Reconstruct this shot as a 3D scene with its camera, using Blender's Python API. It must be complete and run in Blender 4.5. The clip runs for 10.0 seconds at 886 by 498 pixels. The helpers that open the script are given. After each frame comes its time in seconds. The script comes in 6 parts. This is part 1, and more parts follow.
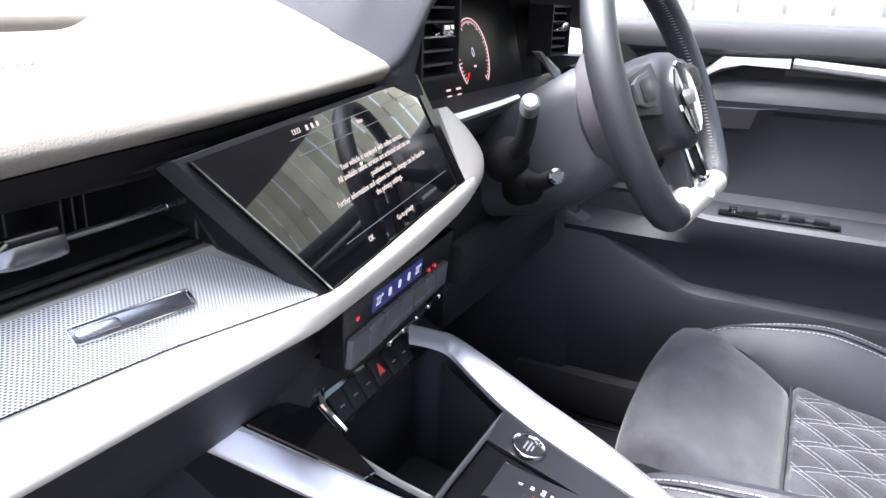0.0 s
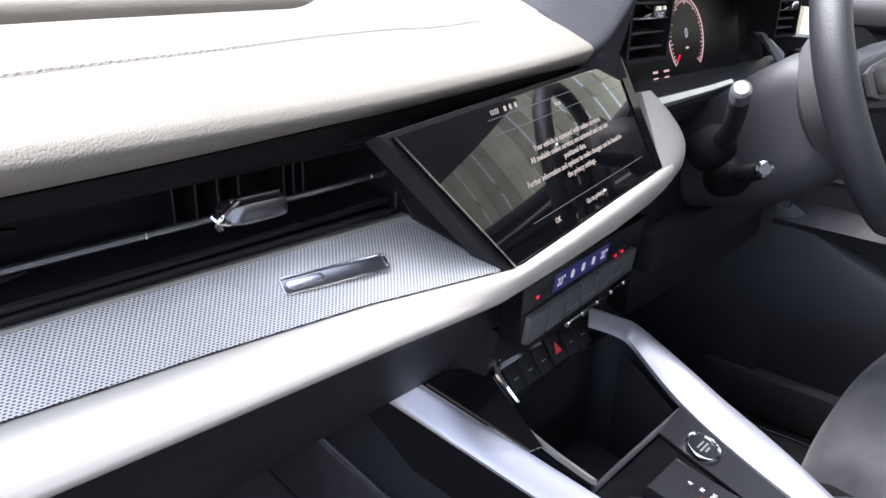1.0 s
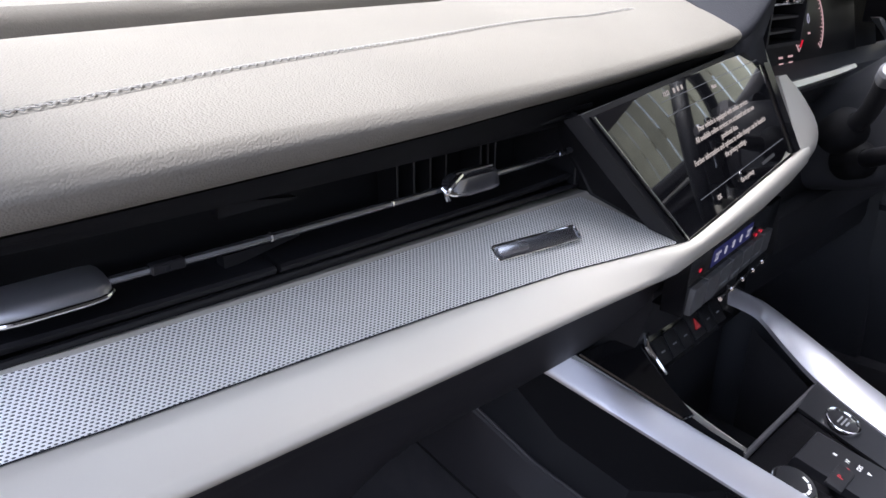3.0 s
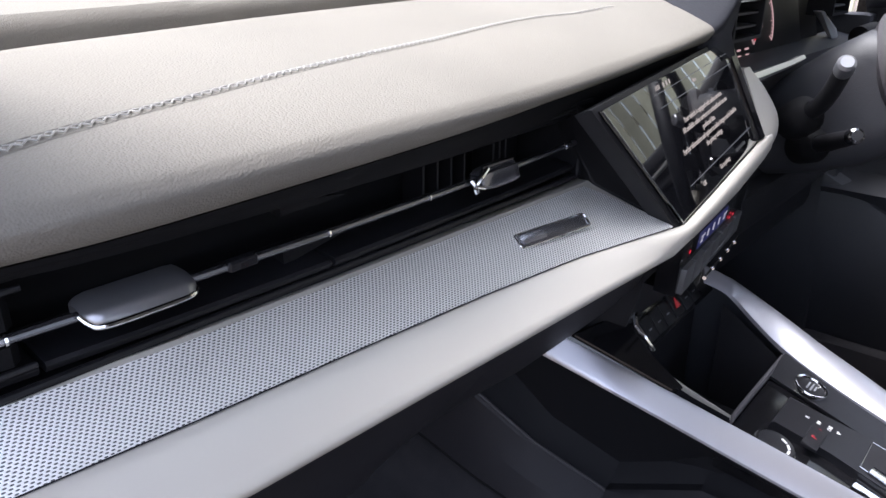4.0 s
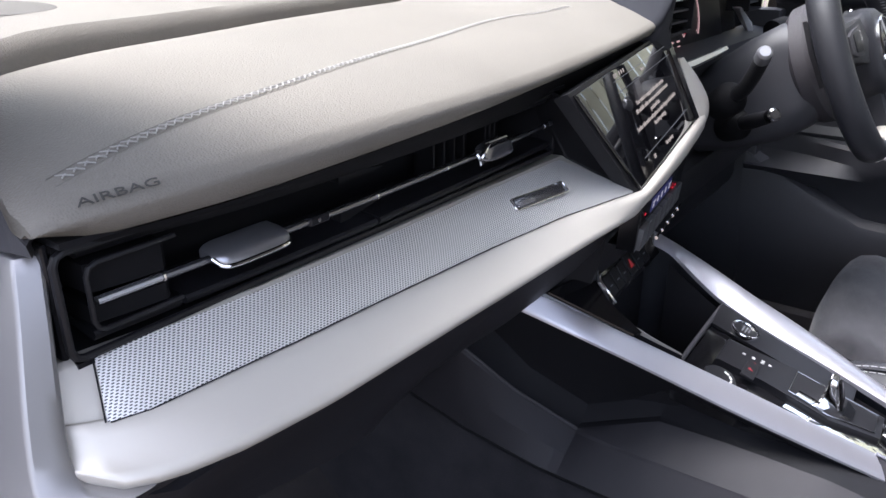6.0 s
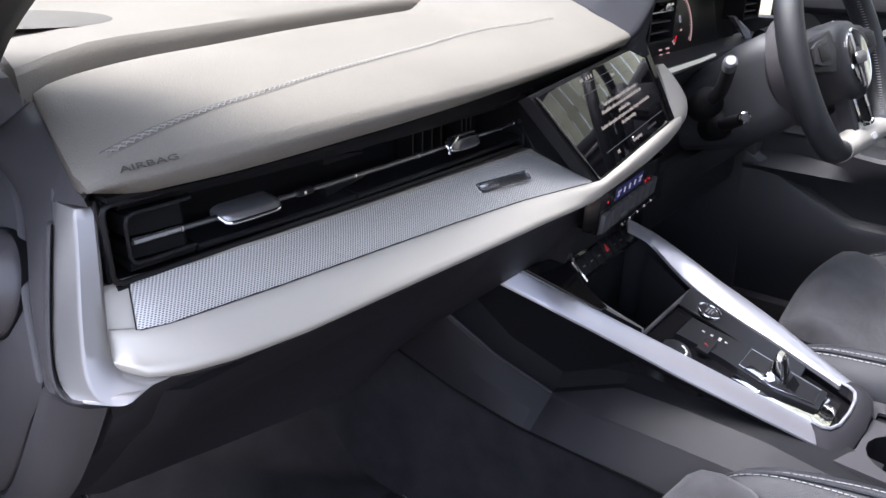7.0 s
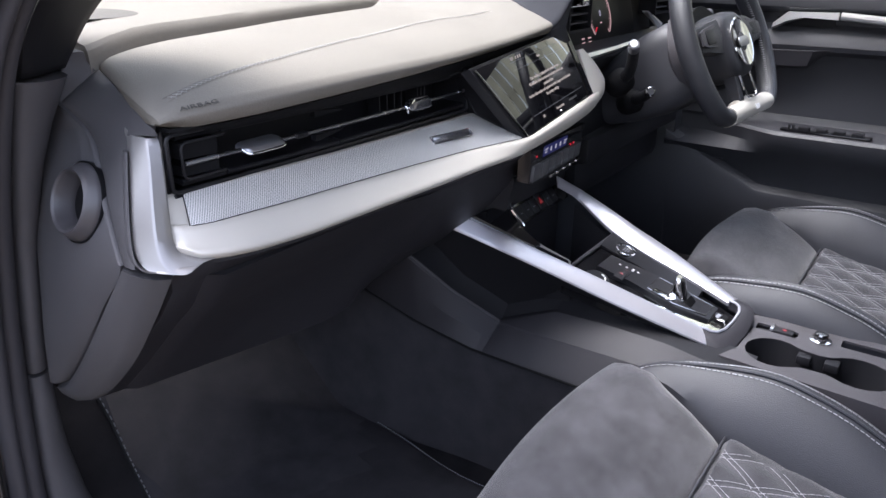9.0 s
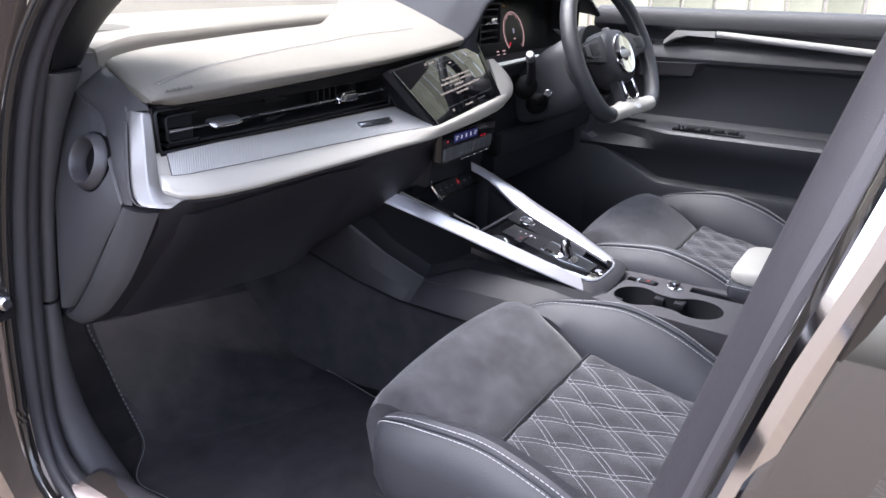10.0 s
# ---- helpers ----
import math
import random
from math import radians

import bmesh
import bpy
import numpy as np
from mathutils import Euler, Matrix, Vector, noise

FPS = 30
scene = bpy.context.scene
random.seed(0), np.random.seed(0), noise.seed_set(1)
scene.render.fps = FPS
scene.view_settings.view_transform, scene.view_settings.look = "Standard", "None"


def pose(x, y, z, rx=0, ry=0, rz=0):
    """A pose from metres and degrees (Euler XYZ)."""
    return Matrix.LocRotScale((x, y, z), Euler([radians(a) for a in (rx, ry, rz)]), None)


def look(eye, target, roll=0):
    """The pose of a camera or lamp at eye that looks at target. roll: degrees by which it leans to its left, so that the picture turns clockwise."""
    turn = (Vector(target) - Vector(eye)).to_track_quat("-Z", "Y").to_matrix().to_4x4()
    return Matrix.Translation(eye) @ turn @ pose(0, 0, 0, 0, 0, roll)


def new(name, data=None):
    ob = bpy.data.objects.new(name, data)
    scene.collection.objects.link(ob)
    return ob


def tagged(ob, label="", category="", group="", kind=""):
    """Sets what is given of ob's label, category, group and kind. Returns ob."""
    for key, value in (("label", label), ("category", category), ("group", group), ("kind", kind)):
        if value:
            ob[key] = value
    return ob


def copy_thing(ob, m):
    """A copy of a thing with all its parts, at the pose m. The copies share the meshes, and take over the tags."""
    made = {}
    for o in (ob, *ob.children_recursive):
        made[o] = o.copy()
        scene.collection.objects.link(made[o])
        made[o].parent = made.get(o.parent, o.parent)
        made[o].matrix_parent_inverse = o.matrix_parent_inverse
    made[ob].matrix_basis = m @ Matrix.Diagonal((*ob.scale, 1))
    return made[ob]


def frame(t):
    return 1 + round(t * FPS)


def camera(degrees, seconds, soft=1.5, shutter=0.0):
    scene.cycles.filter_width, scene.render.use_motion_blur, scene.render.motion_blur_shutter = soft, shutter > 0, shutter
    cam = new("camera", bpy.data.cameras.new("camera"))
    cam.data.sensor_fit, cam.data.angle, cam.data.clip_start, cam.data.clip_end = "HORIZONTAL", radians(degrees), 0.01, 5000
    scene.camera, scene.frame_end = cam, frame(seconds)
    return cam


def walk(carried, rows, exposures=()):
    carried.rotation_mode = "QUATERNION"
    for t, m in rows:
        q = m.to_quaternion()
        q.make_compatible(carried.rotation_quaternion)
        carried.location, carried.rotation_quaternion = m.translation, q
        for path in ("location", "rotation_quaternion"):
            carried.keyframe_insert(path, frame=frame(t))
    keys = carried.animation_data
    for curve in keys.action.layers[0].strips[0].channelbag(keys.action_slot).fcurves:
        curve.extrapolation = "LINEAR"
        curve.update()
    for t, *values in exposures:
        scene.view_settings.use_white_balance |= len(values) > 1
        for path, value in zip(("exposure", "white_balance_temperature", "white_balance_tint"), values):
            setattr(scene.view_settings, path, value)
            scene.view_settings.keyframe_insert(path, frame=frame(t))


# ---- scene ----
cam = camera(62.5, 10.0)
PATH = [
    (0, (-0.572, -0.362, 1.085), (1.128, 0.47, 0.44), 2.0),
    (0.5, (-0.578, -0.365, 1.09), (0.94, 0.733, 0.39), 1.8),
    (1, (-0.579, -0.374, 1.094), (0.805, 0.874, 0.367), 1.7),
    (1.5, (-0.591, -0.37, 1.09), (0.709, 0.961, 0.356), 1.4),
    (2, (-0.607, -0.37, 1.09), (0.65, 0.998, 0.349), 1.1),
    (2.5, (-0.638, -0.352, 1.087), (0.621, 1.013, 0.346), 0.7),
    (2.7, (-0.656, -0.343, 1.088), (0.612, 1.016, 0.348), 0.5),
    (4, (-0.74, -0.305, 1.1), (0.66, 0.902, 0.338), 0.5),
    (4.5, (-0.767, -0.296, 1.095), (0.697, 0.839, 0.34), 0.1),
    (5, (-0.782, -0.301, 1.093), (0.725, 0.771, 0.332), 0.0),
    (5.5, (-0.819, -0.295, 1.102), (0.706, 0.746, 0.334), 0.2),
    (6.8, (-0.907, -0.421, 1.134), (0.546, 0.711, 0.355), 0.7),
    (7, (-0.917, -0.446, 1.142), (0.52, 0.704, 0.36), 0.7),
    (7.5, (-0.947, -0.5, 1.161), (0.461, 0.682, 0.374), 0.7),
    (8, (-1.001, -0.544, 1.166), (0.411, 0.634, 0.378), 0.5),
    (8.5, (-1.056, -0.571, 1.162), (0.398, 0.56, 0.384), 0.3),
    (9, (-1.096, -0.587, 1.142), (0.41, 0.486, 0.379), 0.2),
    (9.5, (-1.209, -0.669, 1.156), (0.335, 0.364, 0.415), 0.3),
    (10, (-1.289, -0.832, 1.155), (0.27, 0.2, 0.443), 0.6),
]
walk(cam, [(t, look(eye, target, roll)) for t, eye, target, roll in PATH], [(0.0, 3.7, 6050, 16), (1.0, 3.08, 6050, 16), (2.5, 2.6, 6050, 16), (5.5, 2.6, 6050, 16), (8.0, 2.57, 6050, 16), (9.0, 2.65, 6050, 16), (9.5, 2.88, 6050, 16), (10.0, 2.88, 6050, 16)])

# ---- light ----
world = bpy.data.worlds.new("sky")
scene.world = world
world.use_nodes = True
wn = world.node_tree
sky = wn.nodes.new("ShaderNodeTexSky")
sky.sky_type = "NISHITA"
sky.sun_disc = False
sky.sun_elevation, sky.sun_rotation = radians(69), radians(-22)
sky.air_density, sky.dust_density, sky.ozone_density = 1.0, 4.0, 1.0
cloud = wn.nodes.new("ShaderNodeHueSaturation")
cloud.inputs["Saturation"].default_value = 0.5
wn.links.new(sky.outputs[0], cloud.inputs["Color"])
wn.links.new(cloud.outputs[0], wn.nodes["Background"].inputs[0])
wn.nodes["Background"].inputs[1].default_value = 0.15
sun = new("sun", bpy.data.lights.new("sun", "SUN"))
sun.data.energy, sun.data.angle, sun.data.color = 1.0, radians(35), (1.0, 0.95, 0.88)
sun.matrix_world = look((-1.15, 2.85, 8), (0, 0, 0))

# ---- materials ----


def mat(name, color, rough=0.5, metal=0.0, grain=0.0, grain_size=400.0, var=0.15, var_size=6.0, coat=0.0, spec=0.5, sheen=0.0, wear=0.08):
    """A plain surface with colour variation at two scales, uneven gloss and a fine relief."""
    m = bpy.data.materials.new(name)
    m.use_nodes = True
    nt = m.node_tree
    b = nt.nodes["Principled BSDF"]
    b.inputs["Metallic"].default_value = metal
    b.inputs["Specular IOR Level"].default_value = spec
    b.inputs["Coat Weight"].default_value = coat
    b.inputs["Coat Roughness"].default_value = 0.05
    if sheen:
        b.inputs["Sheen Weight"].default_value = sheen
        b.inputs["Sheen Roughness"].default_value = 0.4
    tc = nt.nodes.new("ShaderNodeTexCoord")
    big = nt.nodes.new("ShaderNodeTexNoise")
    big.inputs["Scale"].default_value, big.inputs["Detail"].default_value = var_size, 4
    fine = nt.nodes.new("ShaderNodeTexNoise")
    fine.inputs["Scale"].default_value, fine.inputs["Detail"].default_value = grain_size, 2
    for n in (big, fine):
        nt.links.new(tc.outputs["Object"], n.inputs["Vector"])
    ramp = nt.nodes.new("ShaderNodeValToRGB")
    c = Vector(color)
    ramp.color_ramp.elements[0].position, ramp.color_ramp.elements[1].position = 0.3, 0.7
    ramp.color_ramp.elements[0].color = (*(c * (1 - var)), 1)
    ramp.color_ramp.elements[1].color = (*[min(v, 1) for v in c * (1 + var)], 1)
    mix = nt.nodes.new("ShaderNodeMath")
    mix.operation = "MULTIPLY_ADD"
    mix.inputs[1].default_value, mix.inputs[2].default_value = 0.3, 0.0
    add = nt.nodes.new("ShaderNodeMath")
    add.operation = "MULTIPLY_ADD"
    add.inputs[1].default_value = 0.7
    nt.links.new(fine.outputs["Fac"], mix.inputs[0])
    nt.links.new(big.outputs["Fac"], add.inputs[0])
    nt.links.new(mix.outputs[0], add.inputs[2])
    nt.links.new(add.outputs[0], ramp.inputs["Fac"])
    nt.links.new(ramp.outputs["Color"], b.inputs["Base Color"])
    rr = nt.nodes.new("ShaderNodeMapRange")
    rr.inputs["To Min"].default_value, rr.inputs["To Max"].default_value = max(rough - wear, 0.02), min(rough + wear, 1)
    nt.links.new(big.outputs["Fac"], rr.inputs["Value"])
    nt.links.new(rr.outputs[0], b.inputs["Roughness"])
    if grain:
        bump = nt.nodes.new("ShaderNodeBump")
        bump.inputs["Strength"].default_value, bump.inputs["Distance"].default_value = grain, 0.001
        nt.links.new(fine.outputs["Fac"], bump.inputs["Height"])
        nt.links.new(bump.outputs[0], b.inputs["Normal"])
    return m


def leather(name, color, rough, scale=650.0, depth=0.5, spec=0.5, coat=0.0, reach=0.0006):
    """Grained leatherette: small cells with soft valleys, over broad unevenness."""
    m = mat(name, color, rough, var=0.1, var_size=9, spec=spec, coat=coat)
    nt = m.node_tree
    b = nt.nodes["Principled BSDF"]
    tc = next(n for n in nt.nodes if n.type == "TEX_COORD")
    vor = nt.nodes.new("ShaderNodeTexVoronoi")
    vor.feature = "F1"
    vor.inputs["Scale"].default_value = scale
    warp = nt.nodes.new("ShaderNodeTexNoise")
    warp.inputs["Scale"].default_value = scale * 0.3
    mixv = nt.nodes.new("ShaderNodeMixRGB")
    mixv.inputs["Fac"].default_value = 0.0005
    nt.links.new(tc.outputs["Object"], warp.inputs["Vector"])
    nt.links.new(tc.outputs["Object"], mixv.inputs["Color1"])
    nt.links.new(warp.outputs["Color"], mixv.inputs["Color2"])
    nt.links.new(mixv.outputs[0], vor.inputs["Vector"])
    bump = nt.nodes.new("ShaderNodeBump")
    bump.inputs["Strength"].default_value, bump.inputs["Distance"].default_value = depth, reach
    bump.invert = True
    nt.links.new(vor.outputs["Distance"], bump.inputs["Height"])
    nt.links.new(bump.outputs[0], b.inputs["Normal"])
    return m


def decor(name):
    """Brushed metal sheet with a fine stamped lattice of lozenges."""
    m = mat(name, (0.62, 0.62, 0.63), 0.42, metal=0.6, var=0.05, var_size=20)
    nt = m.node_tree
    b = nt.nodes["Principled BSDF"]
    tc = next(n for n in nt.nodes if n.type == "TEX_COORD")

    def dot(v):
        n = nt.nodes.new("ShaderNodeVectorMath")
        n.operation = "DOT_PRODUCT"
        n.inputs[1].default_value = v
        nt.links.new(tc.outputs["Object"], n.inputs[0])
        s = nt.nodes.new("ShaderNodeMath")
        s.operation = "SINE"
        nt.links.new(n.outputs["Value"], s.inputs[0])
        return s.outputs[0]
    kx, ks = 2 * math.pi / 0.0028, math.pi / 0.0013
    a = dot((kx, 0.3 * ks, 0.24 * ks))
    c = dot((0.0, -0.78 * ks, -0.62 * ks))
    mul = nt.nodes.new("ShaderNodeMath")
    mul.operation = "MULTIPLY"
    def op(kind, x, y=None):
        n = nt.nodes.new("ShaderNodeMath")
        n.operation = kind
        nt.links.new(x, n.inputs[0])
        if isinstance(y, float):
            n.inputs[1].default_value = y
        elif y is not None:
            nt.links.new(y, n.inputs[1])
        return n.outputs[0]
    wave = op("ADD", op("MULTIPLY", a, op("SIGN", c)), 0.65)
    nt.links.new(wave, mul.inputs[0])
    nt.links.new(op("POWER", op("ABSOLUTE", c), 4.0), mul.inputs[1])
    ramp = nt.nodes.new("ShaderNodeValToRGB")
    ramp.color_ramp.elements[0].position, ramp.color_ramp.elements[1].position = 0.61, 0.76
    ramp.color_ramp.elements[0].color = (0.90, 0.89, 0.88, 1)
    ramp.color_ramp.elements[1].color = (0.10, 0.10, 0.105, 1)
    half = nt.nodes.new("ShaderNodeMath")
    half.operation = "MULTIPLY_ADD"
    half.inputs[1].default_value = half.inputs[2].default_value = 0.5
    nt.links.new(mul.outputs[0], half.inputs[0])
    nt.links.new(half.outputs[0], ramp.inputs["Fac"])
    nt.links.new(ramp.outputs["Color"], b.inputs["Base Color"])
    bump = nt.nodes.new("ShaderNodeBump")
    bump.inputs["Strength"].default_value, bump.inputs["Distance"].default_value = 0.4, 0.0005
    bump.invert = True
    nt.links.new(half.outputs[0], bump.inputs["Height"])
    nt.links.new(bump.outputs[0], b.inputs["Normal"])
    return m


def glow(name, color, strength):
    m = bpy.data.materials.new(name)
    m.use_nodes = True
    b = m.node_tree.nodes["Principled BSDF"]
    b.inputs["Base Color"].default_value = (0.01, 0.01, 0.01, 1)
    b.inputs["Emission Color"].default_value = (*color, 1)
    b.inputs["Emission Strength"].default_value = strength
    return m


def clear(name, tint=(0.9, 0.95, 0.93), ior=1.5):
    m = bpy.data.materials.new(name)
    m.use_nodes = True
    nt = m.node_tree
    out = nt.nodes["Material Output"]
    nt.nodes.remove(nt.nodes["Principled BSDF"])
    tr = nt.nodes.new("ShaderNodeBsdfTransparent")
    tr.inputs[0].default_value = (*tint, 1)
    gl = nt.nodes.new("ShaderNodeBsdfGlossy")
    gl.inputs["Roughness"].default_value = 0.02
    fr = nt.nodes.new("ShaderNodeFresnel")
    fr.inputs["IOR"].default_value = ior
    mx = nt.nodes.new("ShaderNodeMixShader")
    nt.links.new(fr.outputs[0], mx.inputs[0])
    nt.links.new(tr.outputs[0], mx.inputs[1])
    nt.links.new(gl.outputs[0], mx.inputs[2])
    nt.links.new(mx.outputs[0], out.inputs[0])
    return m


M_PAD = leather("pad_leatherette", (0.172, 0.160, 0.139), 0.62, 800, 0.45, spec=0.2, reach=0.0007)
M_EMBOSS = mat("embossed_letters", (0.040, 0.038, 0.034), 0.5)
M_SILVER = mat("satin_silver_paint", (0.55, 0.52, 0.467), 0.46, metal=0.3, grain=0.04, grain_size=2500, var=0.03, wear=0.04)
# Darker copy of the silver paint, the end piece's shade put into it.
M_ENDCAP = mat("satin_silver_shaded", (0.29, 0.28, 0.278), 0.36, metal=0.6, grain=0.04, grain_size=2500, var=0.03, wear=0.04)
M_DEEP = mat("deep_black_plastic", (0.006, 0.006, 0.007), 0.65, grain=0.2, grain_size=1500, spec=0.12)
M_TRIM = mat("post_trim_plastic", (0.068, 0.065, 0.070), 0.55, grain=0.5, grain_size=1400, var=0.08, spec=0.4)
M_RING = mat("ring_plastic", (0.055, 0.052, 0.056), 0.36, grain=0.1, grain_size=1500)
M_RAIL = mat("satin_aluminium", (0.52, 0.515, 0.555), 0.40, metal=0.85, grain=0.03, grain_size=2500, var=0.04, wear=0.05)
M_DECOR = decor("stamped_metal")
M_CHROME = mat("chrome", (0.72, 0.72, 0.73), 0.10, metal=1.0, var=0.03, wear=0.04)
M_SMOKE = mat("dark_chrome", (0.34, 0.34, 0.35), 0.18, metal=1.0, var=0.05, wear=0.05)
M_BLACK = mat("black_plastic", (0.012, 0.012, 0.014), 0.5, grain=0.2, grain_size=1500, spec=0.2)
M_SLAT = mat("vent_plastic", (0.011, 0.011, 0.013), 0.36, grain=0.1, grain_size=1500, spec=0.3)
M_PLATE = mat("slider_metal", (0.33, 0.33, 0.35), 0.34, metal=0.85, var=0.04, wear=0.04)
M_SATIN = mat("satin_grey_metal", (0.45, 0.45, 0.48), 0.26, metal=0.9, var=0.05, wear=0.05)
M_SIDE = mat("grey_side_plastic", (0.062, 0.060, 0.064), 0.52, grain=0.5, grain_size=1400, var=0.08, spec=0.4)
M_BAR = mat("dark_bar_metal", (0.20, 0.20, 0.22), 0.26, metal=0.9, var=0.05, wear=0.05)
M_SEAM = mat("pad_seam", (0.145, 0.136, 0.119), 0.7)
M_GREY = mat("dark_grey_plastic", (0.048, 0.0455, 0.051), 0.55, grain=0.5, grain_size=1400, var=0.08, spec=0.4)
M_KEY = mat("grey_key_plastic", (0.060, 0.060, 0.064), 0.5, grain=0.1, grain_size=1500, var=0.06)
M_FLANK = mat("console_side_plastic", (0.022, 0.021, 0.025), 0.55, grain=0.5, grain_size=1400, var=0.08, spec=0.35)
M_SOFT = leather("dark_soft_plastic", (0.036, 0.037, 0.043), 0.52, 900, 0.35)
M_BOSS = leather("boss_leatherette", (0.022, 0.022, 0.026), 0.5, 1000, 0.4, spec=0.35)
M_HANDLE = mat("bright_satin_metal", (0.78, 0.77, 0.76), 0.30, metal=0.6, var=0.03)
M_PIANO = mat("piano_black", (0.006, 0.006, 0.007), 0.09, var=0.1, coat=0.0, wear=0.03)
M_GLASSBLK = mat("black_display_glass", (0.004, 0.004, 0.005), 0.03, coat=0.3, var=0.1, wear=0.015)
M_CLUSTER = mat("cluster_glass", (0.004, 0.004, 0.005), 0.34, spec=0.15, var=0.1, wear=0.01)
M_LEATHER = leather("seat_leather", (0.031, 0.032, 0.038), 0.45, 1000, 0.6, spec=0.36)
M_HOOD = leather("hood_plastic", (0.029, 0.030, 0.036), 0.7, 900, 0.3, spec=0.15)
M_PALETHREAD = mat("pad_thread", (0.33, 0.32, 0.30), 0.7, grain=0.4, grain_size=3000)
M_WHEEL = leather("wheel_leather", (0.024, 0.025, 0.029), 0.40, 1100, 0.5)
M_SUEDE = mat("grey_suede", (0.045, 0.0443, 0.049), 0.95, grain=0.5, grain_size=2600, var=0.5, var_size=22, sheen=0.25, spec=0.1)
M_THREAD = mat("pale_thread", (0.32, 0.32, 0.34), 0.7, grain=0.4, grain_size=3000)
M_GTHREAD = mat("grey_thread", (0.16, 0.165, 0.18), 0.7, grain=0.4, grain_size=3000)
M_CARPET = mat("carpet", (0.034, 0.033, 0.037), 0.98, grain=0.9, grain_size=900, var=0.22, var_size=22, spec=0.03)
M_RUBBER = mat("rubber", (0.045, 0.043, 0.048), 0.55, grain=0.2, grain_size=900, spec=0.35)
M_PAINT = mat("black_car_paint", (0.020, 0.018, 0.017), 0.14, metal=0.3, var=0.1, coat=1.0, wear=0.02)
# Car paint of the jamb, reflected ground and sky put into its brown.
M_JAMB = mat("car_paint_tan_reflection", (0.21, 0.172, 0.152), 0.22, metal=0.7, var=0.08, coat=0.5, wear=0.03)
M_LINER = mat("headliner_cloth", (0.45, 0.44, 0.43), 0.95, grain=0.4, grain_size=900)
M_ARM = leather("armrest_leatherette", (0.36, 0.345, 0.31), 0.5, 1200, 0.3)
M_RED = mat("red_plastic", (0.42, 0.045, 0.045), 0.4)
M_PRINT = mat("white_print", (0.7, 0.7, 0.7), 0.6)
M_GLASS = clear("window_glass")
M_TINT = clear("tinted_glass", (0.30, 0.32, 0.33), 3.0)
M_TEXT = glow("screen_text", (1.0, 0.86, 0.76), 0.07)
M_TEXTDIM = glow("screen_text_dim", (0.8, 0.8, 0.85), 0.0075)
M_LINE = glow("screen_rule", (0.8, 0.85, 0.95), 0.023)
M_REDLED = glow("red_light", (1.0, 0.02, 0.05), 0.115)
M_BLUELCD = glow("blue_lcd", (0.10, 0.11, 0.6), 0.016)
M_LCDTXT = glow("lcd_digits", (0.85, 0.82, 1.0), 0.065)
M_GAUGE = glow("gauge_marks", (1.0, 0.62, 0.60), 0.09)

# ---- geometry helpers ----


def part(name, bm, material, parent=None, label="", angle=35, m=None):
    """Links a bmesh as one mesh object, under parent if given."""
    bmesh.ops.recalc_face_normals(bm, faces=bm.faces)
    me = bpy.data.meshes.new(name)
    bm.to_mesh(me)
    bm.free()
    for p in me.polygons:
        p.use_smooth = True
    me.set_sharp_from_angle(angle=radians(angle))
    me.materials.append(material)
    ob = new(name, me)
    if m is not None:
        ob.matrix_basis = m
    if parent is not None:
        ob.parent = parent
    if label:
        tagged(ob, label)
    return ob


def root(name, at=(0, 0, 0)):
    ob = new(name)
    ob.location = at
    ob.empty_display_size = 0.05
    return ob


def loft(rings, closed=True, caps=True, bm=None):
    """Skin over equal rings of points."""
    bm = bm or bmesh.new()
    vs = [[bm.verts.new(p) for p in r] for r in rings]
    n = len(rings[0])
    for a, b in zip(vs[:-1], vs[1:]):
        for i in range(n if closed else n - 1):
            j = (i + 1) % n
            bm.faces.new((a[i], a[j], b[j], b[i]))
    if caps and closed:
        bm.faces.new(vs[0])
        bm.faces.new(vs[-1])
    return bm


def box(x0, x1, y0, y1, z0, z1, bevel=0.0, seg=2, bm=None):
    bm = bm or bmesh.new()
    r = bmesh.ops.create_cube(bm, size=1.0)
    for v in r["verts"]:
        v.co = Vector(((x0 + x1) / 2 + v.co.x * (x1 - x0), (y0 + y1) / 2 + v.co.y * (y1 - y0), (z0 + z1) / 2 + v.co.z * (z1 - z0)))
    if bevel:
        es = {e for v in r["verts"] for e in v.link_edges}
        bmesh.ops.bevel(bm, geom=list(es), offset=bevel, segments=seg, affect="EDGES", profile=0.6)
    return bm


def tube(pts, r, n=8, closed=False, bm=None, flat=1.0, up=(0, 0, 1)):
    """A round or flattened bar along points."""
    pts = [Vector(p) for p in pts]
    rings = []
    k = len(pts)
    for i, p in enumerate(pts):
        a = pts[(i - 1) % k] if (closed or i) else p
        b = pts[(i + 1) % k] if (closed or i < k - 1) else p
        t = (b - a).normalized()
        s = t.cross(Vector(up))
        s = s.normalized() if s.length > 1e-4 else t.orthogonal().normalized()
        u = s.cross(t).normalized()
        rr = r[i] if isinstance(r, (list, tuple)) else r
        rings.append([p + s * (rr * math.cos(2 * math.pi * j / n)) + u * (rr * flat * math.sin(2 * math.pi * j / n)) for j in range(n)])
    if closed:
        rings.append(rings[0])
    bm2 = loft(rings, True, not closed, bm)
    if closed:
        bmesh.ops.remove_doubles(bm2, verts=bm2.verts, dist=1e-6)
    return bm2


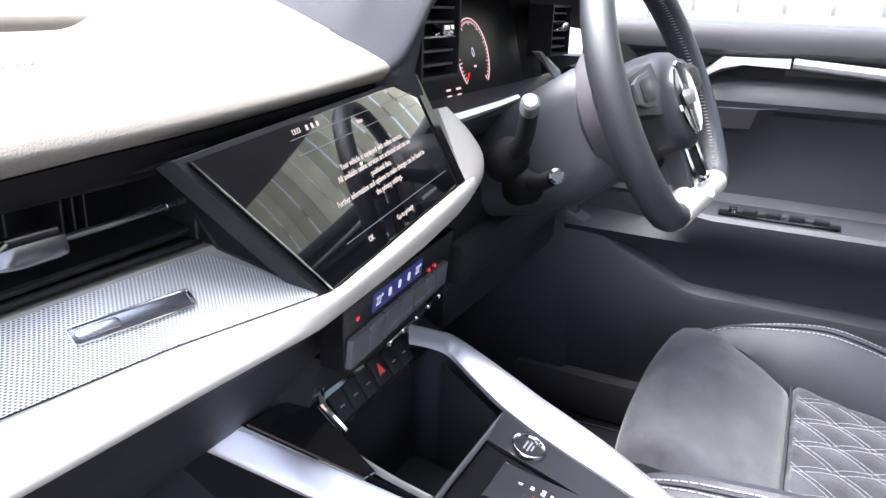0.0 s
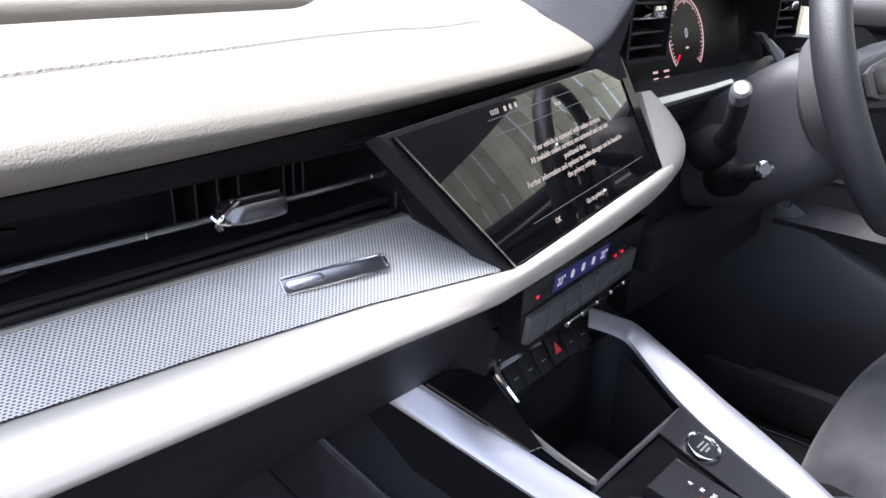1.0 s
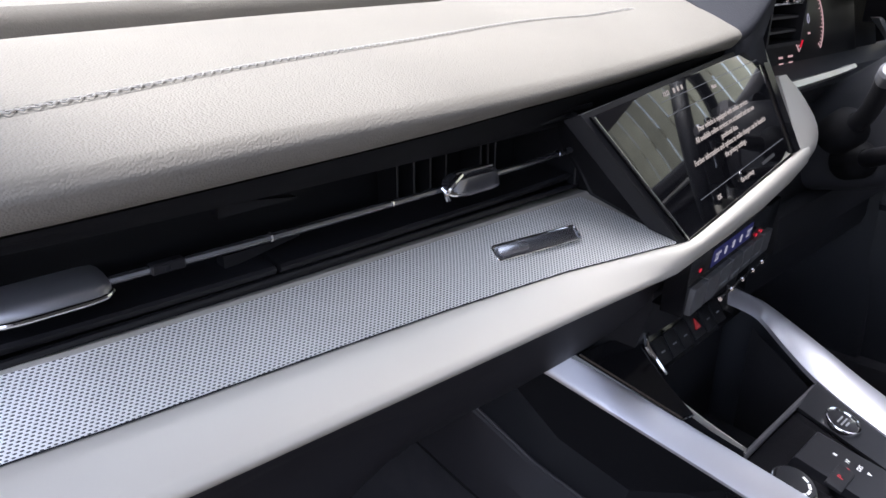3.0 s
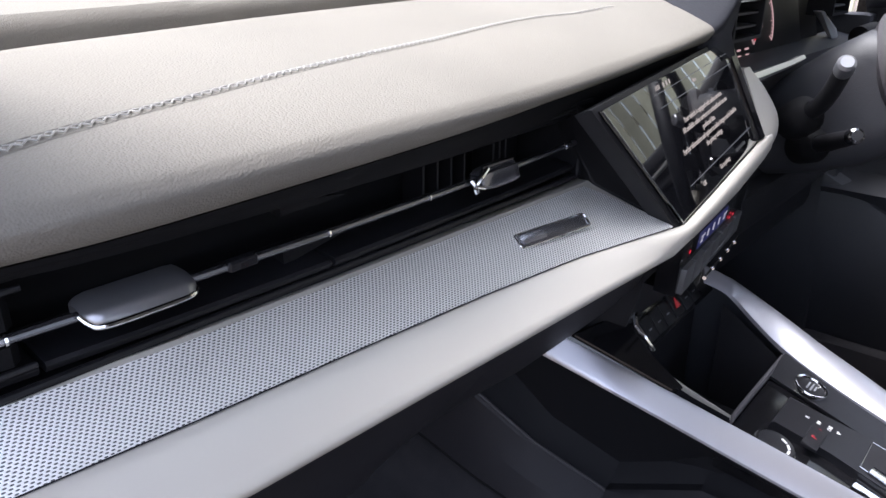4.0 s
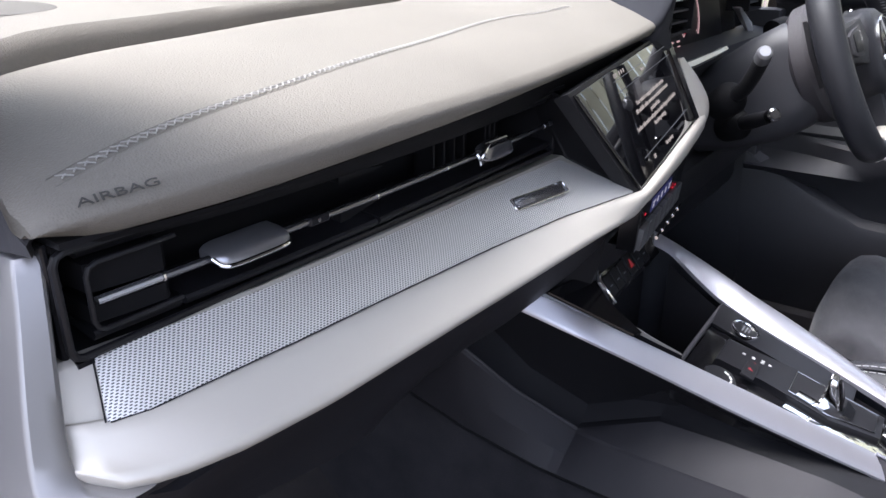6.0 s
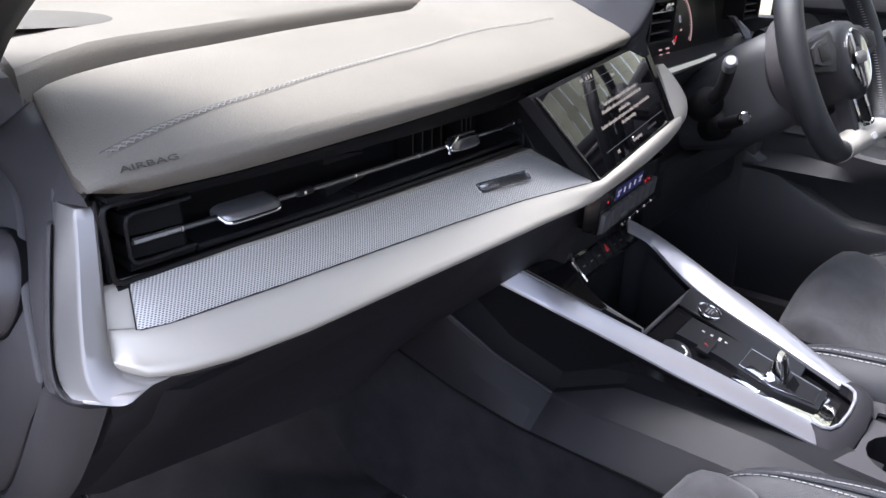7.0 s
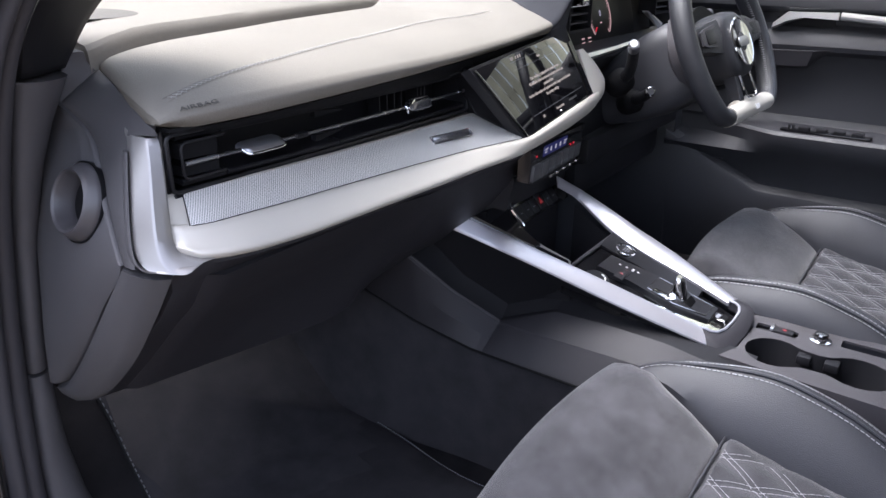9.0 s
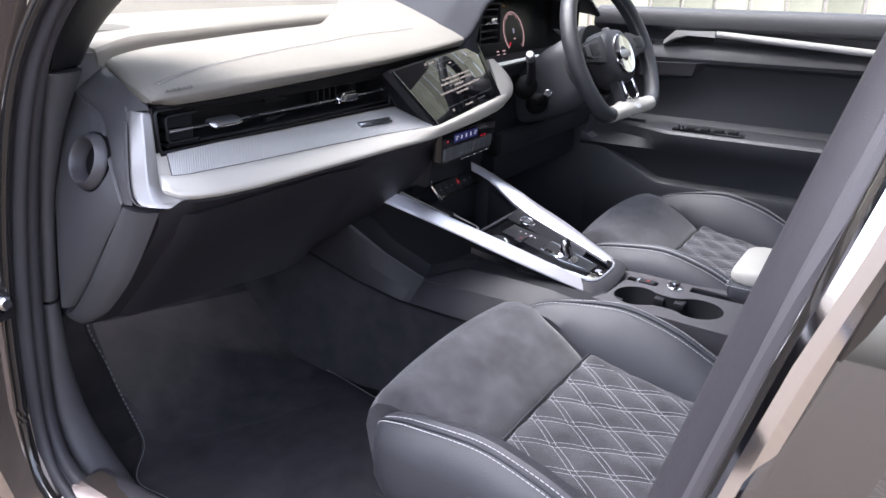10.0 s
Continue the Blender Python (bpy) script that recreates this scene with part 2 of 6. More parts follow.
def slab(poly, thick, m=None, bevel=0.0, seg=2, bm=None):
    """A flat polygon in (u, v) with a thickness below it, laid by the matrix m."""
    bm = bm or bmesh.new()
    m = m or Matrix()
    n = len(poly)
    top = [bm.verts.new(m @ Vector((u, v, 0))) for u, v in poly]
    bot = [bm.verts.new(m @ Vector((u, v, -thick))) for u, v in poly]
    ft = bm.faces.new(top)
    bm.faces.new(bot[::-1])
    for i in range(n):
        bm.faces.new((top[i], bot[i], bot[(i + 1) % n], top[(i + 1) % n]))
    if bevel:
        bmesh.ops.bevel(bm, geom=list(ft.edges), offset=bevel, segments=seg, affect="EDGES", profile=0.6)
    return bm


def rounded(w, h, r, n=5, cx=0.0, cy=0.0):
    pts = []
    for (sx, sy, a0) in ((1, 1, 0), (-1, 1, 90), (-1, -1, 180), (1, -1, 270)):
        for i in range(n + 1):
            a = radians(a0 + 90 * i / n)
            pts.append((cx + sx * (w / 2 - r) + r * math.cos(a), cy + sy * (h / 2 - r) + r * math.sin(a)))
    return pts


def disc(r, n=28, cx=0.0, cy=0.0):
    return [(cx + r * math.cos(2 * math.pi * i / n), cy + r * math.sin(2 * math.pi * i / n)) for i in range(n)]


def lathe(profile, m, n=36, bm=None):
    """A turned solid: (radius, height) pairs round the z axis of m."""
    rings = [[m @ Vector((r * math.cos(2 * math.pi * i / n), r * math.sin(2 * math.pi * i / n), h)) for i in range(n)] for r, h in profile]
    return loft(rings, True, True, bm)


def basis(origin, u, v):
    """The pose with x along u, y along v (made square to u), z out of both."""
    u = Vector(u).normalized()
    n = u.cross(Vector(v)).normalized()
    w = n.cross(u)
    m = Matrix((u, w, n)).transposed().to_4x4()
    m.translation = Vector(origin)
    return m


def words(text, size, m, parent, material, name="text", align="CENTER", depth=0.0002):
    """Flat letters in the built-in font."""
    cu = bpy.data.curves.new(name, "FONT")
    cu.body, cu.size, cu.align_x, cu.align_y, cu.extrude = text, size, align, "CENTER", depth
    cu.resolution_u = 3
    tmp = bpy.data.objects.new(name, cu)
    me = bpy.data.meshes.new_from_object(tmp)
    bpy.data.objects.remove(tmp)
    me.materials.clear()
    me.materials.append(material)
    ob = new(name, me)
    ob.matrix_basis = m
    ob.parent = parent
    return ob


def lerp(table, x):
    """Values between rows (x, a, b, ...), eased so that no corner shows."""
    if x <= table[0][0]:
        return table[0][1:]
    for p, q in zip(table[:-1], table[1:]):
        if x <= q[0]:
            k = (x - p[0]) / (q[0] - p[0])
            return tuple(a + (b - a) * k for a, b in zip(p[1:], q[1:]))
    return table[-1][1:]


def span(a, b, n):
    return [a + (b - a) * i / n for i in range(n + 1)]


def curve(pts, n=6):
    """A smooth line through points."""
    out = []
    P = [Vector(p) for p in pts]
    for i in range(len(P) - 1):
        p0, p1, p2, p3 = P[max(i - 1, 0)], P[i], P[i + 1], P[min(i + 2, len(P) - 1)]
        for k in range(n):
            t = k / n
            out.append(0.5 * (2 * p1 + (p2 - p0) * t + (2 * p0 - 5 * p1 + 4 * p2 - p3) * t * t + (3 * p1 - p0 - 3 * p2 + p3) * t ** 3))
    out.append(P[-1])
    return out


def fine(table, n=5):
    """The rows of a table, filled in smoothly between."""
    out = []
    T = [tuple(r) for r in table]
    for i in range(len(T) - 1):
        a, b, c, d = T[max(i - 1, 0)], T[i], T[i + 1], T[min(i + 2, len(T) - 1)]
        for k in range(n):
            t = k / n
            out.append(tuple(0.5 * (2 * q + (r - p) * t + (2 * p - 5 * q + 4 * r - s) * t * t + (3 * q - p - 3 * r + s) * t ** 3) for p, q, r, s in zip(a, b, c, d)))
    out.append(T[-1])
    return out

# ---- setting: ground, fence, car shell ----
GRAVEL = mat("gravel_drive", (0.085, 0.066, 0.05), 0.9, grain=1.0, grain_size=60, var=0.45, var_size=30)
M_FENCE = mat("pale_fence_wood", (0.50, 0.47, 0.34), 0.8, grain=0.5, grain_size=150, var=0.25, var_size=5)
fn = M_FENCE.node_tree
info = fn.nodes.new("ShaderNodeObjectInfo")
tone = fn.nodes.new("ShaderNodeMapRange")
tone.inputs["To Min"].default_value, tone.inputs["To Max"].default_value = 0.55, 1.15
shade = fn.nodes.new("ShaderNodeMixRGB")
shade.blend_type, shade.inputs["Fac"].default_value = "MULTIPLY", 1.0
base = fn.nodes["Principled BSDF"].inputs["Base Color"]
fn.links.new(info.outputs["Random"], tone.inputs["Value"])
fn.links.new(base.links[0].from_socket, shade.inputs["Color1"])
fn.links.new(tone.outputs[0], shade.inputs["Color2"])
fn.links.new(shade.outputs[0], base)

bm = bmesh.new()
bmesh.ops.create_grid(bm, x_segments=8, y_segments=8, size=400)
tagged(part("ground", bm, GRAVEL), "brown gravel driveway around the car", "ground", kind="structure")

fence = tagged(root("fence", (2.3, 0, 0)), "pale wooden board fence beside the driveway", "fence", kind="structure")
part("rail", box(0.03, 0.07, -7, 7, 0.5, 0.6), M_FENCE, fence)
part("rail", box(0.03, 0.07, -7, 7, 1.5, 1.6), M_FENCE, fence)
board_bm = box(-0.012, 0.012, -0.068, 0.068, 0, 2.15, 0.004, 1)
board = part("board", board_bm, M_FENCE, fence)
board.location = (0, -6.9, 0.02)
rnd = random.Random(4)
for i in range(1, 92):
    b = new("board", board.data)
    b.parent = fence
    b.location = (rnd.uniform(-0.006, 0.006), -6.9 + i * 0.15, 0.02 + rnd.uniform(-0.01, 0.01))

car = tagged(root("car_body", (0, 0, 0)), "black car body shell with its front passenger door open", "car", kind="structure")


def strip(profile_pts, material, name, r, n=8, flat=1.0, label=""):
    return part(name, tube(profile_pts, r, n, flat=flat), material, car, label)


# roof and headliner over the cabin
rings = []
for y in span(-2.0, -0.30, 10):
    k = (y + 0.9) / 1.1
    zt = 1.43 - 0.06 * k * k
    rings.append([(x, y, zt - 0.10 * (x / 0.62) ** 4) for x in span(-0.62, 0.62, 10)] + [(x, y, zt - 0.02 - 0.10 * (x / 0.62) ** 4) for x in span(0.62, -0.62, 10)])
part("headliner", loft(rings), M_LINER, car)
rings = [[(p[0] * 1.03, p[1], p[2] + 0.02) for p in r] for r in rings]
part("roof_panel", loft(rings), M_PAINT, car)
# floor pan, firewall, rear wall
part("floor_pan", box(-0.80, 0.80, -1.9, 0.75, 0.22, 0.285, 0.01), M_CARPET, car)
part("firewall", box(-0.80, 0.80, 0.72, 0.78, 0.25, 1.03, 0.01), M_BLACK, car)
part("rear_bulkhead", box(-0.80, 0.80, -1.95, -1.88, 0.25, 0.98, 0.01), M_BLACK, car)
part("scuttle", box(-0.80, 0.80, 0.78, 1.2, 0.85, 1.0, 0.02), M_PAINT, car)
part("bonnet", box(-0.82, 0.82, 1.15, 1.95, 0.80, 0.97, 0.05, 3), M_PAINT, car)
# windscreen
bm = loft([[(x, 0.80 - 0.12 * (x / 0.7) ** 2, 1.02) for x in span(-0.72, 0.72, 8)], [(x * 0.84, -0.29 - 0.05 * (x / 0.7) ** 2, 1.395) for x in span(-0.72, 0.72, 8)]], closed=False)
ws = part("windscreen", bm, M_GLASS, car)
ws.visible_shadow = False
# pillars of the windscreen
for s in (-1, 1):
    pts = [(s * 0.775, 0.62, 1.0), (s * 0.75, 0.33, 1.14), (s * 0.70, 0.02, 1.27), (s * 0.645, -0.22, 1.36), (s * 0.62, -0.5, 1.40), (s * 0.62, -1.0, 1.41), (s * 0.64, -1.9, 1.35)]
    part("roof_pillar", tube(pts, [0.036, 0.034, 0.032, 0.030, 0.030, 0.032, 0.036], 10), M_PAINT, car)
    part("pillar_trim", tube([(p[0] - s * 0.03, p[1] - 0.02, p[2] - 0.015) for p in pts], 0.026, 10), M_GREY, car)
# front wing and hinge post, outside the opening
rings = []
for z, y, x in ((0.22, 0.36, -0.86), (0.45, 0.34, -0.885), (0.65, 0.33, -0.89), (0.85, 0.28, -0.885), (1.0, 0.2, -0.86), (1.08, 0.12, -0.83)):
    rings.append([(x, y, z), (x - 0.012, y + 0.05, z), (x - 0.012, y + 1.4, z), (x + 0.1, y + 1.4, z), (x + 0.08, y + 0.02, z)])
part("front_wing", loft(rings), M_PAINT, car)
rings = []
for z, y in ((0.24, 0.17), (0.36, 0.21), (0.42, 0.255), (0.5, 0.268), (0.66, 0.245), (0.84, 0.19), (1.0, 0.12), (1.10, 0.06), (1.2, 0.0)):
    rings.append([(-0.815, y + 0.012, z), (-0.842, y + 0.018, z), (-0.872, y + 0.06, z), (-0.872, y + 0.12, z), (-0.79, y + 0.12, z)])
part("hinge_post", loft(rings), M_JAMB, car, "car-painted hinge post, ground reflection put into its brown")
h = part("door_hinge", box(-0.880, -0.827, 0.232, 0.262, 0.668, 0.722, 0.006), M_SMOKE, car, "dark metal door hinge")
part("bolt", lathe([(0.0, 0.0), (0.011, 0.0), (0.011, 0.006), (0.007, 0.009), (0.0, 0.009)], basis((-0.838, 0.232, 0.697), (1, 0, 0), (0, 0, 1)), 14), M_CHROME, h)


# the door opening: its outer and inner line from the roof down the front post and along the sill
SEAL_O = curve([(-0.700, -0.33, 1.36), (-0.745, -0.18, 1.28), (-0.785, -0.03, 1.18), (-0.805, 0.060, 1.09), (-0.813, 0.125, 0.99), (-0.8155, 0.19, 0.84), (-0.8150, 0.245, 0.66), (-0.8150, 0.268, 0.52), (-0.8190, 0.264, 0.44), (-0.826, 0.232, 0.378), (-0.832, 0.16, 0.350), (-0.836, 0.04, 0.343), (-0.838, -0.3, 0.340), (-0.838, -0.62, 0.345)], 6)
SEAL_I = curve([(-0.655, -0.30, 1.345), (-0.705, -0.15, 1.262), (-0.750, -0.01, 1.165), (-0.7735, 0.074, 1.085), (-0.7765, 0.137, 0.99), (-0.7750, 0.202, 0.84), (-0.7705, 0.257, 0.66), (-0.7715, 0.280, 0.52), (-0.7745, 0.276, 0.44), (-0.780, 0.242, 0.390), (-0.786, 0.165, 0.366), (-0.790, 0.04, 0.360), (-0.792, -0.3, 0.357), (-0.792, -0.62, 0.360)], 6)
rings = []
for i, (o, q) in enumerate(zip(SEAL_O, SEAL_I)):
    t = (SEAL_O[min(i + 1, len(SEAL_O) - 1)] - SEAL_O[max(i - 1, 0)]).normalized()
    a = (q - o).normalized()
    up = t.cross(a).normalized()
    rings.append([o.lerp(q, k) + up * h for k, h in ((-0.02, -0.004), (0.0, 0.003), (0.06, 0.0075), (0.16, 0.0095), (0.27, 0.0085), (0.34, 0.0045), (0.38, 0.0005), (0.42, 0.0005), (0.47, 0.0045), (0.56, 0.0075), (0.68, 0.0080), (0.80, 0.0060), (0.90, 0.0020), (0.96, -0.003))] + [q - up * 0.012, o - up * 0.012])
part("door_seal", loft(rings), M_RUBBER, car, "black rubber door seal round the opening", angle=50)
part("jamb_edge", tube([p + Vector((-0.012, 0.010, -0.004)) for p in SEAL_O], 0.009, 14), M_PAINT, car)
# sill
rings = []
for y in span(-1.9, 0.2, 8):
    rings.append([(-0.755, y, 0.29), (-0.76, y, 0.365), (-0.80, y, 0.375), (-0.86, y, 0.345), (-0.885, y, 0.30), (-0.88, y, 0.18), (-0.75, y, 0.18)])
part("sill", loft(rings), M_JAMB, car, "car-painted door sill, reflections put into its brown")
part("sill_trim", tube(curve([(-0.757, 0.25, 0.325), (-0.762, 0.20, 0.333), (-0.766, 0.12, 0.342), (-0.769, 0.02, 0.349), (-0.770, -0.35, 0.35), (-0.770, -0.75, 0.35)], 8), 0.028, 14), M_GREY, car, "grey plastic sill trim")
# trim on the front post, upper and lower piece: a rounded nose beside the seal, then back towards the footwell
def post_trim(z0, z1, name):
    rings = []
    for z in span(z0, z1, 16):
        x, y = lerp([(0.285, -0.775, 0.16), (0.34, -0.774, 0.215), (0.39, -0.7735, 0.252), (0.44, -0.7725, 0.276), (0.52, -0.7705, 0.280), (0.66, -0.7700, 0.257), (0.84, -0.7740, 0.202), (0.99, -0.7760, 0.137), (1.03, -0.7755, 0.114)], z)
        c = 0.0022 if min(abs(z - z0), abs(z - z1)) < 0.006 else 0.0
        w, = lerp([(0.285, 0.075), (0.36, 0.068), (0.45, 0.056), (0.55, 0.042), (0.66, 0.033), (0.84, 0.031), (0.93, 0.038), (0.98, 0.050), (1.03, 0.064)], z)
        rings.append([(x, y + 0.030, z), (x + 0.0005, y + c, z), (x + 0.12 * w, y - 0.0055 + c, z), (x + 0.30 * w, y - 0.0075 + c, z), (x + 0.55 * w, y - 0.0050 + c, z), (x + 0.76 * w, y + 0.003 + c, z), (x + 0.91 * w, y + 0.016 + c, z), (x + w, y + 0.035, z), (x + w + 0.004, y + 0.10, z), (x + w + 0.004, y + 0.20, z), (x, y + 0.20, z)])
    return part(name, loft(rings), M_TRIM, car, angle=60)


post_trim(0.665, 1.026, "upper_post_trim")
post_trim(0.285, 0.659, "kick_trim")
part("footwell_wall", box(-0.765, -0.735, 0.30, 0.72, 0.285, 0.66, 0.01), M_CARPET, car)
# cover of the windscreen post, from the trim's top edge to the roof
rings = []
for (xo, yo, zo), (xi, yi, zi) in zip(curve([(-0.7690, 0.122, 1.029), (-0.7680, 0.082, 1.085), (-0.750, -0.01, 1.165), (-0.705, -0.15, 1.262), (-0.655, -0.30, 1.345)], 5), curve([(-0.7065, 0.156, 1.030), (-0.6900, 0.124, 1.080), (-0.6580, 0.062, 1.143), (-0.6050, -0.090, 1.265), (-0.585, -0.24, 1.345)], 5)):
    a, b = Vector((xo, yo, zo)), Vector((xi, yi, zi))
    o = Vector((-0.002, -0.006, 0.0))
    rings.append([a, a.lerp(b, 0.08) + o * 0.6, a.lerp(b, 0.25) + o, a.lerp(b, 0.55) + o * 0.9, a.lerp(b, 0.85) + o * 0.5, b, b + Vector((0.004, 0.05, 0.0)), a + Vector((0.0, 0.06, 0.0))])
part("post_cover", loft(rings), M_BLACK, car, "black cover of the windscreen post", angle=60)

# middle post with its trim and seals, and the closed rear door behind it
rings = []
for z in span(0.30, 1.38, 24):
    y = -0.695 - 0.26 * max(z - 0.72, -0.1) * 1.0
    x = -0.735 + max(z - 1.0, 0) * 0.28
    rings.append([(x - 0.016 + 0.054 * math.cos(a), y - 0.044 + 0.046 * math.sin(a), z) for a in [2 * math.pi * (i + 0.5) / 28 for i in range(28)]])
part("post_trim", loft(rings), M_FLANK, car, "dark grey plastic trim on the middle post")
bpost = [(z, -0.70 - 0.25 * max(z - 0.72, -0.1), -0.735 + max(z - 1.0, 0) * 0.28) for z in span(0.375, 1.36, 20)]
part("post_seal", tube([(x - 0.074, y - 0.030, z) for z, y, x in bpost], 0.0105, 10), M_RUBBER, car)
part("post_panel", loft([[(x - 0.080, y - 0.036, z), (x - 0.088, y - 0.031, z), (x - 0.097, y - 0.030, z), (x - 0.106, y - 0.033, z), (x - 0.114, y - 0.040, z), (x - 0.120, y - 0.050, z), (x - 0.122, y - 0.062, z), (x - 0.08, y - 0.12, z)] for z, y, x in bpost]), M_PAINT, car, "glossy black painted middle post")
part("post_seal", tube([(x - 0.122, y - 0.048, z) for z, y, x in bpost], 0.010, 10), M_RUBBER, car)
rear_door = tagged(root("rear_door"), "closed glossy black rear door with bright window frame", "car door", kind="structure")
rings = []
for z in span(0.30, 0.822, 10):
    y = -0.735 - 0.25 * max(z - 0.72, -0.1)
    x = -0.875 - 0.025 * math.sin((z - 0.3) / 0.53 * math.pi)
    rings.append([(x + 0.03, y, z), (x + 0.004, y - 0.004, z), (x, y - 0.012, z), (x - 0.012, -1.3, z), (x, -1.85, z), (x + 0.03, -1.85, z)])
part("door_panel", loft(rings), M_PAINT, rear_door)
part("window_frame", tube([(-0.862 + max(z - 1.0, 0) * 0.28, -0.748 - 0.25 * max(z - 0.72, -0.1), z) for z in span(0.80, 1.37, 8)], 0.012, 8), M_CHROME, rear_door, "bright metal window frame")
part("waist_strip", tube([(-0.880, -0.775, 0.824), (-0.892, -1.3, 0.835), (-0.88, -1.85, 0.855)], 0.006, 8), M_RUBBER, rear_door)
g = part("window", loft([[(-0.884, -0.775, 0.82), (-0.886, -1.85, 0.85)], [(-0.77, -0.92, 1.36), (-0.77, -1.80, 1.34)]], closed=False), M_TINT, rear_door, "dark tinted rear window")
# the open front passenger door, swung out on its hinges
fdoor = tagged(root("front_door", (-0.915, 0.315, 0.0)), "open black front passenger door on its hinges", "car door", kind="structure")
fdoor.rotation_euler = (0, 0, radians(-78))
rings = []
for z in span(0.30, 0.96, 10):
    k = math.sin((z - 0.30) / 0.66 * math.pi)
    rings.append([(-0.02 - 0.02 * k, -0.02, z), (-0.035 - 0.025 * k, -0.10, z), (-0.035 - 0.03 * k, -1.02, z), (0.04, -1.05, z), (0.075, -0.98, z), (0.075, -0.08, z), (0.05, -0.02, z)])
part("door_panel", loft(rings), M_PAINT, fdoor, angle=50)
part("door_card", box(0.076, 0.100, -0.98, -0.08, 0.34, 0.955, 0.02), M_SOFT, fdoor)
part("armrest_ledge", box(0.095, 0.150, -0.80, -0.20, 0.66, 0.73, 0.02, 3), M_SOFT, fdoor)
part("window_frame", tube([(0.02, -0.10, 0.95), (0.05, -0.40, 1.22), (0.08, -0.70, 1.36), (0.09, -1.02, 1.36), (0.03, -1.04, 0.95)], 0.020, 10), M_PAINT, fdoor)
part("window", loft([[(0.02, -0.12, 0.955), (0.03, -1.02, 0.955)], [(0.08, -0.70, 1.35), (0.09, -1.01, 1.35)]], closed=False), M_TINT, fdoor)
# rear hatch window surround closes the back
part("hatch", box(-0.75, 0.75, -2.05, -1.98, 0.9, 1.02, 0.01), M_BLACK, car)

# carpets and mats
def floor_sheet(x0, x1, lift, ya, yb, material, name, parent=None, inset=0.0, label=""):
    rows = []
    for y in span(ya, yb, 24):
        z = 0.288 + lift + 1.55 * 0.02 * math.log(1 + math.exp((y - 0.31) / 0.02))
        rows.append([(x0 + (x1 - x0) * i / 14, y, z + 0.003 * math.sin(i * 1.7 + y * 23)) for i in range(15)])
    bm = loft(rows, closed=False)
    r = bmesh.ops.solidify(bm, geom=bm.faces[:], thickness=0.006)
    return part(name, bm, material, parent, label)


tagged(floor_sheet(-0.74, -0.12, 0.0, -1.0, 0.66, M_CARPET, "carpet"), "dark carpet in the passenger footwell", "carpet", kind="structure")
tagged(floor_sheet(0.12, 0.76, 0.0, -1.0, 0.66, M_CARPET, "carpet"), "dark carpet in the driver footwell", "carpet", kind="structure")


def floor_mat(pts, lift, label):
    """A carpet mat with a bound and stitched edge."""
    mt = tagged(root("floor_mat", (0, 0, 0)), label, "floor mat")
    smooth = []
    n = len(pts)
    for i in range(n):
        p0, p1, p2, p3 = (Vector(pts[(i + j) % n]) for j in (-1, 0, 1, 2))
        for k in range(6):
            t = k / 6
            smooth.append(0.5 * ((2 * p1) + (p2 - p0) * t + (2 * p0 - 5 * p1 + 4 * p2 - p3) * t * t + (3 * p1 - p0 - 3 * p2 + p3) * t ** 3))
    def z_of(y):
        return 0.2955 + lift + 1.55 * 0.02 * math.log(1 + math.exp((y - 0.31) / 0.02))
    cx = sum(p.x for p in smooth) / len(smooth)
    cy = sum(p.y for p in smooth) / len(smooth)
    rings = []
    for k in (1.0, 0.97, 0.8, 0.6, 0.4, 0.2, 0.02):
        ring = []
        for p in smooth:
            x, y = cx + (p.x - cx) * k, cy + (p.y - cy) * k
            ring.append((x, y, z_of(y) + (0.004 if k < 1 else 0)))
        rings.append(ring)
    part("carpet_top", loft(rings), M_CARPET, mt)
    part("binding", tube([(p.x, p.y, z_of(p.y) + 0.002) for p in smooth], 0.0026, 6, closed=True), M_BLACK, mt)
    bm = bmesh.new()
    m = len(smooth)
    for i in range(m):
        a, b = smooth[i], smooth[(i + 1) % m]
        L = (b - a).length
        k = max(int(L / 0.0055), 1)
        for j in range(k):
            p, q = a.lerp(b, j / k), a.lerp(b, (j + 0.6) / k)
            s = 0.985
            p = Vector((cx + (p.x - cx) * s, cy + (p.y - cy) * s))
            q = Vector((cx + (q.x - cx) * s, cy + (q.y - cy) * s))
            tube([(p.x, p.y, z_of(p.y) + 0.0065), (q.x, q.y, z_of(q.y) + 0.0068)], 0.0010, 4, bm=bm)
    part("edge_stitching", bm, M_GTHREAD, mt, "pale stitched edge")
    return mt


floor_mat([(-0.60, 0.46), (-0.615, 0.39), (-0.628, 0.29), (-0.70, 0.21), (-0.70, 0.1), (-0.69, -0.25), (-0.45, -0.30), (-0.25, -0.28), (-0.25, -0.03), (-0.225, 0.12), (-0.205, 0.25), (-0.17, 0.36), (-0.30, 0.46), (-0.45, 0.48)], 0.0, "dark carpet floor mat with pale stitched edge in the passenger footwell")
floor_mat([(0.20, 0.42), (0.20, 0.1), (0.20, -0.28), (0.45, -0.3), (0.68, -0.28), (0.68, 0.1), (0.66, 0.40), (0.45, 0.46)], 0.0, "dark carpet floor mat in the driver footwell")

# ---- dashboard ----
dash = tagged(root("dashboard"), "dashboard with pale leatherette top, stamped metal inlay and satin silver trim", "dashboard")

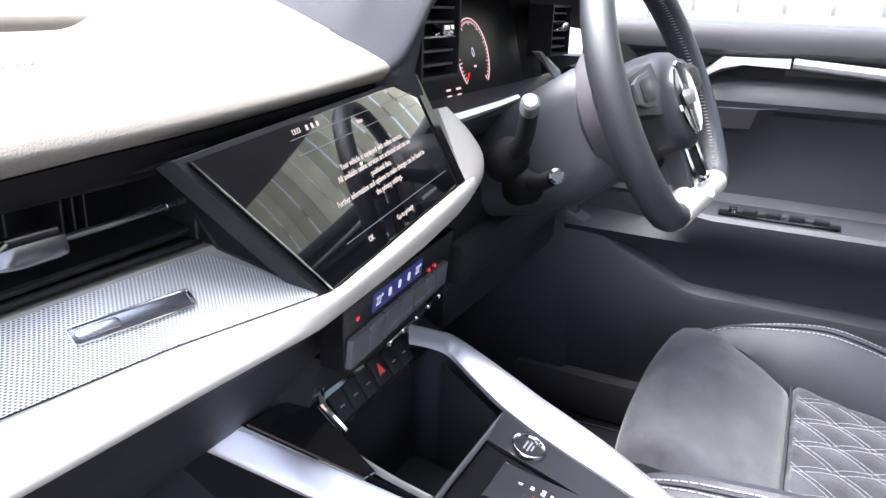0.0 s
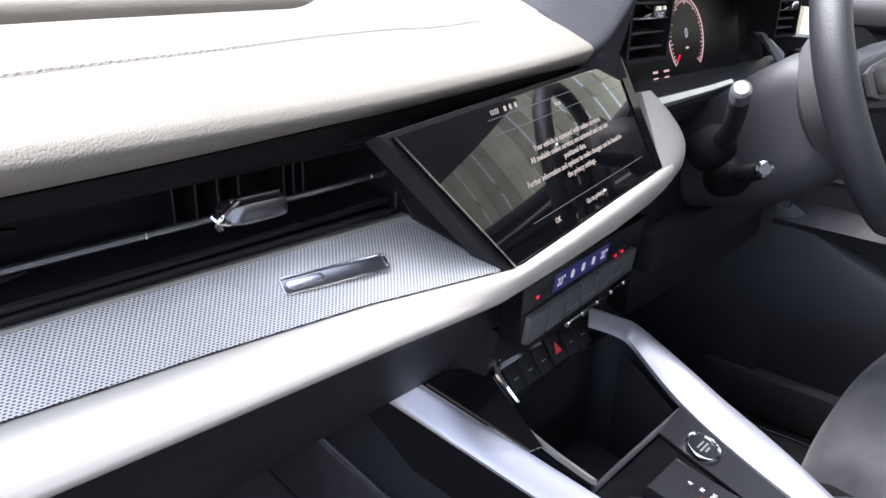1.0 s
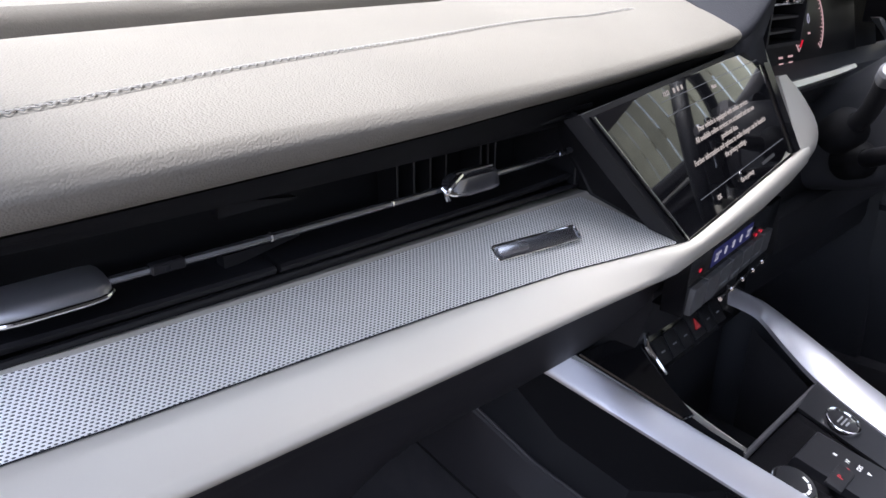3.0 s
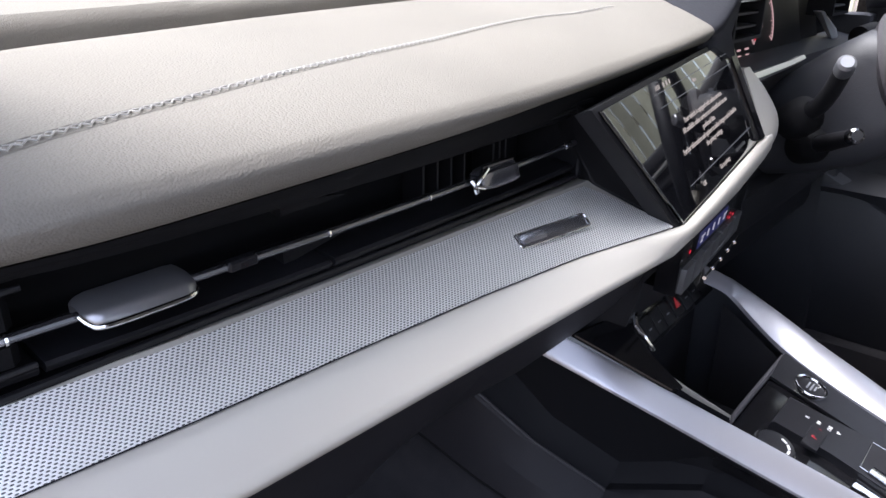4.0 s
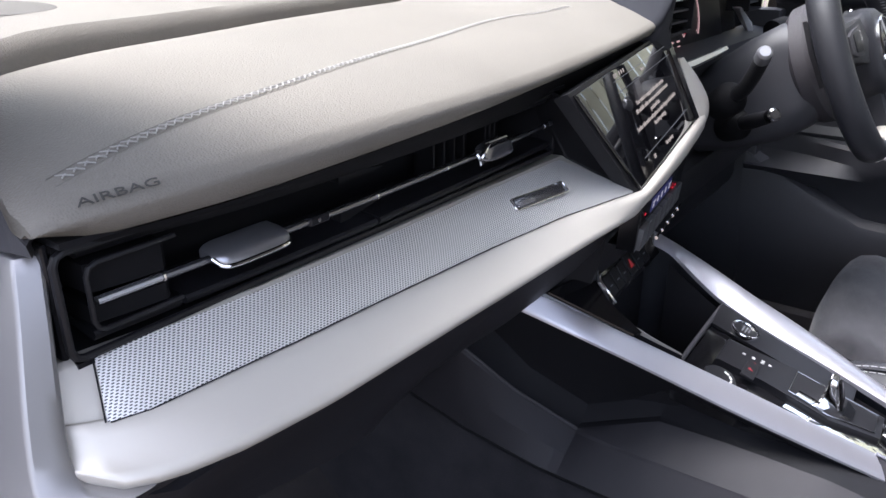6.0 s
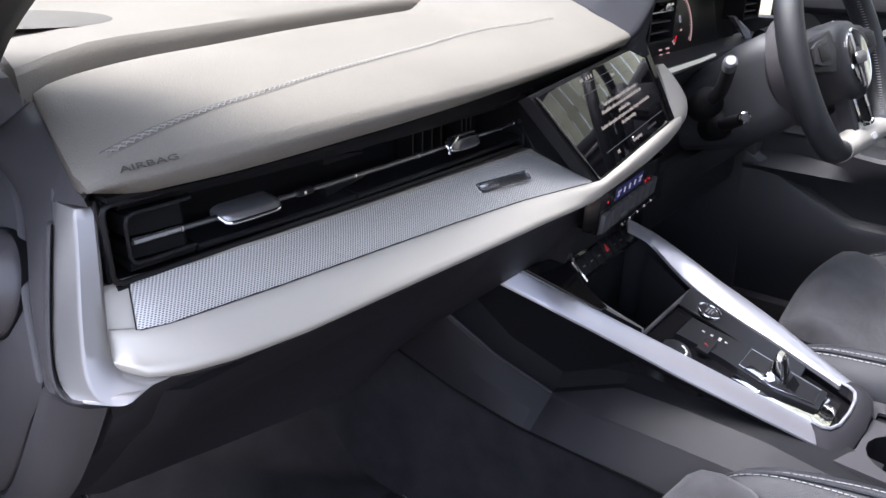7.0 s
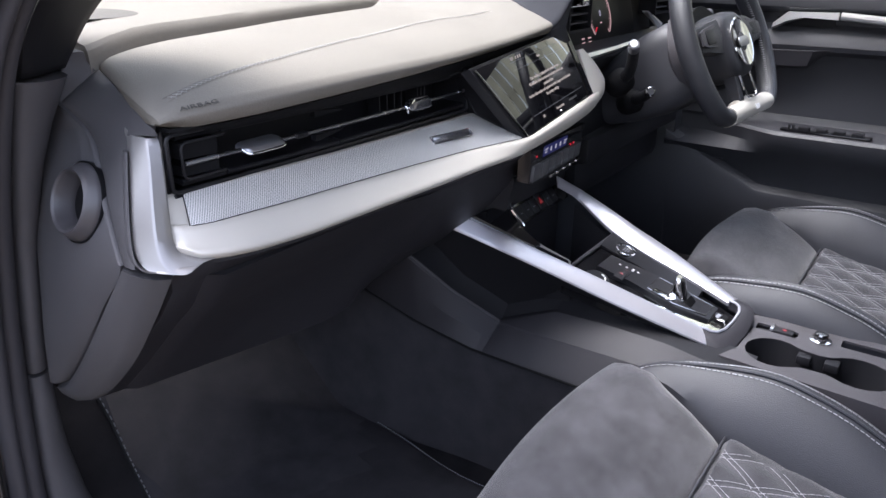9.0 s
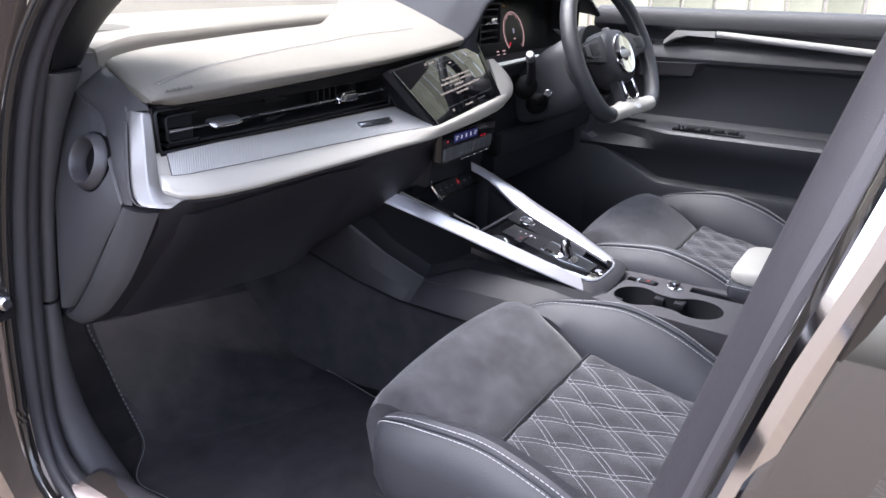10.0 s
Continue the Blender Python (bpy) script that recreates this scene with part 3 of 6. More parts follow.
FOLD = fine([(-0.735, -0.014, 1.001), (-0.70, -0.023, 1.0040), (-0.66, -0.032, 1.0070), (-0.6, -0.040, 1.0094), (-0.45, -0.043, 1.0122), (-0.35, -0.040, 1.0122), (-0.25, -0.031, 1.0128), (-0.15, -0.023, 1.0160), (-0.05, -0.015, 1.021), (0.028, -0.008, 1.0265)], 4)
RIDGE = fine([(-0.735, 0.134), (-0.70, 0.142), (-0.65, 0.154), (-0.6, 0.167), (-0.5, 0.190), (-0.3, 0.245), (-0.1, 0.29), (0.045, 0.31)], 4)


def pad_z(x, y):
    fy, fz = lerp(FOLD, x)
    ry, = lerp(RIDGE, x)
    k = max((y - fy) / (ry - fy), 0)
    flat = fz + (1.046 - fz) * (1 - (1 - min(k, 1)) ** 2.6) ** 0.75
    rise = fz + 0.30 * (1 - math.exp(-1.5 * max(y - fy, 0)))
    e = math.exp(-max(x + 0.724, 0.0) / 0.045)
    flat += (fz + (1.036 - fz) * min(k, 1.2) ** 0.85 - flat) * e
    s = min(max((x + 0.10) / 0.13, 0), 1) ** 2
    return flat + (rise - flat) * s * (1 if rise > flat else 0)


rings = []
for x in span(-0.724, 0.028, 60):
    fy, fz = lerp(FOLD, x)
    ry, = lerp(RIDGE, x)
    e = min((x + 0.724) / 0.006, 1.0)
    d = 0.002 * (1 - e)
    zb = min(fz - 0.0135, 0.9945 + 0.03 * (x + 0.45))
    zb += (fz - 0.0085 - zb) * max(0.0, 1 - (x + 0.724) / 0.03)
    prof = [(fy + 0.032, zb - 0.001 + d), (fy + 0.018, zb + d), (fy + 0.0115, zb + 0.0015), (fy + 0.0070, zb + 0.0042), (fy + 0.0036, zb * 0.45 + fz * 0.55 - 0.0015), (fy + 0.0012, fz - 0.0048), (fy + 0.0008, fz - 0.0026 - d), (fy + 0.0020, fz - 0.0008 - d), (fy + 0.0046, pad_z(x, fy + 0.0046) - 0.0003 - d)]
    prof += [(y, pad_z(x, y) - d) for y in span(fy + 0.009, ry - 0.006, 16)]
    prof += [(ry, pad_z(x, ry) - 0.003 - d), (ry + 0.004, pad_z(x, ry) - 0.012), (ry + 0.004, 0.99)]
    sh = lambda y: max(0.0, (y - 0.0)) * 0.30 * max(0, 1 - (x + 0.724) / 0.35)
    rings.append([(x + sh(y), y, z) for y, z in prof])
part("upper_pad", loft(rings), M_PAD, dash, "pale grained leatherette upper pad", angle=75)

# crossed decorative stitching along the pad
STITCH = fine([(-0.71, 0.0), (-0.65, 0.003), (-0.56, 0.015), (-0.48, 0.031), (-0.40, 0.047), (-0.32, 0.064), (-0.21, 0.091), (-0.12, 0.102), (-0.06, 0.093), (0.0, 0.07)], 4)
bm = bmesh.new()
x = -0.70
while x < -0.03:
    y, = lerp(STITCH, x)
    y2, = lerp(STITCH, x + 0.0056)
    for s in (-1, 1):
        p = (x, y - s * 0.0030, pad_z(x, y) + 0.0006)
        q = (x + 0.0056, y2 + s * 0.0030, pad_z(x, y2) + 0.0006)
        c = ((p[0] + q[0]) / 2, (p[1] + q[1]) / 2, max(p[2], q[2]) + 0.0004)
        tube([p, c, q], 0.00045, 5, bm=bm)
    x += 0.0058
part("cross_stitching", bm, M_PALETHREAD, dash, "grey crossed stitching")
for s in (-1, 1):
    pts = []
    for i in range(60):
        x = -0.704 + 0.675 * i / 59
        y, = lerp(STITCH, x)
        pts.append((x, y + s * 0.0034, pad_z(x, y + s * 0.0034) - 0.0001))
    part("seam", tube(pts, 0.0003, 4), M_SEAM, dash)
# embossed word on the pad
ax, ay = -0.686, -0.0232
gx, gy = (pad_z(ax + 0.004, ay) - pad_z(ax - 0.004, ay)) / 0.008, (pad_z(ax, ay + 0.003) - pad_z(ax, ay - 0.003)) / 0.006
words("AIRBAG", 0.0108, basis((ax, ay, pad_z(ax, ay) + 0.0016), (1, -0.25, gx - 0.25 * gy), (0.25, 1, gy)) @ Matrix.Diagonal((1.0, 0.62, 1.0, 1.0)), dash, M_EMBOSS, "embossed_word", depth=0.0002)
# Added black strip stands in for the shade below the pad's front edge.
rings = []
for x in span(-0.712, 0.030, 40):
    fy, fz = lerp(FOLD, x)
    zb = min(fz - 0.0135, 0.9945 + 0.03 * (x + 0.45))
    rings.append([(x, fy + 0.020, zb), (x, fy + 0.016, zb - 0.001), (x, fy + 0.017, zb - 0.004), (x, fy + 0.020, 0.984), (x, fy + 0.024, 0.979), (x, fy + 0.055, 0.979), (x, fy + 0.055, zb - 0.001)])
part("lip_strip", loft(rings), M_DEEP, dash, "dark strip standing in for shade below the pad's front edge")

# board below the windscreen, one step higher than the pad
rings = []
for x in span(-0.732, 0.72, 40):
    ry, = lerp(RIDGE, x)
    ry = ry if x < 0.045 else max(0.10, 0.31 - (x - 0.045) * 6)
    y0 = ry + 0.006
    sh = lambda y: max(0.0, (y - 0.0)) * 0.30 * max(0, 1 - (x + 0.732) / 0.35)
    fall = 0.013 * max(0.0, 1 - (x + 0.732) / 0.09) ** 1.5
    yf = 0.72 - 0.10 * (x / 0.7) ** 2
    rings.append([(x + (sh(y) if y < 0.4 else sh(0.4)), y, z - fall) for y, z in ((y0, 1.030), (y0 + 0.002, 1.050), (y0 + 0.005, 1.057), (y0 + 0.012, 1.0618), (y0 + 0.1, 1.0635), (yf, 1.0635), (yf, 1.044))])
part("windscreen_board", loft(rings), M_PAD, dash, "pale grained board below the windscreen")
rings = [[(x, y, 1.0642 - (0.0008 if abs(k) > 0.98 else 0)) for x, y in [(-0.585 + 0.075 * math.cos(a) * kk, 0.36 + 0.10 * math.sin(a) * kk) for a in [2 * math.pi * i / 28 for i in range(28)]]] for k, kk in ((1, 1.0), (0.9, 0.97), (0.1, 0.02))]
part("speaker_grille", loft(rings), mat("grille_cloth", (0.085, 0.079, 0.070), 0.8, grain=1.0, grain_size=700), dash, "fine-meshed speaker grille")

# stamped metal inlay
DTOP = [(-0.74, -0.002, 0.927), (-0.712, -0.004, 0.927), (-0.6, -0.014, 0.926), (-0.5, -0.015, 0.924), (-0.35, -0.017, 0.923), (-0.222, -0.020, 0.922)]
DBOT = [(-0.735, -0.010, 0.9055), (-0.715, -0.0205, 0.9020), (-0.69, -0.0285, 0.8990), (-0.6, -0.035, 0.896), (-0.5, -0.041, 0.894), (-0.4, -0.048, 0.892), (-0.3, -0.060, 0.891), (-0.225, -0.075, 0.8895), (-0.178, -0.086, 0.8895), (-0.1, -0.076, 0.893), (0.0, -0.0625, 0.898), (0.1, -0.049, 0.902), (0.14, -0.044, 0.905)]


def inlay_pt(x, k):
    a = lerp(DTOP, x)
    b = lerp(DBOT, x)
    lean = 0.0095 * k * min(max(1 - (x + 0.703) / 0.08, 0.0), 1.0)
    return Vector((x - lean, a[0] + (b[0] - a[0]) * k, a[1] + (b[1] - a[1]) * k + 0.0035 * math.sin(k * math.pi) * 0.6))


rings = []
for x in span(-0.703, -0.192, 60):
    k1 = 0.985
    xs = []
    for k in span(0.0, k1, 8):
        p = inlay_pt(min(x, -0.192), k)
        cut = max(0.0, (x + 0.235) / 0.043)
        if cut > 0:
            p = inlay_pt(x, max(k, cut * 0.96 if k < cut else k))
        xs.append(p)
    rings.append(xs)
bm = loft(rings, closed=False)
bmesh.ops.remove_doubles(bm, verts=bm.verts, dist=0.0002)
part("inlay_panel", bm, M_DECOR, dash, "stamped metal inlay with a fine lozenge pattern")
part("inlay_gap", tube([inlay_pt(x, 0.99) + Vector((0, -0.0004, 0.0002)) for x in span(-0.702, -0.20, 30)], 0.0004, 5), M_BLACK, dash)
part("inlay_gap", tube([inlay_pt(-0.7035, k) + Vector((-0.0003, 0, 0.0002)) for k in span(0.02, 0.985, 8)], 0.0005, 5), M_BLACK, dash)
# backing below and beside the inlay, closes the shelf
rings = []
for x in span(-0.731, -0.18, 30):
    a, b = lerp(DTOP, x), lerp(DBOT, x)
    rings.append([(x, a[0] + 0.004, a[1] + 0.0005), (x, a[0], a[1] - 0.0016), (x, b[0] + 0.002, b[1] - 0.003), (x, b[0] + 0.03, b[1] - 0.02), (x, a[0] + 0.06, a[1] - 0.01)])
part("shelf_backing", loft(rings), M_SILVER, dash)

# satin silver trim band, from the end of the dashboard to below the display
SBOT = [(-0.740, -0.018, 0.884), (-0.722, -0.0385, 0.8750), (-0.700, -0.0475, 0.8705), (-0.66, -0.0555, 0.8675), (-0.6, -0.062, 0.866), (-0.4, -0.074, 0.867), (-0.3, -0.080, 0.868), (-0.2, -0.086, 0.868), (-0.1, -0.075, 0.868), (0.0, -0.062, 0.868), (0.1, -0.047, 0.871), (0.14, -0.041, 0.876)]
rings = []
for x in span(-0.734, 0.14, 62):
    a, b = lerp(DBOT, x), lerp(SBOT, x)
    bulge = 0.008 * min(max((x + 0.735) / 0.06, 0.15), 1.0) if x < -0.25 else 0.008 + 0.006 * min((x + 0.25) / 0.08, 1)
    mid = ((a[0] + b[0]) / 2 - bulge * 0.6, (a[1] + b[1]) / 2 + bulge * 0.55)
    e = 0.003 * min(max((-0.20 - x) / 0.10, 0.0), 1.0)
    q = ((a[0] * 0.25 + b[0] * 0.75) - bulge * 0.62 - e, (a[1] * 0.25 + b[1] * 0.75) + bulge * 0.30 + e * 0.4)
    rings.append([(x, a[0] + 0.004, a[1] - 0.004), (x, a[0], a[1]), (x, a[0] - 0.002, a[1] - 0.0003), (x, a[0] * 0.75 + b[0] * 0.25 - bulge * 0.4, a[1] * 0.75 + b[1] * 0.25 + bulge * 0.42), (x, *mid), (x, *q),
                  (x, b[0] - 0.0050, b[1] + 0.0065), (x, b[0] - 0.0046, b[1] + 0.0035), (x, b[0] - 0.0026, b[1] + 0.0005), (x, b[0] + 0.001, b[1] - 0.0016), (x, b[0] + 0.006, b[1] - 0.0024), (x, b[0] + 0.014, b[1] - 0.002), (x, b[0] + 0.03, a[1] - 0.012)])
part("trim_band", loft(rings), M_SILVER, dash, "satin silver trim band", angle=75)
# the band turns up beside the display
rings = []
for k, (ax, ay, az, bx, by, bz) in enumerate(((0.138, -0.044, 0.905, 0.138, -0.041, 0.876), (0.118, -0.046, 0.9045, 0.185, -0.038, 0.893), (0.120, -0.040, 0.915, 0.202, -0.030, 0.918), (0.124, -0.025, 0.945, 0.192, -0.012, 0.948), (0.128, -0.008, 0.975, 0.165, 0.003, 0.972))):
    rings.append([c for p in ((ax, ay, az), (ax * 0.75 + bx * 0.25, ay * 0.75 + by * 0.25 - 0.004, az * 0.75 + bz * 0.25 + 0.0015), ((ax + bx) / 2, (ay + by) / 2 - 0.006, (az + bz) / 2 + 0.002), (ax * 0.2 + bx * 0.8, ay * 0.2 + by * 0.8 - 0.005, az * 0.2 + bz * 0.8 + 0.001), (bx, by, bz), (bx + 0.004, by + 0.012, bz - 0.003), (ax, ay + 0.02, az - 0.004)) for c in p])
part("trim_end", loft([[r[i:i + 3] for i in range(0, len(r), 3)] for r in fine(rings, 4)]), M_SILVER, dash, angle=60)
# upright end piece at the passenger door: an edge strip, a side facet and a bright front facet, turning into the band's lower lip
END = [((-0.7225, 0.0345, 0.9806), (-0.7107, 0.0072, 0.9806), (-0.003, -0.0055, 0.0)), ((-0.7240, 0.0345, 0.9790), (-0.7112, 0.0062, 0.9790), (-0.004, -0.0075, 0.0)), ((-0.7345, 0.0258, 0.9520), (-0.7180, -0.0035, 0.9520), (-0.004, -0.0085, 0.0)), ((-0.7465, 0.0140, 0.9200), (-0.7262, -0.0142, 0.9180), (-0.004, -0.0085, 0.0)),
       ((-0.7555, 0.0040, 0.8950), (-0.7318, -0.0222, 0.8950), (-0.0035, -0.0085, -0.001)), ((-0.7605, -0.0065, 0.8790), (-0.7325, -0.0300, 0.8838), (-0.003, -0.0085, -0.002)), ((-0.7605, -0.0200, 0.8722), (-0.7290, -0.0385, 0.8782), (-0.002, -0.0070, -0.003)), ((-0.7540, -0.0325, 0.8717), (-0.7220, -0.0455, 0.8745), (-0.001, -0.0060, -0.003)),
       ((-0.7430, -0.0400, 0.8730), (-0.7180, -0.0470, 0.8735), (0.0, -0.0030, -0.001)), ((-0.7290, -0.0425, 0.8735), (-0.7080, -0.0480, 0.8722), (0.0, -0.0008, 0.0)), ((-0.7120, -0.0410, 0.8735), (-0.7000, -0.0440, 0.8725), (0.0, 0.0, 0.0))]
rings, strip_rings = [], []
for i, row in enumerate(fine([l + r + o for l, r, o in END], 4)):
    a, b, o = Vector(row[:3]), Vector(row[3:6]), Vector(row[6:])
    back = Vector((0.003, 0.020, 0.0)) if row[2] > 0.885 else Vector((0.0, 0.012, 0.004))
    rings.append([a, a.lerp(b, 0.03) + o * 0.45, a.lerp(b, 0.09) + o * 0.72, a.lerp(b, 0.28) + o * 1.25, a.lerp(b, 0.44) + o * 1.66, a.lerp(b, 0.49) + o * 1.74, a.lerp(b, 0.54) + o * 1.70, a.lerp(b, 0.75) + o * 1.12, a.lerp(b, 0.93) + o * 0.62, a.lerp(b, 0.985) + o * 0.34, b, b + back * 0.4, b + back, a + Vector((0.010, 0.03, 0.008))])
    if 6 <= i <= 27:
        c = a + Vector((-0.0012, 0.0012, 0.0))
        strip_rings.append([c + Vector((0.0, 0.0, -0.0005)), c + Vector((-0.0012, -0.0012, 0)) + o * 0.3, c + Vector((-0.0020, 0.0012, 0)) + o * 0.3, c + Vector((-0.0022, 0.0050, 0)), c + Vector((0.0, 0.0080, 0)), c + Vector((0.006, 0.010, 0))])
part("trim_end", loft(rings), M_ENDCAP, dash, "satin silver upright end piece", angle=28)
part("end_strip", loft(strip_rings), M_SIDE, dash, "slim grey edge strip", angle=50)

# side faces beside the door
def sheet(pts, material, name, parent, thick=0.012, out=(-1, 0, 0), sub=0, label=""):
    bm = bmesh.new()
    o = Vector(out).normalized()
    a = [bm.verts.new(Vector(p)) for p in pts]
    b = [bm.verts.new(Vector(p) - o * thick) for p in pts]
    f = bm.faces.new(a)
    bm.faces.new(b[::-1])
    for i in range(len(a)):
        bm.faces.new((a[i], b[i], b[(i + 1) % len(a)], a[(i + 1) % len(a)]))
    bmesh.ops.bevel(bm, geom=list(f.edges), offset=0.0018, segments=2, affect="EDGES")
    return part(name, bm, material, parent, label)


# the panel between the pad's corner, the end piece and the ridge
RIDGE_L = curve([(-0.7215, 0.153, 0.9965), (-0.7180, 0.133, 0.9830), (-0.7165, 0.114, 0.9690), (-0.7210, 0.099, 0.9550), (-0.7320, 0.078, 0.9340), (-0.7430, 0.058, 0.9130), (-0.7520, 0.038, 0.8900), (-0.7590, 0.020, 0.8665)], 5)
RIDGE_R = curve([(-0.6850, 0.138, 1.0260), (-0.6990, 0.085, 1.0140), (-0.7105, 0.042, 1.0010), (-0.7170, 0.030, 0.9900), (-0.7225, 0.038, 0.9780), (-0.7370, 0.031, 0.9450), (-0.7525, 0.014, 0.9050), (-0.7640, -0.006, 0.8700)], 5)
rings = []
for a, b in zip(RIDGE_L, RIDGE_R):
    out = Vector((-0.0025, -0.0015, 0.0))
    rings.append([a + Vector((0.03, 0.012, 0.0)), a, a.lerp(b, 0.05) + out * 0.5, a.lerp(b, 0.2) + out, a.lerp(b, 0.5) + out, a.lerp(b, 0.8) + out * 0.8, b, b + Vector((0.03, 0.02, -0.004))])
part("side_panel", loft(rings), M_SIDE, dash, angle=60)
# raised lip along the ridge, wide below its bend
rings = []
for i, a in enumerate(RIDGE_L):
    k = min(max((i - 6) / 8, 0.0), 1.0)
    w = 0.0012 + 0.0055 * k
    rings.append([a + Vector((0.0, -0.0010, 0.0)), a + Vector((-0.0030 - 0.001 * k, 0.0002, 0.0)), a + Vector((-0.0036 - 0.001 * k, 0.4 * w, 0.0006)), a + Vector((-0.0026, w, 0.001)), a + Vector((0.002, w + 0.002, 0.0)), a + Vector((0.02, 0.01, 0.0))])
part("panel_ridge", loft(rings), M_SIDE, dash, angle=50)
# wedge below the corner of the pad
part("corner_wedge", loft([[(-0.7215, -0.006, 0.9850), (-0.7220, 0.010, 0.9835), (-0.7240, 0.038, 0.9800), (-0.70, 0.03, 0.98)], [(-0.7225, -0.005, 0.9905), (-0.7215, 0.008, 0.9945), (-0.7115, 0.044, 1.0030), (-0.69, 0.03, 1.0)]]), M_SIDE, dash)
# end cap with the round vent, below and behind the ridge
CAP_IN = curve([(-0.7195, 0.156, 0.9955), (-0.7175, 0.131, 0.9800), (-0.7165, 0.116, 0.9680), (-0.7325, 0.081, 0.9340), (-0.7450, 0.058, 0.9070), (-0.7590, 0.026, 0.8640), (-0.7575, 0.080, 0.800), (-0.7545, 0.146, 0.725), (-0.7510, 0.207, 0.664)], 6)
CAP_OUT = curve([(-0.7150, 0.170, 0.9930), (-0.7190, 0.182, 0.9780), (-0.7235, 0.192, 0.9630), (-0.7340, 0.197, 0.9350), (-0.7420, 0.198, 0.9050), (-0.7520, 0.200, 0.8500), (-0.7600, 0.200, 0.7900), (-0.7650, 0.206, 0.730), (-0.7620, 0.222, 0.664)], 6)
rings = []
for a, b in zip(CAP_IN, CAP_OUT):
    o = Vector((-0.003, 0, 0))
    row = [a, a.lerp(b, 0.03) + o * 0.3, a.lerp(b, 0.10) + o * 0.7]
    row += [a.lerp(b, k) + o * (1.0 + 0.5 * math.sin(math.pi * k)) for k in span(0.2, 0.85, 9)]
    rings.append(row + [a.lerp(b, 0.94) + o * 0.8, b, b + Vector((0.03, 0.004, 0)), a + Vector((0.03, 0, 0))])
bm = loft(rings)
VENT = Vector((-0.7470, 0.1030, 0.9085))


def near_vent(f, r):
    c = f.calc_center_median()
    return math.hypot(c.y - VENT.y, c.z - VENT.z) < r


near = [f for f in bm.faces if near_vent(f, 0.075)]
bmesh.ops.subdivide_edges(bm, edges=list({e for f in near for e in f.edges}), cuts=3, use_grid_fill=True)
bmesh.ops.delete(bm, geom=[f for f in bm.faces if near_vent(f, 0.034) and f.calc_center_median().x < -0.70], context="FACES")
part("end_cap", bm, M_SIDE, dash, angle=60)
# lower side panel, turning round towards the glovebox
rings = []
for (a, b, c) in zip(curve([(-0.7605, 0.022, 0.8615), (-0.7580, 0.077, 0.798), (-0.7550, 0.143, 0.723), (-0.7515, 0.206, 0.661), (-0.7490, 0.238, 0.645)], 6),
                     curve([(-0.7580, -0.006, 0.8590), (-0.7550, 0.038, 0.793), (-0.7510, 0.096, 0.722), (-0.7470, 0.176, 0.655), (-0.7440, 0.222, 0.632)], 6),
                     curve([(-0.7440, -0.030, 0.8590), (-0.7420, 0.016, 0.797), (-0.7400, 0.074, 0.728), (-0.7380, 0.150, 0.660), (-0.7370, 0.210, 0.628)], 6)):
    rings.append([a, a.lerp(b, 0.06) + Vector((-0.002, 0, 0)), a.lerp(b, 0.5) + Vector((-0.0035, -0.001, 0)), b + Vector((-0.001, -0.001, 0)), b.lerp(c, 0.5) + Vector((-0.002, -0.003, 0)), c, c + Vector((0.03, 0.03, 0.0)), a + Vector((0.03, 0.03, 0.0))])
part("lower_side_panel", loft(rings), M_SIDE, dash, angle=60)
# filler towards the windscreen post, above the end cap
part("corner_panel", loft([[(-0.7215, 0.154, 0.9960), (-0.6860, 0.140, 1.0255), (-0.66, 0.19, 1.02), (-0.70, 0.20, 0.99)], [(-0.7120, 0.156, 1.0290), (-0.6900, 0.146, 1.0330), (-0.67, 0.20, 1.035), (-0.70, 0.21, 1.03)], [(-0.7065, 0.150, 1.0440), (-0.6955, 0.140, 1.0450), (-0.68, 0.20, 1.045), (-0.70, 0.21, 1.045)]]), M_TRIM, dash, angle=40)

# black underside, glovebox and knee panels
def under(x):
    """Profile of the underside at x: steep over the glovebox, further forward beside the console."""
    b = lerp(SBOT, x)
    d = x + 0.735
    k = min(max((x + 0.44) / 0.20, 0.0), 1.0)
    k = k * k * (3 - 2 * k)
    far = [(-0.014, 0.838), (0.014, 0.800), (0.050, 0.766), (0.096 - 0.06 * d, 0.720), (0.150 - 0.14 * d, 0.670), (0.195 - 0.24 * d, 0.632), (0.225 - 0.24 * d, 0.622)]
    near = [(-0.045, 0.834), (-0.024, 0.795), (0.000, 0.762), (0.024, 0.735), (0.072, 0.692), (0.140, 0.645), (0.18, 0.625)]
    return [(b[0] + 0.012, b[1] - 0.001), (b[0] + 0.009, b[1] - 0.008)] + [(p[0] + (q[0] - p[0]) * k, p[1] + (q[1] - p[1]) * k) for p, q in zip(far, near)]


rings = []
for x in span(-0.7350, -0.122, 40):
    rings.append([(x, y, z) for y, z in under(x)] + [(x, 0.45, 0.62), (x, 0.45, 0.86), (x, 0.1, 0.87)])
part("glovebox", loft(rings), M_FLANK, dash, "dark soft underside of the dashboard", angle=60)
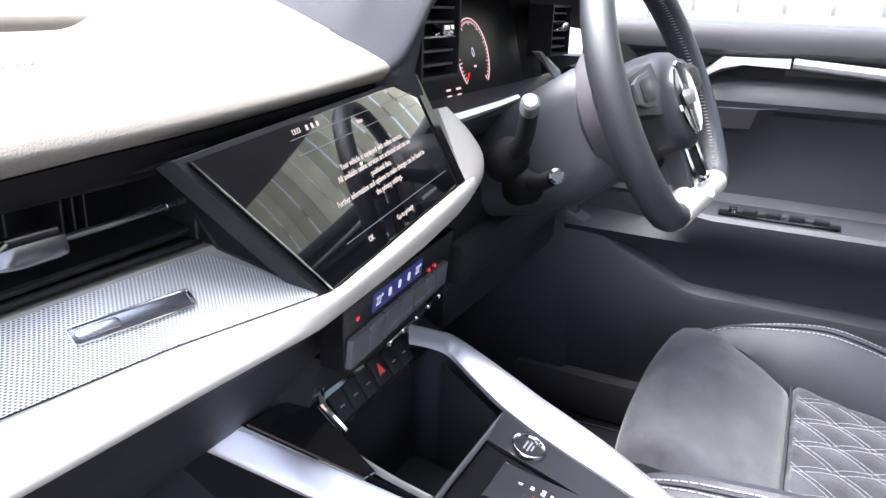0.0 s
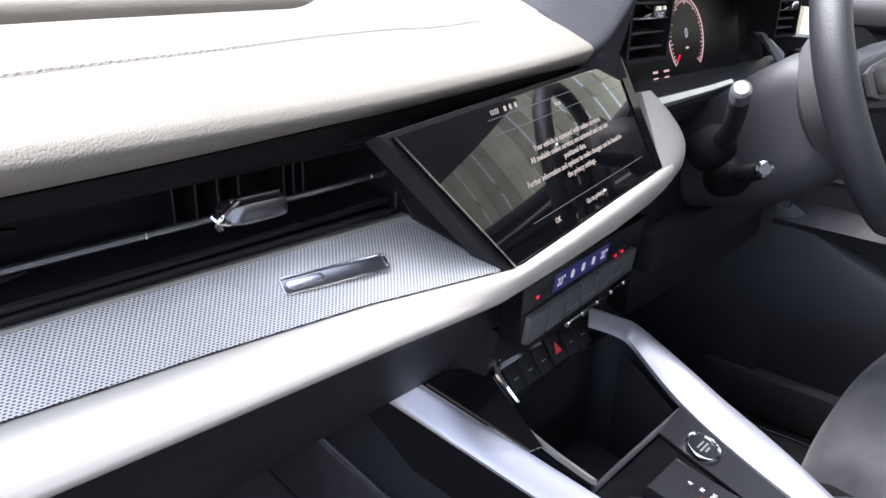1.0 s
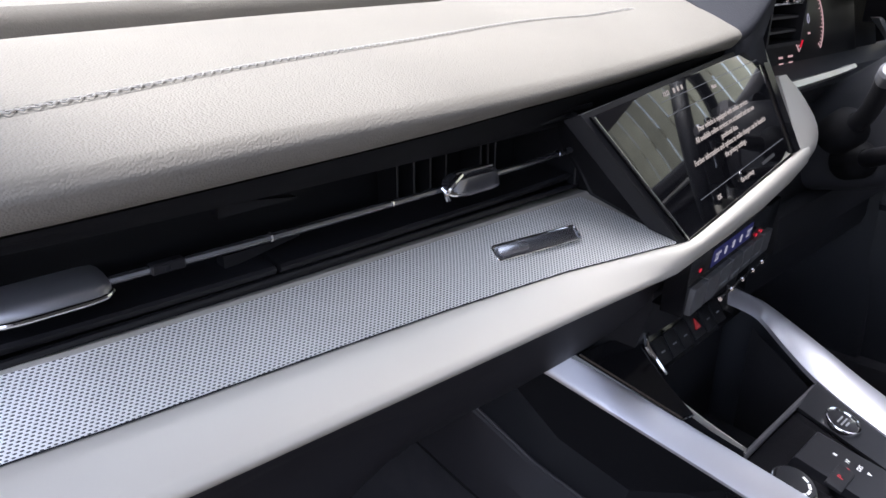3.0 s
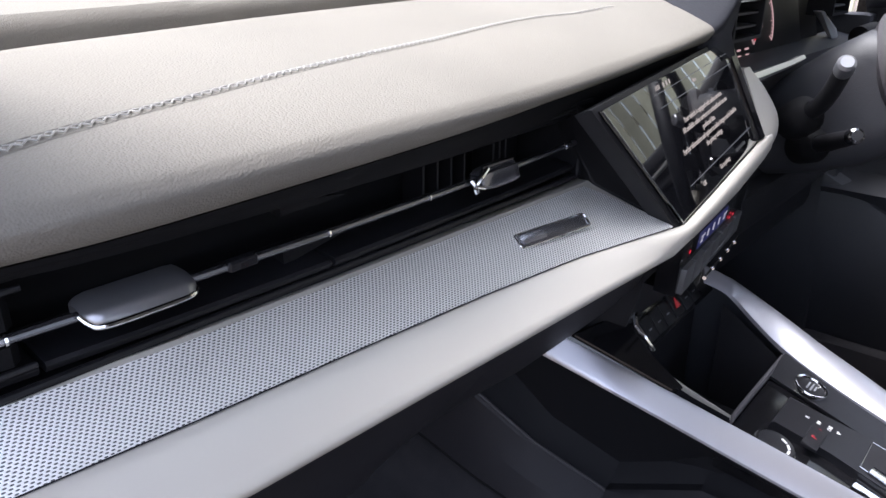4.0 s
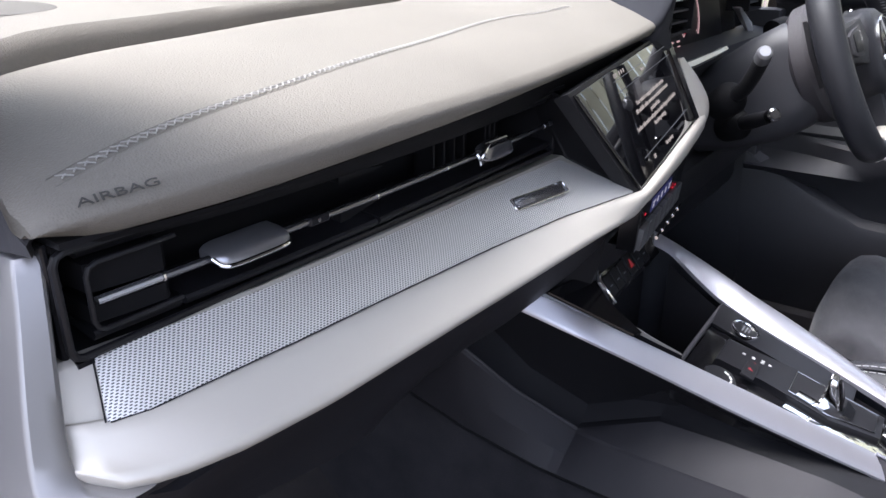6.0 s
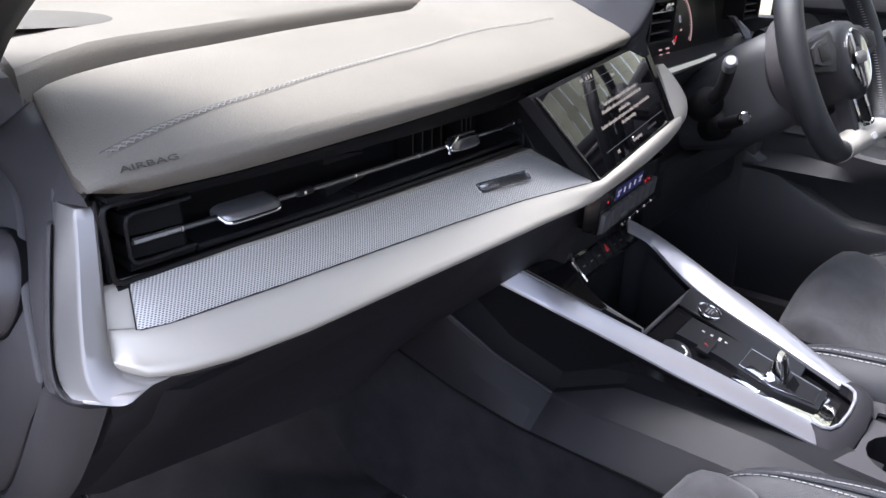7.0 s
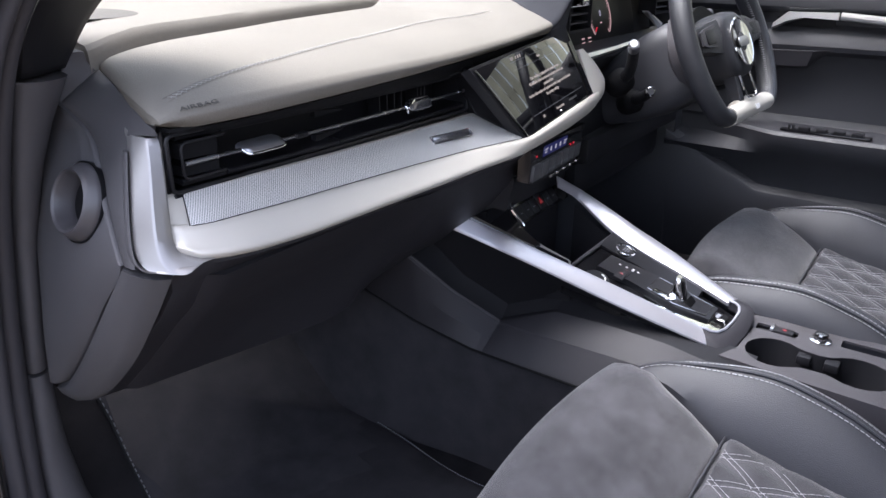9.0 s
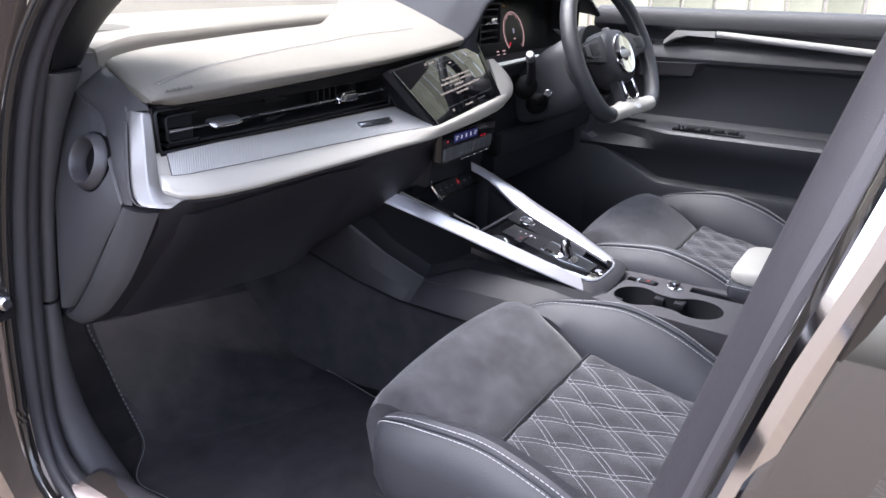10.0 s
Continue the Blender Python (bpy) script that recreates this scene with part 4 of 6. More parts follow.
# glovebox lid, set a little proud with a rounded left edge
rings = []
for x in span(-0.6980, -0.30, 24):
    e = max(0.0, 1 - (x + 0.698) / 0.010) ** 2 * 0.005 + max(0.0, (x + 0.36) / 0.06) * 0.007
    prof = [(y - 0.006 + e, z - 0.003 + e) for y, z in under(x)[2:8]]
    prof[0] = (prof[0][0] - 0.004, prof[0][1] + 0.004)
    rings.append([(x, y, z) for y, z in prof] + [(x, y + 0.02, z + 0.008) for y, z in prof[::-1]])
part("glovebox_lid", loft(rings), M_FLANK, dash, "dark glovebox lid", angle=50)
rings = []
for x in span(-0.125, 0.76, 16):
    k = max(0.0, (x - 0.12) / 0.2)
    k = min(k, 1)
    rings.append([(x, 0.03 + 0.02 * k, 0.90 + 0.03 * k), (x, 0.0 + 0.02 * k, 0.86), (x, 0.0 + 0.015 * k, 0.80), (x, 0.05, 0.72), (x, 0.16, 0.62), (x, 0.45, 0.60), (x, 0.45, 0.95)])
part("knee_panel", loft(rings), M_BLACK, dash, "dark soft knee panel")
part("knee_pad", box(0.20, 0.72, -0.012, 0.03, 0.745, 0.80, 0.012), M_BLACK, dash)
part("knee_pad_lower", box(0.24, 0.72, 0.03, 0.12, 0.655, 0.735, 0.02), M_BLACK, dash)

# ---- long passenger air vent ----
vent = tagged(root("air_vent", (-0.47, 0, 0.955)), "long dark passenger air vent with bright middle bar and two sliders", "air vent")


def vpart(name, bm, material, parent=vent, label=""):
    bm.transform(Matrix.Translation((0.47, 0, -0.955)))
    return part(name, bm, material, parent, label)


BAR = [(-0.694, -0.004, 0.9535), (-0.6, -0.010, 0.9545), (-0.5, -0.013, 0.955), (-0.4, -0.0135, 0.9555), (-0.3, -0.012, 0.956), (-0.236, -0.009, 0.9565)]
bm = loft([[(x, -0.012, 0.9868), (x, 0.056, 0.9868), (x, 0.056, 0.9262), (x, -0.006, 0.9262), (x, -0.006, 0.9235), (x, 0.06, 0.9235), (x, 0.06, 0.990), (x, -0.012, 0.990)] for x in (-0.712, -0.705, -0.45, -0.22, -0.216)])
vpart("housing", bm, M_SLAT)
vpart("end_wall", box(-0.715, -0.7115, 0.000, 0.048, 0.9262, 0.9868, 0.001, 1), M_SLAT)
vpart("end_wall", box(-0.226, -0.220, -0.008, 0.056, 0.9262, 0.9868, 0.001, 1), M_SLAT)
# rounded surround and an inner frame round the passenger end
for (x0, z0, z1, y, r, name) in ((-0.7140, 0.9285, 0.9835, -0.006, 0.0022, "surround"), (-0.7010, 0.9395, 0.9745, -0.008, 0.0014, "inner_frame")):
    x1 = -0.235 if name == "surround" else -0.652
    c = 0.006
    pts = [(x1, z1), (x0 + c, z1), (x0 + 0.3 * c, z1 - 0.3 * c), (x0, z1 - c), (x0, z0 + c), (x0 + 0.3 * c, z0 + 0.3 * c), (x0 + c, z0), (x1, z0)]
    vpart(name, tube([(px, y + (lerp(BAR, px)[0] + 0.004 if name == "surround" else 0.0), pz) for px, pz in pts], r, 8, up=(0, 1, 0)), M_SLAT)
# blocks beside the bar at the passenger end
for z0, z1 in ((0.9575, 0.9725), (0.9412, 0.9505)):
    vpart("end_block", loft([[(x, y0, z0), (x, y0, z1), (x, 0.03, z1), (x, 0.03, z0)] for x, y0 in ((-0.6990, -0.002), (-0.6800, -0.005), (-0.6600, -0.007), (-0.6560, -0.003))]), M_DEEP)
for z, y in ((0.9775, 0.006), (0.9345, 0.002)):
    for x0, x1 in ((-0.699, -0.651), (-0.648, -0.495), (-0.492, -0.232)):
        rings = []
        for x in span(x0, x1, 4):
            yy = y + lerp(BAR, x)[0] + 0.004
            rings.append([(x, yy - 0.004, z - 0.001), (x, yy - 0.0045, z + 0.001), (x, yy - 0.003, z + 0.0025), (x, yy + 0.03, z + 0.006), (x, yy + 0.03, z + 0.002), (x, yy - 0.002, z - 0.003)])
        vpart("slat", loft(rings), M_SLAT)
for x in (-0.38, -0.365, -0.35, -0.335, -0.3, -0.292, -0.284):
    vpart("upright_vane", box(x, x + 0.0018, 0.024, 0.045, 0.93, 0.985, 0.0006, 1), M_SLAT)
for z, s in ((0.966, 1), (0.945, -1)):
    vpart("vane_clip", loft([[(-0.518, 0.002, z), (-0.518, 0.010, z), (-0.518, 0.010, z + s * 0.010), (-0.518, 0.002, z + s * 0.008)], [(-0.47, 0.004, z), (-0.47, 0.010, z), (-0.47, 0.010, z + s * 0.001), (-0.47, 0.004, z + s * 0.001)]]), M_SLAT)
bar = vpart("middle_bar", tube([(x, *lerp(BAR, x)) for x in span(-0.694, -0.236, 30)], 0.0024, 10, flat=0.9), M_BAR, label="slim bright middle bar")
vpart("bar_end", tube([(x, *lerp(BAR, x)) for x in span(-0.696, -0.662, 4)], 0.0026, 10, flat=0.9), M_SATIN)
for x in (-0.661, -0.4985, -0.4165, -0.252):
    vpart("bar_mark", tube([(x - 0.0006, *lerp(BAR, x)), (x + 0.0006, *lerp(BAR, x))], 0.0030, 10), M_CHROME, bar)
vpart("bar_stop", box(-0.562, -0.545, -0.0150, -0.0085, 0.9520, 0.9575, 0.001, 1), M_SLAT, bar)
vpart("bar_stop_mark", box(-0.556, -0.5535, -0.0154, -0.0148, 0.9535, 0.9560), M_CHROME, bar)
# wide grip, tilted down towards the cabin, with a bright front lip
x0, x1 = -0.6325, -0.581
y, z = lerp(BAR, -0.609)
rings = []
for k, reach, th in ((0.0, 0.003, 0.45), (0.02, 0.006, 0.65), (0.06, 0.0085, 0.85), (0.14, 0.0095, 1.0), (0.5, 0.0105, 1.0), (0.86, 0.0105, 1.0), (0.95, 0.0095, 0.9), (1.0, 0.0065, 0.6)):
    x = x0 + (x1 - x0) * k
    rings.append([(x, y + 0.010, z + 0.0060 * th), (x, y + 0.002, z + 0.0056 * th), (x, y - reach * 0.55, z + 0.0034 * th), (x, y - reach * 0.85, z + 0.0010), (x, y - reach, z - 0.0020 * th), (x, y - reach * 0.97, z - 0.0040 * th), (x, y - reach * 0.8, z - 0.0052 * th), (x, y - 0.001, z - 0.0046 * th), (x, y + 0.010, z - 0.003 * th)])
kn = vpart("slider", loft(rings), M_PLATE, label="satin metal slider")
vpart("slider_edge", tube(curve([(x0 - 0.001, y - 0.002, z + 0.001), (x0 + 0.002, y - 0.0068, z - 0.0028), (x0 + 0.008, y - 0.0098, z - 0.0036), (x0 + 0.028, y - 0.0107, z - 0.0036), (x1 - 0.006, y - 0.0103, z - 0.0034), (x1, y - 0.0068, z - 0.0026)]), 0.0013, 8), M_CHROME, kn)
# narrow grip standing on the bar, with a forked bright end
x0, x1 = -0.372, -0.330
y, z = lerp(BAR, -0.351)
rings = []
for k, w, h in ((0.0, 0.0022, 0.5), (0.08, 0.0032, 0.8), (0.3, 0.0040, 1.0), (0.8, 0.0040, 1.0), (0.97, 0.0034, 0.92), (1.0, 0.0024, 0.8)):
    x = x0 + (x1 - x0) * k
    rings.append([(x, y - 0.006 - w, z - 0.0055 * h), (x, y - 0.007 - w, z - 0.003 * h), (x, y - 0.005 - w, z + 0.0060 * h), (x, y - 0.003, z + 0.0085 * h), (x, y + 0.002, z + 0.0085 * h), (x, y + w, z), (x, y + w - 0.001, z - 0.005 * h)])
kn = vpart("slider", loft(rings), M_BAR, label="dark metal slider with a bright top edge")
vpart("slider_edge", tube([(x0 + 0.006, y - 0.004, z + 0.0083), (x1 - 0.002, y - 0.004, z + 0.0083)], 0.0009, 6), M_CHROME, kn)
vpart("slider_fork", tube(curve([(x0 + 0.010, y - 0.005, z + 0.0075), (x0 + 0.001, y - 0.0075, z + 0.004), (x0 - 0.004, y - 0.007, z - 0.001), (x0 - 0.003, y - 0.007, z - 0.006)]), 0.0019, 8), M_CHROME, kn)
vpart("slider_fork", tube(curve([(x0 - 0.006, y - 0.004, z + 0.002), (x0 - 0.004, y - 0.007, z - 0.001), (x0 + 0.002, y - 0.0095, z - 0.003)]), 0.0016, 8), M_CHROME, kn)

# badge plate on the inlay
bp = inlay_pt(-0.309, 0.52) + Vector((0, -0.001, 0.0014))
badge_m = basis(bp, (0.0765, -0.011, -0.0005), inlay_pt(-0.309, 0.2) - inlay_pt(-0.309, 0.8))
badge = tagged(root("badge_plate"), "slim chrome badge plate on the metal inlay", "badge")
badge.matrix_basis = badge_m
part("plate", slab(rounded(0.076, 0.0115, 0.002, 3), 0.003, bevel=0.001), M_BAR, badge)
part("rim", tube([(x, y, 0.0004) for x, y in rounded(0.076, 0.0115, 0.002, 3)], 0.0007, 6, closed=True), M_CHROME, badge)
part("emblem", slab(rounded(0.026, 0.0075, 0.0037, 6, -0.022, 0), 0.001, Matrix.Translation((0, 0, 0.001)), bevel=0.0004), M_SATIN, badge, "plain oval chrome emblem")

# round vent in the end cap
sv = tagged(root("side_air_vent"), "round grey air vent in the end of the dashboard", "air vent")
sv.matrix_basis = Matrix.Translation(VENT) @ Euler((0, radians(-70), radians(-3))).to_matrix().to_4x4()
part("socket", lathe([(0.037, -0.02), (0.0400, -0.0002), (0.0412, -0.0002), (0.0412, -0.02)], Matrix(), 44), M_DEEP, sv, "dark gap round the vent")
part("ring", lathe([(0.034, -0.03), (0.0388, -0.006), (0.0393, 0.0010), (0.0380, 0.0040), (0.0345, 0.0095), (0.0326, 0.0125), (0.0315, 0.0132), (0.0302, 0.0126), (0.0292, 0.0105), (0.0278, 0.0050), (0.0255, -0.003), (0.0240, -0.008), (0.03, -0.02)], Matrix(), 48), M_RING, sv, angle=50)
part("throat_rim", lathe([(0.0246, -0.012), (0.0252, -0.0085), (0.0240, -0.0085), (0.0236, -0.012)], Matrix(), 40), M_SATIN, sv, "thin bright rim inside")
part("throat", lathe([(0.0240, -0.008), (0.0250, -0.034), (0.0, -0.034), (0.0, -0.030), (0.0226, -0.030), (0.0224, -0.010)], Matrix(), 36), M_DEEP, sv, "deep black throat")
for z in (-0.010, 0.0, 0.010):
    part("vane", box(z - 0.0009, z + 0.0009, -0.022, 0.022, -0.026, -0.014), M_RING, sv)
part("vane_divider", box(-0.022, 0.022, -0.0012, 0.0012, -0.024, -0.013), M_GREY, sv)

# ---- touch display ----
SCR = basis((-0.175, -0.085, 0.889), (0.28, 0.038, 0.014), (0.002, 0.053, 0.111))
display = tagged(root("touch_display"), "black glass touch display showing a white notice, set in the dashboard", "display")
display.matrix_basis = SCR
glass = [(-0.0035, 0.0015), (0.281, 0.0015), (0.270, 0.118), (-0.078, 0.118)]
part("glass", slab(glass, 0.008, bevel=0.0012), M_GLASSBLK, display, "glossy black glass")
part("bezel", slab([(-0.010, -0.004), (0.284, -0.004), (0.274, 0.122), (-0.087, 0.122)], 0.014, Matrix.Translation((0, 0, -0.0035)), bevel=0.002), M_BLACK, display)
part("edge_strip", tube([(-0.0035, 0.001, 0.0004), (-0.078, 0.117, 0.0004)], 0.0008, 6), M_SMOKE, display, "thin bright edge strip")
part("side_bezel", loft([[(u, v, 0.001), (u + 0.012, v, 0.003), (u + 0.016, v, -0.006), (u, v, -0.01)] for u, v in ((0.283, 0.0), (0.272, 0.12))]), M_PIANO, display)


def on_screen(u, v):
    return Matrix.Translation((u, v, 0.0004))


for text, size, u, v in (("Note", 0.0055, 0.134, 0.1005), ("Your vehicle is equipped with online services.", 0.0069, 0.137, 0.0735), ("All available online services are activated and can use", 0.0069, 0.137, 0.0655),
                         ("positional data.", 0.0069, 0.137, 0.0575), ("Further information and options to make changes can be found in", 0.0069, 0.139, 0.0495), ("the privacy settings.", 0.0069, 0.139, 0.0415),
                         ("OK", 0.0062, 0.073, 0.0135), ("Go to privacy", 0.0062, 0.144, 0.0130), ("13:23", 0.0055, 0.038, 0.1115)):
    words(text, size, on_screen(u, v), display, M_TEXT, "screen_text")
bm = box(0.187, 0.225, 0.0115, 0.0145, 0.0003, 0.0005)
part("dim_button_bar", bm, M_TEXTDIM, display)
bm = bmesh.new()
for u in (0.052, 0.060, 0.068):
    box(u, u + 0.0035, 0.1095, 0.1135, 0.0003, 0.0005, bm=bm)
part("status_marks", bm, M_TEXT, display)
for (u0, u1, v0, v1) in ((0.026, 0.262, 0.1065, 0.1055), (0.028, 0.262, 0.0945, 0.0935), (0.037, 0.262, 0.0215, 0.0205)):
    part("rule", loft([[(u0, v0, 0.0002), (u0, v0, 0.0006), (u0, v0 + 0.0005, 0.0006), (u0, v0 + 0.0005, 0.0002)], [(u1, v1, 0.0002), (u1, v1, 0.0006), (u1, v1 + 0.0005, 0.0006), (u1, v1 + 0.0005, 0.0002)]]), M_LINE, display)
# dark face between vent and display
sheet([(-0.222, -0.022, 0.921), (-0.232, -0.006, 0.955), (-0.238, 0.0, 0.992), (-0.250, -0.032, 0.985), (-0.195, -0.080, 0.905), (-0.184, -0.085, 0.892), (-0.20, -0.06, 0.90)], M_BLACK, "display_side_face", dash, 0.02, (-0.4, -0.8, 0.2))
part("display_backing", box(-0.22, 0.14, 0.02, 0.06, 0.86, 1.0), M_BLACK, dash)

# ---- climate panel ----
CL = basis((-0.150, -0.080, 0.866), (0.275, 0.042, -0.016), (0.0, -0.005, 0.06))
climate = tagged(root("climate_panel"), "black climate control panel with blue display and red lights", "control panel")
climate.matrix_basis = CL
part("panel", slab([(0.0, -0.056), (0.262, -0.056), (0.268, 0.0), (-0.012, 0.0)], 0.02, bevel=0.002), M_PIANO, climate)
part("lcd", slab(rounded(0.120, 0.017, 0.002, 2, 0.105, -0.014), 0.001, Matrix.Translation((0, 0, 0.0005))), M_BLUELCD, climate, "blue lit display")
for s, u in (("22\u00b0", 0.058), ("22\u00b0", 0.152)):
    words(s, 0.011, Matrix.Translation((u, -0.014, 0.0012)), climate, M_LCDTXT, "lcd_digits")
for u in (0.082, 0.105, 0.128):
    part("lcd_symbol", slab(rounded(0.006, 0.008, 0.002, 2, u, -0.014), 0.0005, Matrix.Translation((0, 0, 0.001))), M_LCDTXT, climate)
for u, v in ((0.016, -0.016), (0.190, -0.0255), (0.208, -0.0255)):
    part("warning_light", slab(rounded(0.005, 0.003, 0.001, 2, u, v), 0.0005, Matrix.Translation((0, 0, 0.0009))), M_REDLED, climate, "small red light")
for i in range(7):
    u = 0.018 + i * 0.0345
    k = part("button", slab(rounded(0.0330, 0.025, 0.002, 2, u, -0.041), 0.006, Matrix.Translation((0, 0, 0.005)), bevel=0.0012), M_KEY, climate)
    if 2 <= i <= 5:
        part("button_line", box(u - 0.014, u + 0.014, -0.0462, -0.0454, 0.0049, 0.0054), M_GTHREAD, k)
bar = part("toggle_bar", tube([(0.068, -0.0555, 0.010), (0.228, -0.0555, 0.010)], 0.0013, 8), M_SMOKE, climate, "slim chrome toggle bar")
for u in (0.069, 0.1015, 0.136, 0.1705, 0.204):
    part("toggle_tip", tube([(u - 0.002, -0.0555, 0.0105), (u + 0.002, -0.0555, 0.0105)], 0.0021, 8), M_CHROME, bar, "bright toggle tip")
part("panel_foot", slab([(0.03, -0.064), (0.24, -0.064), (0.255, -0.056), (0.01, -0.056)], 0.03, Matrix.Translation((0, 0, -0.002))), M_BLACK, climate)

# ---- switch row with hazard button ----
SW = basis((-0.112, -0.020, 0.748), (0.20, 0.012, -0.004), (0.0, 0.022, 0.030))
switches = tagged(root("switch_row"), "dark switch row with red hazard button and chrome edge", "control panel")
switches.matrix_basis = SW
part("plate", slab([(0.002, -0.034), (0.20, -0.034), (0.205, 0.008), (0.006, 0.004)], 0.02, bevel=0.001), M_PIANO, switches)
part("chrome_edge", tube([(0.040, 0.018, 0.001), (0.006, 0.006, 0.002), (0.0, -0.004, 0.002), (0.004, -0.022, 0.002), (0.009, -0.036, 0.001)], 0.0032, 8), M_CHROME, switches, "chrome surround")
for i, u in enumerate((0.020, 0.044, 0.068, 0.122, 0.146)):
    part("switch", slab(rounded(0.022, 0.026, 0.002, 2, u, -0.016), 0.005, Matrix.Translation((0, 0, 0.003)), bevel=0.001), M_BLACK, switches)
    part("symbol_bar", box(u - 0.0035, u + 0.0035, -0.018, -0.0165, 0.0028, 0.0034), M_GTHREAD, switches)
hz = part("hazard_button", slab(rounded(0.024, 0.028, 0.002, 2, 0.095, -0.014), 0.005, Matrix.Translation((0, 0, 0.003)), bevel=0.001), M_BLACK, switches)
part("triangle", slab([(0.0895, -0.019), (0.1005, -0.019), (0.095, -0.008)], 0.001, Matrix.Translation((0, 0, 0.0042))), glow("hazard_light", (0.9, 0.05, 0.06), 0.035), hz, "red triangle")
part("stack_backing", loft([[(-0.165, 0.03, 0.865), (-0.15, -0.045, 0.865), (0.12, -0.02, 0.865), (0.13, 0.06, 0.865)], [(-0.15, 0.03, 0.80), (-0.118, -0.028, 0.79), (0.11, -0.015, 0.79), (0.13, 0.06, 0.79)], [(-0.16, 0.05, 0.73), (-0.122, -0.014, 0.73), (0.10, -0.008, 0.73), (0.12, 0.06, 0.73)]]), M_BLACK, dash)

# ---- centre console ----
console = tagged(root("centre_console"), "dark centre console with satin aluminium rails and open storage bin", "centre console")


def ruled(inner, outer, n, thick, crown):
    """A rail between two edge lines with a rounded crown."""
    rings = []
    for i in range(n + 1):
        k = i / n
        a = Vector(lerp([(j / (len(inner) - 1), *p) for j, p in enumerate(inner)], k))
        b = Vector(lerp([(j / (len(outer) - 1), *p) for j, p in enumerate(outer)], k))
        up = Vector((0, 0, 1))
        m = a.lerp(b, 0.5) + up * crown
        rings.append([a - up * thick, a, a.lerp(m, 0.25) + up * crown * 0.35, a.lerp(b, 0.3) + up * crown * 0.85, m, a.lerp(b, 0.7) + up * crown * 0.85, b.lerp(m, 0.2) + up * crown * 0.25, b, b - up * thick])
    return loft(rings)


RL_IN = fine([(-0.185, 0.075, 0.758), (-0.166, 0.020, 0.739), (-0.130, -0.085, 0.697), (-0.094, -0.205, 0.653), (-0.052, -0.335, 0.602)], 4)
RL_OUT = fine([(-0.203, 0.095, 0.742), (-0.187, 0.040, 0.723), (-0.157, -0.09, 0.683), (-0.1165, -0.215, 0.634), (-0.0715, -0.350, 0.585)], 4)
RR_IN = fine([(0.010, -0.043, 0.763), (0.035, -0.045, 0.750), (0.066, -0.049, 0.732), (0.085, -0.055, 0.716), (0.084, -0.085, 0.694), (0.081, -0.118, 0.674), (0.074, -0.155, 0.661), (0.067, -0.205, 0.646), (0.062, -0.255, 0.632), (0.050, -0.345, 0.605)], 4)
RR_OUT = fine([(0.020, -0.035, 0.773), (0.050, -0.037, 0.758), (0.088, -0.040, 0.738), (0.114, -0.044, 0.724), (0.115, -0.075, 0.711), (0.112, -0.115, 0.695), (0.109, -0.155, 0.678), (0.106, -0.205, 0.659), (0.099, -0.255, 0.640), (0.074, -0.360, 0.600)], 4)
part("rail", ruled(RL_IN, RL_OUT, 32, 0.003, 0.0030), M_RAIL, console, "satin aluminium rail")
part("rail", ruled(RR_IN, RR_OUT, 72, 0.006, 0.005), M_RAIL, console, "satin aluminium rail")
UB = [(-0.072, -0.350, 0.582), (-0.070, -0.366, 0.578), (-0.060, -0.378, 0.576), (-0.040, -0.385, 0.578), (0.0, -0.390, 0.585), (0.04, -0.390, 0.592), (0.062, -0.384, 0.596), (0.073, -0.374, 0.599), (0.075, -0.358, 0.602)]
UI = [(-0.055, -0.336, 0.602), (-0.053, -0.348, 0.598), (-0.046, -0.357, 0.596), (-0.03, -0.364, 0.596), (0.0, -0.368, 0.599), (0.03, -0.368, 0.602), (0.045, -0.364, 0.604), (0.052, -0.356, 0.605), (0.053, -0.345, 0.607)]
part("rail_loop", ruled(UI, UB, 16, 0.014, 0.003), M_FLANK, console, "dark rail loop at the rear")
part("rail_loop_edge", tube([(x, y, z + 0.002) for x, y, z in UI], 0.0022, 6), M_RAIL, console)

# gear panel and bin between the rails
def gear_z(y):
    return 0.657 + (y + 0.125) * 0.31


def between(y, side):
    k = (y + 0.345) / 0.30
    return (-0.054 - 0.088 * k) if side < 0 else (0.050 + 0.032 * k)


rings = []
for y in span(-0.125, -0.366, 8):
    z = gear_z(y)
    rings.append([(between(y, -1), y, z), (between(y, 1), y, z), (between(y, 1), y, z - 0.03), (between(y, -1), y, z - 0.03)])
part("gear_panel", loft(rings), M_PIANO, console, "glossy black gear panel")
bm = loft([[(-0.100, -0.010, 0.735), (0.085, -0.010, 0.735)], [(-0.095, -0.012, 0.575), (0.08, -0.012, 0.575)], [(-0.085, -0.118, 0.572), (0.072, -0.118, 0.572)], [(-0.10, -0.122, 0.660), (0.078, -0.122, 0.662)]], closed=False)
part("bin", bm, M_BLACK, console, "black open storage bin")
part("bin_side", loft([[(-0.150, 0.0, 0.735), (-0.10, 0.0, 0.57)], [(-0.120, -0.10, 0.694), (-0.085, -0.10, 0.57)], [(-0.110, -0.13, 0.682), (-0.083, -0.13, 0.57)]], closed=False), M_BLACK, console)
part("bin_side", loft([[(0.082, -0.045, 0.705), (0.08, -0.045, 0.56)], [(0.076, -0.128, 0.655), (0.072, -0.128, 0.56)]], closed=False), M_BLACK, console)
EDGE_A = curve([(-0.107, -0.037, 0.720), (-0.110, -0.055, 0.709), (-0.104, -0.085, 0.693), (-0.090, -0.125, 0.672)])
